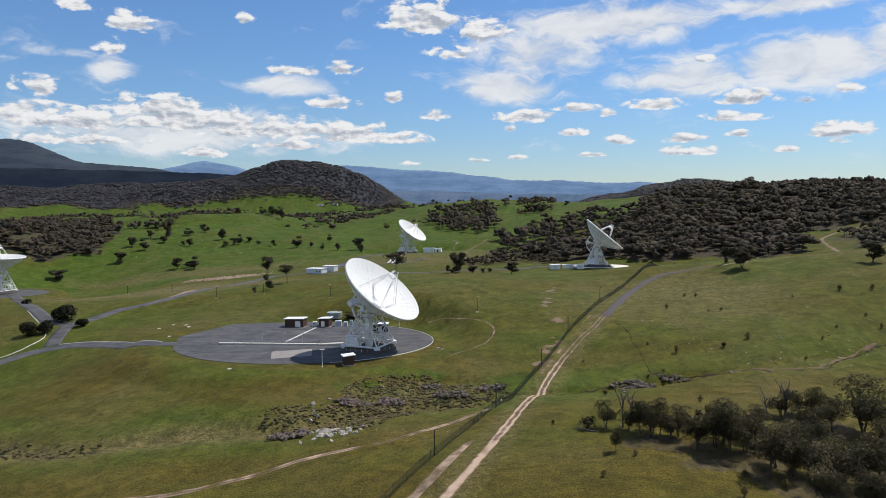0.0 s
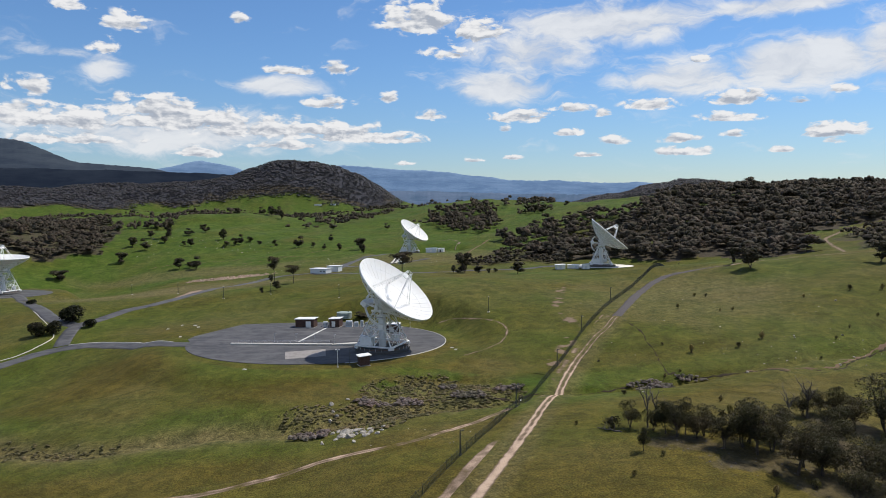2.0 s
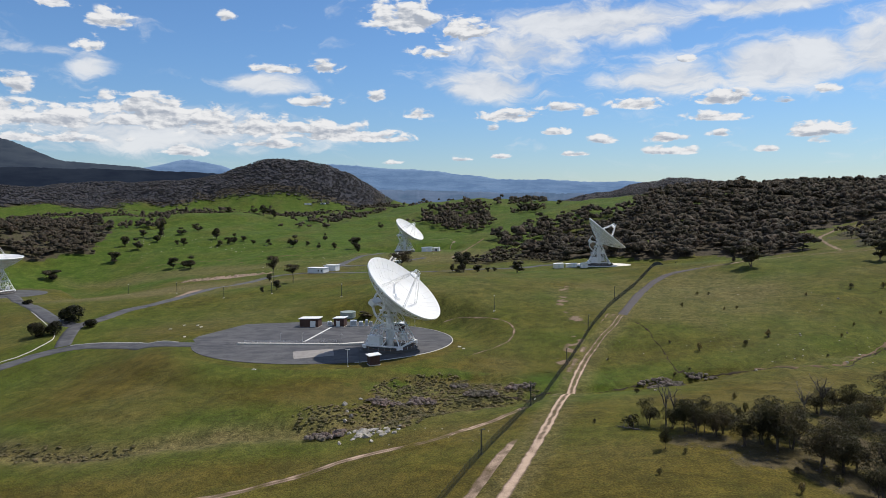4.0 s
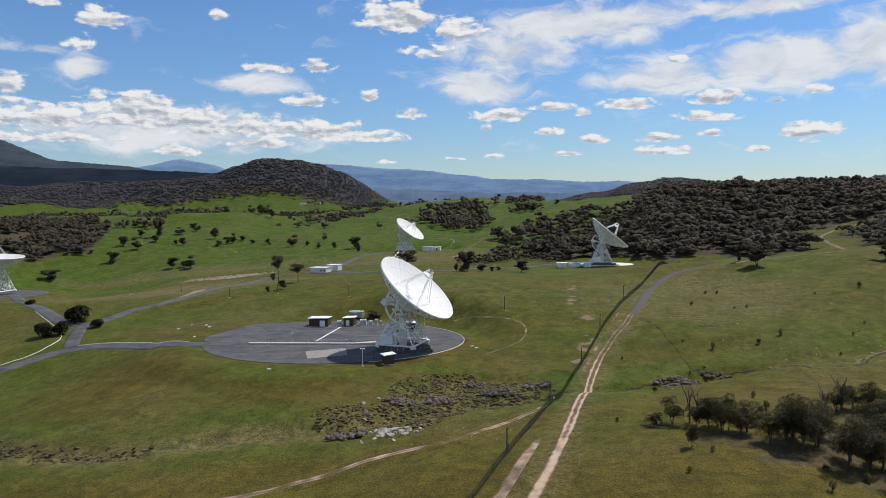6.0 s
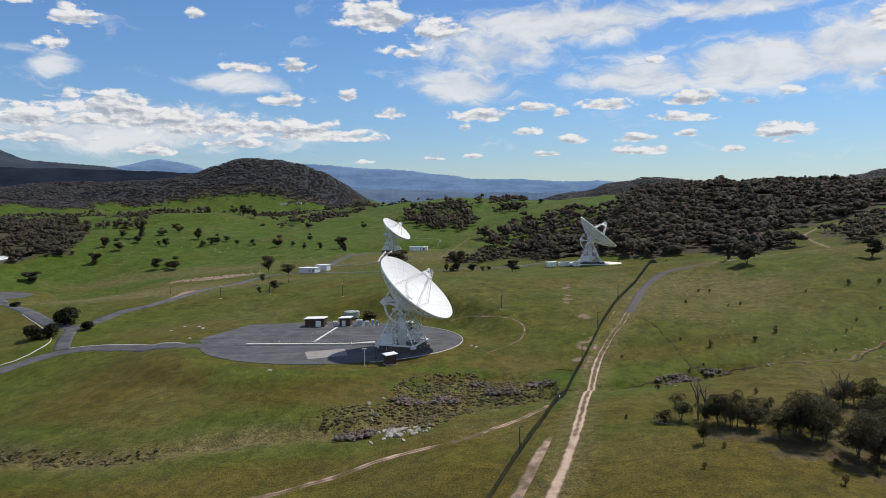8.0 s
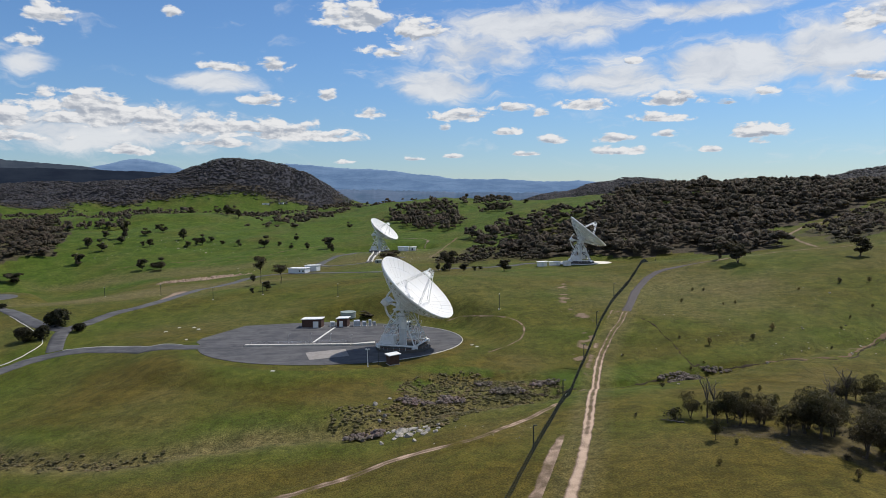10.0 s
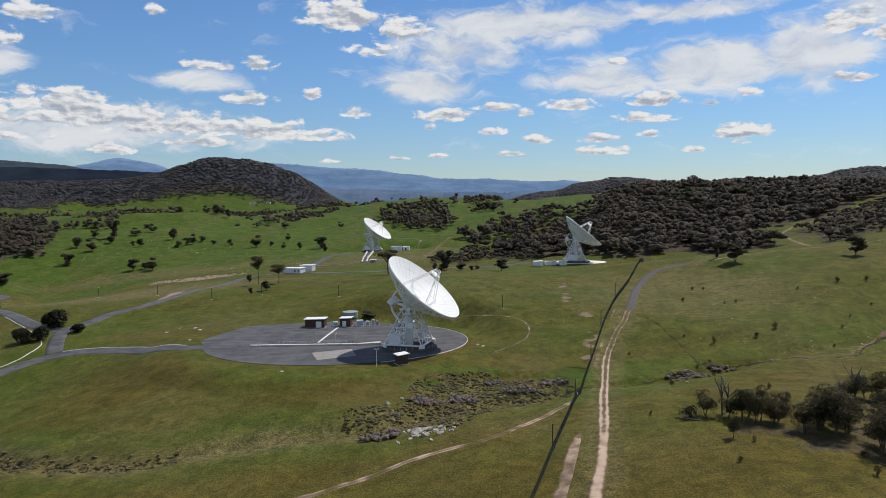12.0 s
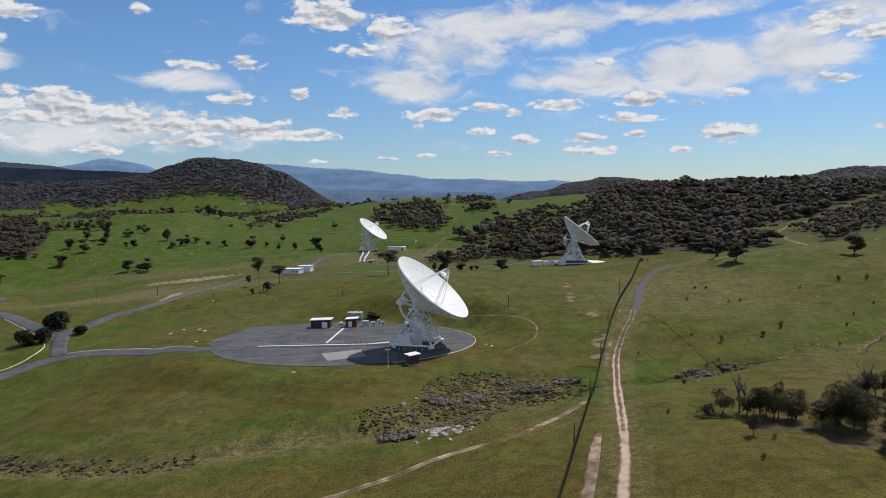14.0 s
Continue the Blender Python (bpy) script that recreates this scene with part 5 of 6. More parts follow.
def dead_template(seed):
    """A leafless tree with crooked bare limbs, 8 m high."""
    rng = np.random.RandomState(seed)
    verts, faces = [], []
    fork = Vector((0.15, 0.1, 3.0))
    limb(verts, faces, wander(rng, (0, 0, -0.3), fork, 4, 0.08), [0.18, 0.155, 0.13, 0.115, 0.10])
    for k in range(6):
        a, out = rng.uniform(0, 6.283), rng.uniform(0.5, 2.0)
        tip = Vector((out * math.cos(a), out * math.sin(a), rng.uniform(5.4, 8.0)))
        pts = wander(rng, fork, tip, 5, 0.22)
        limb(verts, faces, pts, [0.11, 0.09, 0.07, 0.055, 0.04, 0.02], 5)
        for j in (2, 3, 4):
            b = rng.uniform(0, 6.283)
            q = pts[j] + Vector((0.8 * math.cos(b), 0.8 * math.sin(b), rng.uniform(0.4, 1.2)))
            limb(verts, faces, wander(rng, pts[j], q, 2, 0.08), [0.04, 0.028, 0.012], 4)
    return mesh_from("trunk", verts, faces, DEAD, False)


GUMS = [tree_template(100 + k, 6400, 0.22, stems, GUM, low, spread, lobes) for k, (stems, low, spread, lobes) in enumerate(((3, 0.26, 2.3, 18), (2, 0.32, 2.2, 15), (4, 0.24, 2.5, 20), (3, 0.34, 2.2, 15)))]
MIDS = [tree_template(200 + k, 1300, 0.42, 1 + k % 2, FIELD_LEAF, 0.12 + 0.03 * k, 2.1, 13, share=0.78) for k in range(4)]
ROUNDS = [bush_template(300 + k, 1500, 0.20, DARK_LEAF) for k in range(2)]
BUSHES = [bush_template(320 + k, 220, 0.34, SCRUB if k else GUM, 1.1) for k in range(3)]
DEADS = [dead_template(340 + k) for k in range(3)]
OPEN_GUM = tree_template(360, 1400, 0.30, 1, WOOD_LEAF, 0.50, 1.9, 9, BARK, 0.6, 0.5)


def plant(name, meshes, x, y, high, wide, base_high, base_wide, label, category, group, rz):
    z = float(land_height(np.array([x]), np.array([y]))[0])
    t = thing(name, (x, y, z - 0.05), label, category, group)
    t.matrix_basis = Matrix.LocRotScale((x, y, z - 0.05), Euler((0, 0, rz)), (wide / base_wide, wide / base_wide, high / base_high))
    for me in meshes:
        part(me.name.split(".")[0], me, None, t)
    return t


rng = np.random.RandomState(11)
# grove beside the creek: place, height, width
GROVE = [(33.8, 170.3, 7.2, 4.7), (32.9, 153.9, 5.9, 3.0), (38.7, 167.6, 6.1, 5.0), (41.2, 165.4, 9.0, 6.1), (43.0, 162.9, 9.2, 6.3), (45.5, 164.9, 9.6, 5.4), (47.2, 162.0, 6.6, 4.8),
         (51.7, 156.1, 7.6, 6.2), (56.0, 157.7, 12.0, 8.6), (57.9, 153.9, 12.6, 9.3), (62.3, 156.6, 10.5, 7.6), (62.3, 145.0, 12.0, 9.5)]
GROVE_EAST = [(82.4, 185.0, 7.8, 6.8), (88.1, 187.2, 7.3, 5.9), (91.3, 185.5, 10.4, 4.6), (92.8, 178.5, 10.2, 7.8), (100.7, 179.4, 16.0, 15.0), (68.3, 146.4, 9.6, 7.7), (77.5, 144.9, 13.0, 10.7), (84.3, 148.9, 12.0, 9.7), (90.9, 154.3, 12.2, 9.2),
              (67, 163, 8.5, 7.0), (74, 158, 9.5, 7.5), (71, 172, 6.5, 6.0), (82, 168, 9.0, 8.0), (96, 165, 11, 9), (70, 136, 9, 7), (80, 136, 10, 8), (49.5, 164, 8.0, 6.0), (44, 168, 7.5, 5.5), (59, 161, 9.5, 7.5), (66, 150, 9.0, 7.0), (87, 176, 8.5, 7.0), (72, 148, 8.0, 7.0)]
for i, (x, y, h, wd) in enumerate(GROVE + GROVE_EAST):
    plant("gum_tree", GUMS[i % 4], x, y, h, wd, 8.0, 5.0, "tall dark olive gum tree in a dense grove" if h > 8 else "small dark olive gum tree in a grove", "tree", "grove of gum trees", rng.uniform(0, 6.28))
for i, (x, y, h, wd) in enumerate(((37.9, 169.9, 12.0, 6.0), (40.2, 172.1, 10.4, 6.5), (83.0, 184.0, 12.0, 8.0), (76.9, 180.2, 9.0, 6.0))):
    plant("dead_tree", [DEADS[i % 3]], x, y, h, wd, 8.0, 4.0, "leafless grey dead tree with crooked bare limbs", "tree", "dead trees", rng.uniform(0, 6.28))
SHRUBS = [(29.6, 170.4, 3.2, 5.0), (53.4, 175.0, 2.8, 5.3), (27.6, 140.4, 1.6, 1.5), (21.5, 175.8, 1.4, 1.1), (36.6, 151.3, 1.7, 1.4), (74.5, 251.7, 3.4, 2.4), (91.9, 253.3, 2.1, 2.5), (103, 260.2, 3.2, 2.9), (53.1, 133.3, 2.8, 2.0),
          (66.2, 259.4, 1.4, 1.3), (60, 233.6, 1.2, 1.5), (66, 236.7, 1.1, 1.2), (162.6, 313.1, 2.9, 2.7), (140.3, 307.6, 1.7, 1.5), (101.4, 332.8, 2, 2), (105.8, 330.3, 1.7, 1.7), (101.3, 299.1, 1.3, 1.4), (176.2, 312.1, 3, 2.6)]
SHRUBS_UP = [(41.3, 209.9, 1.5, 2.6), (64.9, 196.2, 2.2, 2), (62.2, 181.7, 3, 2.4), (53, 167.6, 3.8, 3), (40.7, 248.1, 1.1, 1.3), (128.8, 258.2, 1.5, 1.3), (116.6, 244.4, 1.2, 1.4), (86.9, 309.5, 2.3, 2.1), (106.8, 299.3, 1.8, 1.8),
             (156.3, 269.5, 2, 1.7), (139.3, 269, 1.5, 1.3), (156.4, 280.5, 1.6, 1.6), (58, 176, 2.6, 3), (64, 140, 2.2, 2.4), (70, 150, 2.4, 3), (57, 143, 1.6, 2)]
for i, (x, y, h, wd) in enumerate(SHRUBS + SHRUBS_UP):
    plant("shrub", BUSHES[i % 3], x, y, h, wd, 1.75, 2.0, "low olive shrub alone in the pasture" if wd < 3 else "broad olive shrub beside the grove", "shrub", "shrubs in the pasture", rng.uniform(0, 6.28))
# single trees of the valley
VALLEY_TREES = [(-370, 727, 12, 14), (-291.9, 688.7, 12, 11), (-272.4, 681.9, 14, 14), (-282.6, 690.5, 7, 8), (-398, 662.7, 10, 19), (-386.3, 789.9, 12.5, 12.5), (-366, 775, 15, 12), (-388, 840, 10, 10.5), (-365.4, 838.8, 22, 15),
                (-361, 813, 8.5, 11.4), (-348.7, 858.5, 10.4, 13.4), (-321.3, 792.5, 9.6, 10), (-331.7, 800, 5.6, 6), (-297, 835.3, 14.2, 12.8), (-337.8, 886, 12, 11), (-362.8, 940.8, 8, 9.7), (-281.3, 797.6, 8, 8.5), (-275.5, 808, 9.6, 8.5),
                (-271, 817.3, 13.8, 10)]
VALLEY_TREES_EAST = [(-265, 836, 7, 10), (-225.6, 796.7, 8, 7), (-246, 806, 5.4, 6.8), (-193.3, 779.3, 15, 13), (-118.5, 409.4, 6.2, 6), (-125.9, 404.3, 3.7, 3), (-142.9, 484.8, 5.7, 5), (-163.4, 814, 9.4, 7),
                     (-143.4, 759, 8.7, 7.5), (-120.7, 758.3, 14, 15), (-113.8, 735, 6, 5), (-114, 959, 9.4, 9.4), (28.3, 468.7, 9, 11), (-6.9, 490.7, 15.5, 13), (-14.8, 493.9, 6, 4.4), (-11.8, 486, 4.7, 4), (1.8, 483, 5.5, 9.4),
                     (9.4, 480.3, 3.5, 4), (14, 489.8, 3.2, 4)]
HILL_TREES = [(-57.2, 336.8, 4, 7.8), (143.9, 373, 12, 13.3), (140.6, 389.6, 10, 4), (199.8, 354.9, 11, 11), (-161, 762, 7.5, 6), (-175, 771.6, 6.4, 6), (-557.8, 1192.5, 17, 17), (-528, 1161.5, 19, 18), (-507, 1139, 21, 20),
              (-483, 1233, 12, 15), (-435, 1180, 14, 18), (-415, 1161, 16, 16), (-401, 1167.6, 15, 18), (-379, 1137, 16, 17), (-407, 1280, 16, 17), (-313.5, 1098, 17, 17), (-311, 1130, 16, 13), (-287, 1066, 15, 11)]
HILL_TREES_FAR = [(-452, 1205, 14, 16), (-390, 1150, 13, 16), (-330, 1110, 14, 13), (-545, 1180, 15, 16), (330, 985, 12, 15), (310, 960, 13, 14), (236, 850, 14, 14), (246, 858, 13, 12), (227, 848, 12, 10), (262, 880, 12, 12), (345, 960, 13, 14), (356, 968, 12, 12), (88, 1062, 13, 14), (97, 1050, 14, 15), (106, 1036, 14, 16), (112, 1066, 11, 11), (150, 1090, 8, 10)]
for i, (x, y, h, wd) in enumerate(VALLEY_TREES + VALLEY_TREES_EAST + HILL_TREES + HILL_TREES_FAR):
    plant("pasture_tree", MIDS[i % 4], x, y, h, wd, 7.9, 5.2, "dark rounded gum tree standing in green pasture" if h > 6 else "small dark bushy tree in green pasture", "tree", "pasture trees", rng.uniform(0, 6.28))
for x, y, h, wd in ((-128.5, 441.9, 19.0, 10.0), (-115.2, 437.6, 12.4, 12.0), (-47.8, 460, 17.5, 17.0), (374, 955, 22.0, 15.0)):
    plant("tall_gum_tree", OPEN_GUM, x, y, h, wd, 7.6, 5.0, "tall gum tree with bare trunk and open crown", "tree", "tall gums", rng.uniform(0, 6.28))
for i, (x, y, h, wd) in enumerate(((-210.2, 353.3, 10.0, 17.0), (-213.5, 329.0, 8.4, 10.5), (-206.5, 331.5, 7.6, 9.5), (-195.1, 344.1, 5.0, 8.0), (-279.8, 431, 3.4, 8.0))):
    plant("round_bush", ROUNDS[i % 2], x, y, h, wd, 1.75, 2.1, "dense dark green rounded bush beside the road", "bush", "roadside bushes", rng.uniform(0, 6.28))


# ---- woods ----
def wood(name, x, y, label, quads, wide, high, spray, mat, seed, trunk=True, heart=0.62, rise=0.25, loose=0.4, lobes=3, far=False):
    """Many trees of one wood, joined: each a few rounded leafy masses set with loose sprays."""
    r = np.random.RandomState(seed)
    n = len(x)
    z = land_height(x, y)
    h = high * r.uniform(0.55, 1.4, n) * (1 + 0.15 * waves(x, y, 70, seed))
    w2 = wide * r.uniform(0.55, 1.35, n) * 0.5
    lobe = r.normal(size=(n, lobes, 3)) * [0.46, 0.46, 0.26]
    lobe[:, 0] *= 0.3
    body = heart * r.uniform(0.72, 1.2, (n, lobes, 1)) * np.where(np.arange(lobes) > 0, 0.82, 1.0)[None, :, None]
    pick = r.randint(0, lobes, (n, quads))[:, :, None]
    c = np.take_along_axis(lobe, pick.repeat(3, 2), 1)
    d = r.normal(size=(n, quads, 3)) + [0, 0, 0.5]
    d /= np.linalg.norm(d, axis=2)[:, :, None]
    p = c + d * r.uniform(0.88, 1.16, (n, quads, 1)) * np.take_along_axis(body, pick, 1)
    size = np.stack([w2, w2, h * 0.40], 1)[:, None]
    base = np.stack([x, y, z + h * (0.36 if far else 0.60)], 1)[:, None]
    v, f = sprays(r, (base + p * size).reshape(-1, 3), np.repeat(spray * (w2 / wide * 2), quads))
    shape, hull = (DOME, DOME_TRIS) if far else (LUMP, LUMP_TRIS)
    m = len(shape)
    ov = base[:, :, None] + (shape[None, None] * body[..., None] * r.uniform(0.72, 1.28, (n, lobes, m, 1)) + lobe[:, :, None]) * size[:, :, None]
    ov = ov.reshape(-1, 3)
    tris = (hull[None] + (np.arange(n * lobes) * m)[:, None, None] + len(v)).reshape(-1, 3)
    allv = [v, ov]
    if trunk:
        t = np.array([(-0.16, -0.1, 0), (0.16, -0.1, 0), (0, 0.18, 0)])
        low = np.stack([x, y, z - 0.3], 1)[:, None] + t[None]
        top = np.stack([x, y, z + h * 0.55], 1)[:, None] + t[None] * 0.6
        k = len(v) + len(ov)
        g = np.array([(0, 1, 4), (0, 4, 3), (1, 2, 5), (1, 5, 4), (2, 0, 3), (2, 3, 5)])
        tris = np.concatenate([tris, (g[None] + (np.arange(n) * 6)[:, None, None] + k).reshape(-1, 3)])
        allv.append(np.concatenate([low, top], 1).reshape(-1, 3))
    allv = np.concatenate(allv)
    nrm = np.tile(np.array([0.0, 0.0, 1.0]), (len(allv), 1))
    nrm[:len(v)] = leaf_normals(r, base + p * size, base + c * size * 0.8 - [0, 0, 0.6], 4, loose, rise)
    out = np.tile(shape, (n * lobes, 1)) + [0, 0, rise * 0.5] + r.normal(size=(n * lobes * m, 3)) * loose * 0.5
    nrm[len(v):len(v) + len(ov)] = out / np.linalg.norm(out, axis=1)[:, None]
    me = fast_mesh(name, allv, f, mat, tris, nrm)
    return tagged(new(name, me), label, "woodland", kind="stuff")


def scatter(ring, spacing, seed, gaps=0.25, size=60):
    """Jittered places inside a ring, thinned in natural gaps."""
    r = np.random.RandomState(seed)
    xs, ys = [p[0] for p in ring], [p[1] for p in ring]
    gx, gy = np.meshgrid(np.arange(min(xs), max(xs), spacing), np.arange(min(ys), max(ys), spacing))
    x = gx.ravel() + r.uniform(-1.3, 1.3, gx.size) * spacing
    y = gy.ravel() + r.uniform(-1.3, 1.3, gx.size) * spacing
    keep = inside(x + 9 * waves(x, y, 60, 53), y + 9 * waves(x, y, 60, 54), ring) & (waves(x, y, size, seed) > -1.0 + gaps * 2 * r.uniform(0.3, 1.0, x.size))
    for cx, cy, rx, ry in GLADES:
        keep &= np.hypot((x - cx) / rx, (y - cy) / ry) > 1
    keep &= (line_distance(x, y, HILL_TRACK)[0] > 10) & (line_distance(x, y, HILL_TRACK_LOW)[0] > 15)
    return x[keep], y[keep]


wood("west_wood", *scatter(WEST_WOOD, 8.4, 401, 0.45, 90), "dark brown-green bushland on a low hill", 40, 12.5, 9.0, 1.0, WOOD_LEAF, 411, True, 0.52, 1.0, 0.4, 4)
wood("east_wood", *scatter(EAST_WOOD, 7.8, 402, 0.22), "dark gum woodland covering the hillside", 34, 13.0, 10.0, 0.95, WOOD_LEAF, 412, True, 0.52, 0.9, 0.4, 4)
wood("hill_wood", *scatter(HILL_WOOD, 9.0, 403, 0.5, 75), "dark gum wood on a green hill", 70, 12.0, 11.0, 0.95, WOOD_LEAF, 413, True, 0.52, 0.9, 0.4, 4)
wood("slope_clumps", *scatter(SLOPE_CLUMPS, 9.0, 409, 0.62, 65), "loose clumps of gum trees on a grassy slope", 60, 12.5, 11.0, 0.95, WOOD_LEAF, 419, True, 0.52, 0.9, 0.4, 4)
wood("gully_brush", *scatter(GULLY_BRUSH, 5.0, 404, 0.4, 40), "low brown brushwood in a hollow", 30, 5.4, 4.2, 0.8, WOOD_LEAF, 414, False, 0.6)
wood("slope_scrub", *scatter(SLOPE_SCRUB, 7.4, 405, 0.3), "dark scrub and low trees on the upper slope", 36, 8.0, 6.6, 0.85, WOOD_LEAF, 415, True, 0.54, 0.9, 0.4)


def far_places(seed, count):
    r = np.random.RandomState(seed)
    b = np.radians(r.uniform(-41, 40, count))
    d = np.sqrt(r.uniform(1250 ** 2, 2790 ** 2, count))
    x, y = PIVOT[0] + d * np.sin(b), d * np.cos(b)
    keep = far_woods(x, y) > r.uniform(0.1, 0.7, count)
    return x[keep], y[keep]


wood("far_wood", *far_places(406, 80000), "distant dark wooded hills", 2, 11.0, 5.4, 2.0, HAZED_LEAF, 416, False, 0.92, 1.6, 0.3, 1, True)


def valley_places(seed, count):
    """Loose clumps of trees over the distant green valley."""
    r = np.random.RandomState(seed)
    b, d = np.radians(r.uniform(-44, 8, count)), np.sqrt(r.uniform(960 ** 2, 2150 ** 2, count))
    x, y = PIVOT[0] + d * np.sin(b), d * np.cos(b)
    clump = waves(x, y, 260, seed + 1, 3) + 0.5 * smooth(1300, 2100, d)
    keep = (clump > 0.28) & (far_woods(x, y) < 0.5)
    return x[keep], y[keep]


wood("valley_wood", *valley_places(407, 6000), "scattered clumps of trees over far green pasture", 8, 11.0, 9.0, 1.5, WOOD_LEAF, 417, False, 0.62, 0.9, 0.3, 2)

# scrub and rushes on the creek bank
def bank_places(seed):
    r = np.random.RandomState(seed)
    xs, ys = [], []
    for cx, cy, rx, ry in SCRUB_BANK:
        n = int(rx * ry * 2.0)
        a, k = r.uniform(0, 6.283, n), np.sqrt(r.uniform(0, 1, n)) * 1.05
        xs.append(cx + rx * k * np.cos(a))
        ys.append(cy + ry * k * np.sin(a))
    line, side = line_points(GULLY[:6], 1.0)
    for off in (-2.0, -0.6, 0.8):
        xs.append(line[:, 0] + side[:, 0] * off + r.normal(size=len(line)) * 1.3)
        ys.append(line[:, 1] + side[:, 1] * off + r.normal(size=len(line)) * 1.3)
    return np.concatenate(xs), np.concatenate(ys)


bx, by = bank_places(421)
wood("creek_scrub", bx, by, "rough green scrub and rushes on the creek bank", 6, 1.35, 0.42, 0.28, SCRUB, 422, False, 0.7, 2.2, 0.4, 2)
r5 = np.random.RandomState(6)
tx, ty = [], []
for cx, cy, rx, ry, n in ((-35, 210, 6, 3, 60), (-25, 213, 5, 3, 50), (-6, 219, 6, 2.5, 50), (-13, 227, 3, 2, 24), (-50, 187, 6, 3.5, 60), (7, 224, 5, 2, 30), (54, 226, 8, 4.5, 80), (68, 232, 5, 2, 24)):
    a, k = r5.uniform(0, 6.283, n), np.sqrt(r5.uniform(0, 1, n))
    tx.append(cx + rx * k * np.cos(a))
    ty.append(cy + ry * k * np.sin(a))
wood("creek_thickets", np.concatenate(tx), np.concatenate(ty), "grey-purple leafless thickets beside the creek", 26, 2.0, 1.1, 0.30, TWIG, 424, False, 0.7, 1.6, 0.5, 2)


# ---- rocks ----
def boulder(x, y, high, wide, seed):
    r = np.random.RandomState(seed)
    bm = bmesh.new()
    bmesh.ops.create_icosphere(bm, subdivisions=3, radius=1.0)
    off = Vector(r.uniform(-9, 9, 3))
    cuts = [(Vector(q).normalized(), r.uniform(0.5, 0.8)) for q in r.normal(size=(9, 3))]
    for v in bm.verts:
        k = 1 + 0.30 * noise.noise(v.co * 1.3 + off) + 0.14 * noise.noise(v.co * 3.1 + off)
        v.co = v.co * k
        for way, lim in cuts:
            over = v.co.dot(way) - lim
            if over > 0:
                v.co -= way * over
    me = bpy.data.meshes.new("boulder")
    bm.to_mesh(me)
    bm.free()
    me.materials.append(ROCK)
    ob = new("boulder", me)
    z = float(land_height(np.array([x]), np.array([y]))[0])
    ob.matrix_basis = Matrix.LocRotScale((x, y, z + high * 0.02), Euler((0, 0, r.uniform(0, 6))), (wide * 0.5, wide * 0.36, high * 0.6))
    tagged(ob, "pale lichened granite boulder in rough grass", "boulder", "creek boulders")


ROCKS = [(-47.1, 207.5, 1.9, 2.1), (-45.9, 202.9, 1.2, 1.4), (-44.3, 199.4, 1.5, 1.5), (-45.5, 197.2, 1.4, 1.5), (-43, 212.2, 1.0, 1.5), (-39.1, 186.2, 1.9, 4.1), (-35.8, 187.2, 1.5, 3.8), (-32.2, 185.3, 1.2, 3.2), (-37.3, 182.2, 1.5, 2.8),
         (-33.5, 182.5, 1.3, 2.4), (-40.3, 183.4, 1.2, 2.2), (-30.1, 183, 1.0, 1.7), (-42.9, 186.6, 0.9, 1.4), (-35.9, 179, 1.0, 1.7), (118.5, 235.8, 0.9, 1.6), (129.1, 246.9, 0.9, 1.5), (87.6, 234.7, 0.9, 1.5), (40.7, 249, 0.7, 1.0), (48, 214, 0.6, 1.2), (52, 221, 0.6, 1.0), (133, 262, 0.7, 1.3), (150, 300, 0.8, 1.4)]
r6 = np.random.RandomState(8)
ROCKS += [(-39.5, 183.8, 0.8, 4.2), (-34.2, 185.0, 0.7, 3.6), (-37.0, 188.0, 0.7, 3.4), (-32.0, 187.6, 0.7, 3.0)]
ROCKS += [(-36.5 + 7 * r6.normal() * 0.6, 183.5 + 3.6 * r6.normal() * 0.6, r6.uniform(0.5, 1.1), r6.uniform(0.8, 2.2)) for _ in range(16)]
for i, (x, y, h, wd) in enumerate(ROCKS):
    boulder(x, y, h, wd, 500 + i)


def rubble(name, spots, label, seed, mat=ROCK):
    """Loose angular stones strewn over spots (centre, half axes, count, largest size), joined."""
    r = np.random.RandomState(seed)
    v, f = [], []
    corner = np.array([(1, 0, 0), (0, 1, 0), (-1, 0, 0), (0, -1, 0), (0, 0, 0.9), (0.1, 0.1, -0.6)])
    tri = np.array([(0, 1, 4), (1, 2, 4), (2, 3, 4), (3, 0, 4), (1, 0, 5), (2, 1, 5), (3, 2, 5), (0, 3, 5)])
    for cx, cy, rx, ry, n, big in spots:
        a, k = r.uniform(0, 6.283, n), np.sqrt(r.uniform(0, 1, n))
        x, y = cx + rx * k * np.cos(a), cy + ry * k * np.sin(a)
        z = land_height(x, y)
        for i in range(n):
            s = big * r.uniform(0.25, 1.0) ** 1.6
            q = corner * r.uniform(0.6, 1.3, (6, 1)) * [s, s * r.uniform(0.5, 1), s * r.uniform(0.35, 0.8)]
            t = r.uniform(0, 6.283)
            c, w3 = math.cos(t), math.sin(t)
            f.append(tri + len(v) * 6)
            v.append(np.stack([x[i] + q[:, 0] * c - q[:, 1] * w3, y[i] + q[:, 0] * w3 + q[:, 1] * c, z[i] + 0.1 * s + q[:, 2]], 1))
    return tagged(new(name, mesh_from(name, np.concatenate(v), np.concatenate(f), mat)), label, "rubble", kind="stuff")


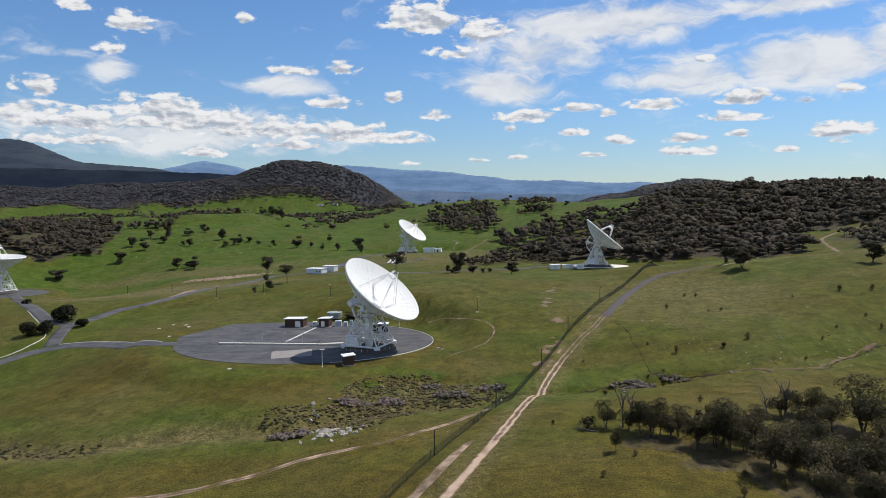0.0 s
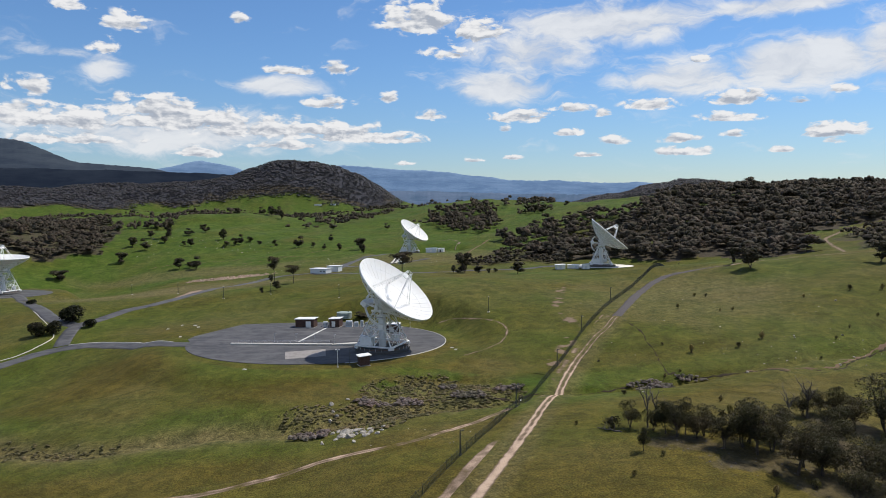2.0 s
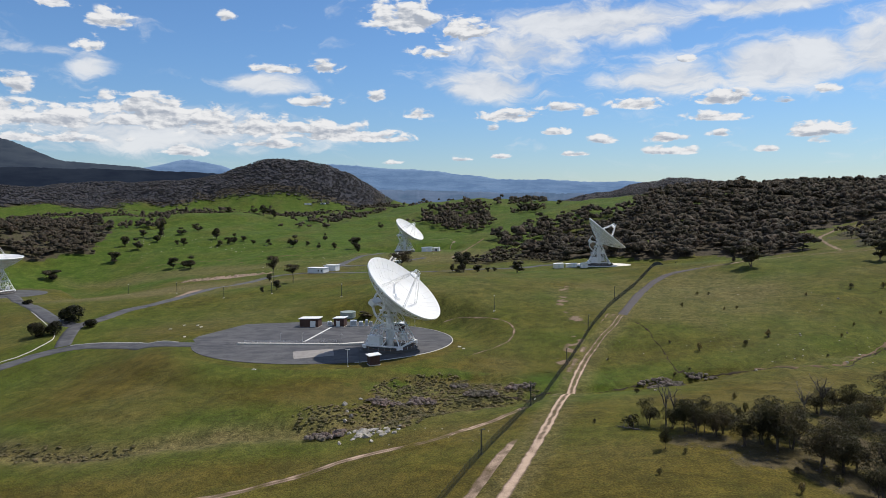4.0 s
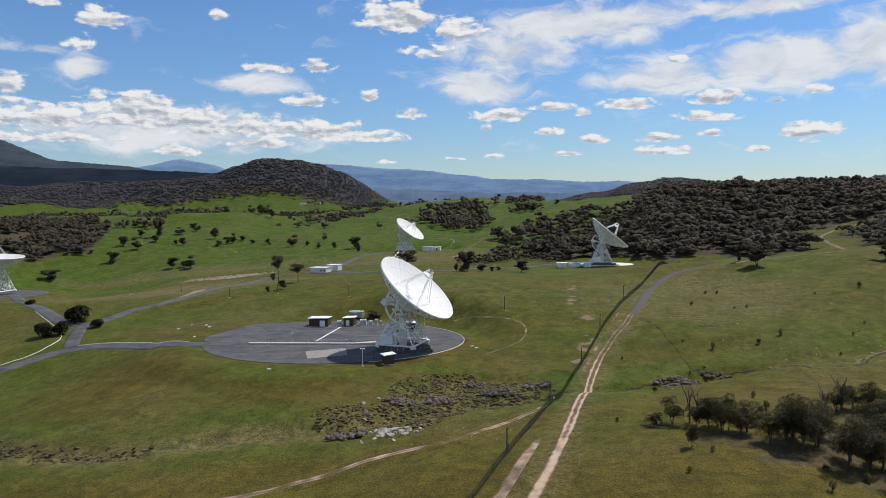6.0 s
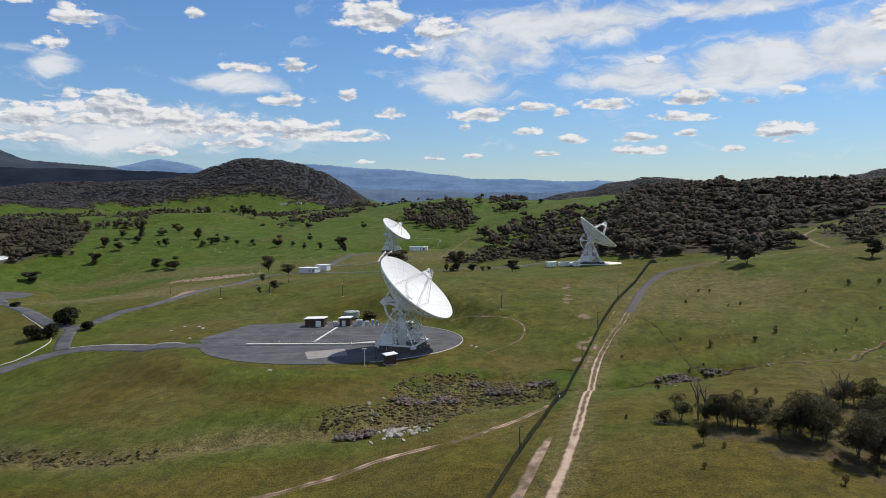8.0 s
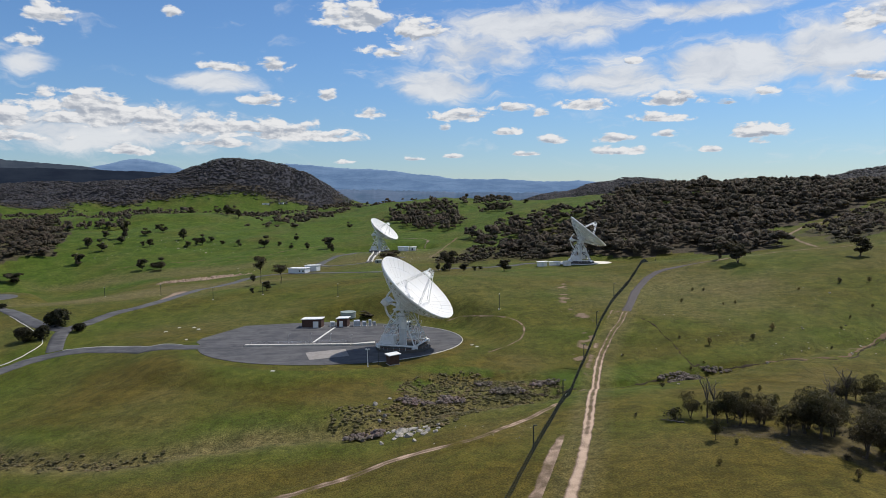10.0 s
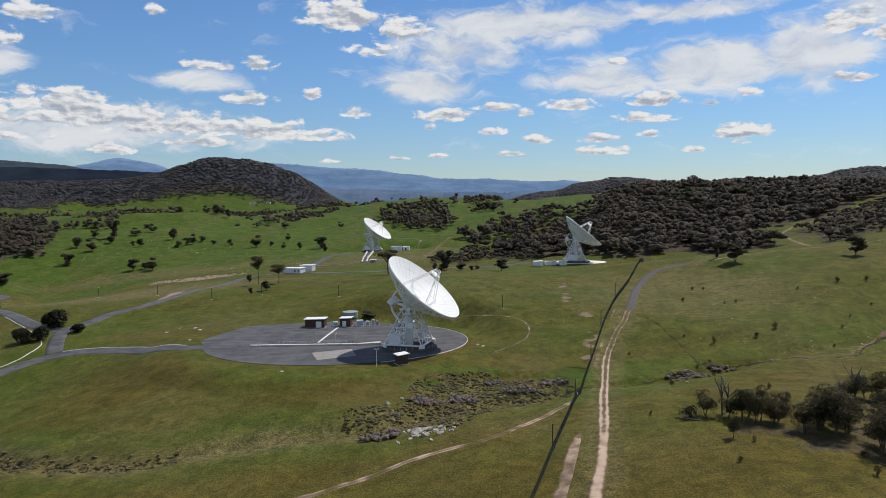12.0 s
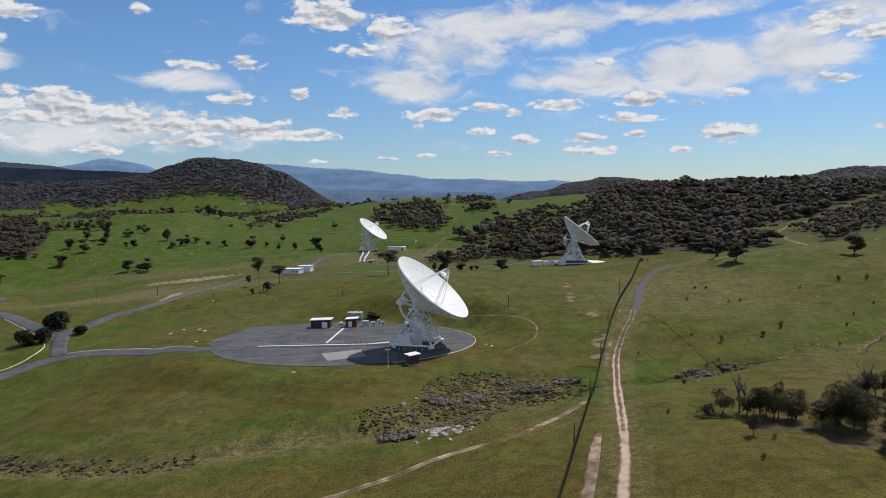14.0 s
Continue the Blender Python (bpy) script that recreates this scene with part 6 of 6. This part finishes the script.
RUBBLE = plain("pinkish_clay_rubble", (0.34, 0.25, 0.19), 0.95, 0, 0.25, 0.6, 0.1, 0.5)
rubble("spoil_rubble", [(-205, 574, 34, 15, 220, 2.3), (-178, 580, 14, 9, 60, 1.9)], "heaps of pinkish rubble and clay beside the road", 31, RUBBLE)
rubble("loose_stones", [(-340, 800, 60, 60, 60, 1.3), (-240, 790, 50, 40, 40, 1.3), (-150, 640, 40, 50, 50, 1.0), (-30, 640, 40, 40, 50, 0.9), (90, 300, 60, 60, 50, 0.45), (120, 245, 40, 18, 60, 0.5), (-20, 178, 20, 9, 20, 0.4)], "scattered pale stones lying in the pasture", 33)


def fallen_branch(x, y, rz):
    """A bleached fallen limb with forked twigs lying in the grass."""
    r = np.random.RandomState(77)
    z = float(land_height(np.array([x]), np.array([y]))[0])
    t = thing("fallen_branch", (x, y, z + 0.15), "bleached fallen branch lying beside a shrub", "branch", "", rz)
    verts, faces = [], []
    pts = wander(r, (-3.2, 0, 0.1), (2.8, 0.3, 0.7), 7, 0.25)
    limb(verts, faces, pts, [0.22, 0.2, 0.18, 0.16, 0.13, 0.1, 0.08, 0.04])
    part("limb", mesh_from("limb", verts, faces, DEAD, False), None, t)
    for j in (1, 2, 3, 4, 5):
        tv, tf = [], []
        q = pts[j] + Vector((r.uniform(-0.4, 1.2), r.uniform(-1.3, 1.3), r.uniform(0.7, 1.7)))
        limb(tv, tf, wander(r, pts[j], q, 3, 0.15), [0.1, 0.075, 0.05, 0.02], 5)
        part("twig", mesh_from("twig", tv, tf, DEAD, False), None, t)


fallen_branch(28.0, 168.2, 160)
rubble("grove_litter", [(46, 159, 11, 6, 70, 0.35), (58, 151, 14, 9, 110, 0.4), (70, 143, 13, 9, 90, 0.4), (82, 160, 16, 13, 120, 0.45)], "pale fallen bark and broken sticks under the grove", 37, DEAD)


# ---- buildings on the pad and in the valley ----
def ground_at(x, y):
    return float(land_height(np.array([x]), np.array([y]))[0])


def hut(x, y, rz, w, d, h, label, doors, z=None, wall=BRICK, roof=TIN, slope=0.12, windows=()):
    """A small flat-roofed building with an overhanging roof; its front looks along local -y."""
    z = ground_at(x, y) + 0.1 if z is None else z
    t = thing("service_hut", (x, y, z), label, "building", "service buildings", rz)
    part("plinth", boxes((-w / 2 - 0.15, w / 2 + 0.15, -d / 2 - 0.15, d / 2 + 0.15, -0.4, 0.12)), CONCRETE, t)
    bm = boxes((-w / 2, w / 2, -d / 2, d / 2, 0.12, h))
    part("wall", bm, wall, t)
    bm = boxes((-w / 2 - 0.5, w / 2 + 0.5, -d / 2 - 0.6, d / 2 + 0.5, h, h + 0.26), bevel=0.03)
    for v in bm.verts:
        v.co.z += slope * (v.co.x / w + 0.5) * 2
    part("roof", bm, roof, t)
    for x0, x1, top, mat in doors:
        door = part("door", boxes((x0, x1, -d / 2 - 0.07, -d / 2 + 0.02, 0.14, top), bevel=0.015), mat, t, "white double door")
        part("handle", boxes((x1 - 0.25, x1 - 0.18, -d / 2 - 0.14, -d / 2 - 0.06, 1.0, 1.2)), GALV, door)
    for x0, x1, z0, z1 in windows:
        win = part("window", boxes((x0, x1, -d / 2 - 0.05, -d / 2 + 0.02, z0, z1)), GALV, t)
        part("pane", boxes((x0 + 0.08, x1 - 0.08, -d / 2 - 0.07, -d / 2 - 0.04, z0 + 0.08, z1 - 0.08)), DARK, win)
    return t


hut(-80.3, 320.0, -8, 8.8, 5.0, 3.7, "dark brick service hut with white flat roof", [(0.6, 3.1, 2.9, TIN)])
hut(-66.6, 320.4, -10, 4.8, 4.4, 3.7, "small dark brick hut with white flat roof", [(-1.3, 0.4, 2.7, TIN)])
hut(-39.2, 307.5, 4, 6.4, 4.0, 3.2, "small brick hut with white roof behind the antenna", [(-1.0, 0.6, 2.4, TIN)])
hut(-61.5, 597.0, 0, 5.0, 2.6, 2.2, "low grey-green cabin beside the valley road", [(-1.0, 0.2, 1.8, DARK)], wall=TANK_GREEN, roof=TIN)
hut(-42.6, 243.8, 24, 3.6, 3.2, 3.3, "brown brick hut with white roof at the pad's edge", [], windows=())
shed = hut(-121.0, 549.5, -22, 14.5, 8.0, 3.8, "long pale metal shed beside the valley road", [(-6.2, -3.6, 3.0, SHED_WALL)], wall=SHED_WALL, roof=TIN, windows=((2.0, 3.4, 1.4, 2.6), (5.0, 6.4, 1.4, 2.6)))
hut(-112.0, 560.0, -18, 10.0, 7.0, 4.4, "pale grey metal shed with a sloping roof", [(2.0, 4.6, 3.4, SHED_WALL)], wall=SHED_WALL, roof=TIN)
hut(-40.5, 696.0, -6, 10.0, 7.0, 3.8, "low grey-blue roofed building beside the far antenna", [(-1, 1, 2.6, TIN)], wall=SHED_WALL, roof=ROOF_BLUE)
hut(-31.0, 697.0, -6, 6.0, 6.0, 3.2, "small white building beside the far antenna", [(-1, 0.4, 2.4, DARK)], wall=TIN, roof=TIN)
hut(62.0, 509.0, 4, 6.5, 4.5, 3.0, "white equipment cabin beside the antenna apron", [(-1, 0.5, 2.3, SHED_WALL)], wall=TIN)
hut(71.5, 511.0, 4, 7.5, 3.6, 2.4, "low white equipment cabin beside the antenna apron", [(1, 2.4, 2.0, SHED_WALL)], wall=TIN)
hut(80.0, 507.0, 4, 4.6, 4.0, 3.0, "white cube-shaped cabin beside the antenna apron", [(-1, 0.5, 2.3, SHED_WALL)], wall=TIN)
hut(-466.0, 2178.0, 10, 22.0, 9.0, 5.0, "white farmhouse far off in the valley", [(-1, 1, 3.0, DARK)], wall=TIN, roof=TIN)
hut(-420.0, 2185.0, -6, 14.0, 8.0, 4.0, "far pale farm shed in the valley", [(-2, 2, 3.0, DARK)], wall=SHED_WALL, roof=TIN)


def cabinet_unit(x, y, w, d, h, rz, label, mat=SHED_WALL):
    t = thing("cooling_unit", (x, y, 0.14), label, "machine", "plant beside the huts", rz)
    part("body", boxes((-w / 2, w / 2, -d / 2, d / 2, 0.12, h), bevel=0.04), mat, t)
    part("base", boxes((-w / 2 - 0.25, w / 2 + 0.25, -d / 2 - 0.25, d / 2 + 0.25, -0.1, 0.12)), CONCRETE, t)
    n = max(2, int(w / 0.55))
    for k in range(n):
        x0 = -w / 2 + 0.12 + k * (w - 0.24) / n
        part("louvre", boxes((x0 + 0.05, x0 + (w - 0.24) / n - 0.05, -d / 2 - 0.04, -d / 2 + 0.01, 0.5, h - 0.4)), DECK, t)
    v, f = turned([(min(w, d) * 0.32, h), (min(w, d) * 0.34, h + 0.10), (min(w, d) * 0.3, h + 0.12)], 20)
    part("fan_cowl", mesh_from("fan_cowl", v, f, GALV), None, t)


cabinet_unit(-71.6, 320.6, 2.0, 2.0, 2.1, 5, "white boxed plant unit between two huts", TIN)
cabinet_unit(-60.4, 319.6, 2.9, 2.2, 2.7, 5, "pale grey cooling unit on a concrete base")
cabinet_unit(-57.0, 319.4, 1.7, 1.7, 2.2, 5, "small grey cooling unit on a concrete base")
cabinet_unit(-54.4, 319.6, 1.3, 1.3, 2.9, 5, "tall grey cabinet on a concrete base")
cabinet_unit(-52.6, 321.0, 1.5, 1.2, 1.8, 5, "low dark cabinet on a concrete base", DECK)


def tank(x, y, r, h):
    z = ground_at(x, y)
    t = thing("water_tank", (x, y, z - 0.2), "round grey-green steel water tank behind the pad", "tank")
    v, f = turned([(r, 0), (r, h), (r + 0.08, h + 0.02), (r + 0.08, h + 0.14), (r - 0.1, h + 0.16), (0.3, h + 0.55)], 48)
    part("shell", mesh_from("shell", v, f, TANK_GREEN), None, t)
    for k in range(3):
        v, f = turned([(r + 0.05, 0.5 + k * 0.75), (r + 0.05, 0.58 + k * 0.75)], 48)
        part("hoop", mesh_from("hoop", v, f[:-2], GALV), None, t)
    v, f = turned([(0.45, 0), (0.45, 0.35), (0.1, 0.42)], 16)
    part("hatch", mesh_from("hatch", v, f, TANK_GREEN), None, t, "", pose(r * 0.55, 0, h + 0.3))


tank(-65.8, 338.5, 3.7, 2.7)


# ---- pad furniture ----
def slab(name, corners, mat, label, category, z0, z1):
    n = len(corners)
    v = [(x, y, z0) for x, y in corners] + [(x, y, z1) for x, y in corners]
    f = [tuple(range(n - 1, -1, -1)), tuple(range(n, 2 * n))] + [(i, (i + 1) % n, (i + 1) % n + n, i + n) for i in range(n)]
    return tagged(new(name, mesh_from(name, v, f, mat)), label, category, kind="structure")


slab("concrete_slab", [(-76.1, 265), (-72.9, 252.5), (-59, 258), (-61.5, 270.2)], SLAB, "stained grey concrete slab let into the asphalt", "pavement", 0.0, 0.165)
slab("pad_wing", [(-119, 281), (-124, 290), (-124, 297), (-112, 326), (-84, 331.5), (-58, 331.5), (-60, 300), (-90, 276)], ASPHALT, "dark asphalt wing of the antenna pad", "pavement", -0.4, 0.152)
slab("painted_line", [(-70.6, 318), (-76.2, 284), (-75.2, 284), (-69.6, 318)], LINE, "pale strip across the asphalt", "marking", 0.0, 0.16)
duct = thing("cable_duct", (-81, 278.2, 0.14), "long white concrete cable duct across the pad", "duct")
for k in range(14):
    part("duct_cover", boxes((k * 3.0 - 21.0, k * 3.0 - 18.04, -0.75, 0.75, 0.0, 0.62), bevel=0.05), CONCRETE, duct, "", pose(0, 0.03 * k, 0, 0, 0, -3.4))
part("ramp", mesh_from("ramp", [(0, -0.8, 0), (9.5, -1.4, 0), (9.5, 1.4, 0), (0, 0.8, 0), (0, -0.8, 0.6), (9.5, -1.4, 1.0), (9.5, 1.4, 1.0), (0, 0.8, 0.6)], [(3, 2, 1, 0), (4, 5, 6, 7), (0, 1, 5, 4), (1, 2, 6, 5), (2, 3, 7, 6), (3, 0, 4, 7)], CONCRETE), None, duct, "sloping concrete ramp", pose(21.2, -1.2, 0, 0, 0, 4))
rail = thing("guard_rail", (-81, 282.4, 0.14), "thin grey guard rail beside the cable duct", "rail")
for k in range(8):
    bar("rail_post", (k * 5.4 - 19, 0, 0), (k * 5.4 - 19, 0, 0.95), 0.12, GALV, rail)
bar("top_rail", (-19, 0, 0.95), (18.8, 0, 0.95), 0.1, GALV, rail)
bar("mid_rail", (-19, 0, 0.5), (18.8, 0, 0.5), 0.08, GALV, rail)


def lamp_post(x, y, h, mat, label, arms=1, z=None, w=0.16, head=0.55):
    z = ground_at(x, y) if z is None else z
    t = thing("lamp_post", (x, y, z), label, "lamp", "lamp posts")
    v, f = turned([(w * 1.5, -0.3), (w * 1.5, 0.25), (w * 0.7, 0.3), (w * 0.5, h), (w * 0.4, h + 0.05)], 10)
    part("pole", mesh_from("pole", v, f, mat), None, t)
    for k in range(arms):
        s = 1 if k == 0 else -1
        bar("arm", (0, 0, h - 0.1), (0.4 * s, 0, h), 0.1, mat, t)
        hd = part("lamp_head", boxes((-0.1, head, -0.17, 0.17, -0.09, 0.1), bevel=0.04), mat, t, "", pose(0.3 * s, 0, h + 0.02, 0, 0, 0 if s > 0 else 180))
        part("lens", boxes((0.0, head - 0.08, -0.12, 0.12, -0.12, -0.085)), TIN, hd)


lamp_post(-51.2, 240.4, 6.2, TIN, "white double-headed lamp post on the pad's edge", 2, 0.0)
lamp_post(-47.6, 243.4, 5.6, POST, "dark slim lamp post on the pad's edge", 1, 0.0, 0.12)
for x, y in ((-85.5, 284.5), (-76.6, 284.5), (-68.6, 283.5), (-60.1, 281.0)):
    lamp_post(x, y, 3.6, GALV, "short grey lamp post beside the cable duct", 1, 0.1, 0.1, 0.3)
lamp_post(-32.2, 320.0, 5.0, TIN, "slim white lamp post behind the pad", 1, None, 0.12)
for x, y, h in ((-7.9, 161.1, 6.0), (8.0, 200.4, 6.6), (25.6, 245.1, 6.0), (39.6, 279.2, 6.0), (60.8, 326.5, 6.0)):
    lamp_post(x, y, h, POST, "dark slim lamp post beside the fence", 1, None, 0.26, 0.55)
for x, y in ((-146.3, 398.5), (-73.3, 366.1), (3.7, 308.8), (-118.5, 397.8), (-245.3, 491.9), (-185.6, 429.1)):
    z = ground_at(x, y)
    t = thing("marker_pole", (x, y, z), "thin dark pole standing in the pasture", "pole", "pasture poles")
    v, f = turned([(0.16, -0.3), (0.15, 3.0), (0.11, 6.6), (0.05, 6.7)], 8)
    part("pole", mesh_from("pole", v, f, POST), None, t)
    part("cap", boxes((-0.16, 0.16, -0.16, 0.16, 6.6, 6.95), bevel=0.03), GALV, t)
    part("base", boxes((-0.5, 0.5, -0.5, 0.5, -0.3, 0.15), bevel=0.03), CONCRETE, t)


# ---- security fence ----
def fence_panel():
    """One bay of dark mesh, 3 m long: close wires between rails, along local x."""
    v, f = [], []

    def slat(x0, x1, y0, y1, z0, z1):
        b = len(v)
        v.extend([(x0, y0, z0), (x1, y0, z0), (x1, y1, z0), (x0, y1, z0), (x0, y0, z1), (x1, y0, z1), (x1, y1, z1), (x0, y1, z1)])
        f.extend([(b, b + 3, b + 2, b + 1), (b + 4, b + 5, b + 6, b + 7), (b, b + 1, b + 5, b + 4), (b + 1, b + 2, b + 6, b + 5), (b + 2, b + 3, b + 7, b + 6), (b + 3, b, b + 4, b + 7)])

    for k in range(24):
        slat(k * 0.125 + 0.048, k * 0.125 + 0.061, -0.008, 0.008, 0.04, 2.1)
    for z in (0.1, 1.1, 2.06):
        slat(0.0, 3.0, -0.016, 0.016, z - 0.02, z + 0.02)
    return mesh_from("mesh_panel", v, f, POST)


PANEL = fence_panel()
FPOST_V, FPOST_F = turned([(0.05, -0.4), (0.05, 2.4), (0.03, 2.45)], 8)
FPOST = mesh_from("post", FPOST_V, FPOST_F, POST)
fence = thing("security_fence", (0, 0, 0), "long dark mesh security fence across the pasture", "fence")
line, _ = line_points(FENCE, 0.5)
gap = np.concatenate([[0], np.cumsum(np.hypot(*np.diff(line, axis=0).T))])
stops = np.arange(0, gap[-1], 3.0)
fx, fy = np.interp(stops, gap, line[:, 0]), np.interp(stops, gap, line[:, 1])
fz = land_height(fx, fy)
for k in range(len(stops)):
    part("post", FPOST, None, fence, "", pose(fx[k], fy[k], fz[k]))
    if k + 1 < len(stops):
        p, q = Vector((fx[k], fy[k], fz[k])), Vector((fx[k + 1], fy[k + 1], fz[k + 1]))
        d = q - p
        turn = Matrix.Rotation(math.atan2(d.y, d.x), 4, "Z") @ Matrix.Rotation(-math.atan2(d.z, math.hypot(d.x, d.y)), 4, "Y")
        part("mesh_panel", PANEL, None, fence, "", Matrix.Translation(p) @ turn @ Matrix.Diagonal((d.length / 3.0, 1, 1, 1)))
part("sign", boxes((-0.35, 0.35, -0.02, 0.02, 0.0, 0.5)), TIN, fence, "small white sign", pose(9.6, 203.6, -1.2, 0, 0, 66))


# ---- kerbs and small concrete work ----
def kerb(name, line, half, label, lift=0.22):
    return strip(name, line, half, CONCRETE, label, "kerb", lift, 3, 1.5, 0.4)


kerb("kerb", [(-222, 287), (-211.1, 297.3), (-205.5, 304.1), (-203, 313), (-203.2, 324), (-208.6, 334.4), (-214.1, 341.4), (-232, 363), (-252, 388)], 0.18, "pale concrete kerb along the road's edge")
edge, outward = line_points(WEST_ROAD[3:9], 4.0)
kerb("kerb", [tuple(p - q * 4.25) for p, q in zip(edge, outward)], 0.22, "pale concrete kerb along the access road")
a = np.radians(np.arange(-70, 60, 4.0))
kerb("kerb", [(-68 + 53.2 * math.cos(k), 286 + 41.7 * math.sin(k)) for k in a], 0.12, "pale concrete kerb round the asphalt pad", 0.2)
strip("ramp_path", [(-69.5, 606), (-69, 640), (-67.6, 675), (-67, 706)], 1.5, OLD_CONCRETE, "dark concrete ramp up to the far antenna", "path", 0.3)
for side in (-1, 1):
    strip("ramp_wall", [(-69.5 + 1.9 * side, 604), (-69 + 2.1 * side, 640), (-67.6 + 2.6 * side, 675), (-67 + 3.2 * side, 708)], 0.6, CONCRETE, "white concrete wall beside the ramp", "wall", 1.1, 3, 2.0, 1.4)
for i, (x, y, s) in enumerate(((-150.5, 332.1, 1.6), (-146.4, 338.9, 1.4), (-137.9, 333.9, 1.8), (-134.1, 327.9, 2.0), (-83.2, 237.6, 1.4), (-12.0, 273, 1.3), (-10.4, 269, 1.3), (-130, 296.5, 1.6), (-121.5, 293.8, 1.4))):
    z = ground_at(x, y)
    ob = new("pit_cover", mesh_from("pit_cover", *[l for l in ([(-.5, -.35, -.2), (.5, -.35, -.2), (.5, .35, -.2), (-.5, .35, -.2), (-.48, -.33, .14), (.48, -.33, .14), (.48, .33, .14), (-.48, .33, .14)], [(3, 2, 1, 0), (4, 5, 6, 7), (0, 1, 5, 4), (1, 2, 6, 5), (2, 3, 7, 6), (3, 0, 4, 7)])], CONCRETE))
    ob.matrix_basis = Matrix.LocRotScale((x, y, z), Euler((0, 0, i * 0.7)), (s, s, 1))
    tagged(ob, "pale concrete pit cover in the grass", "pit cover", "pit covers")
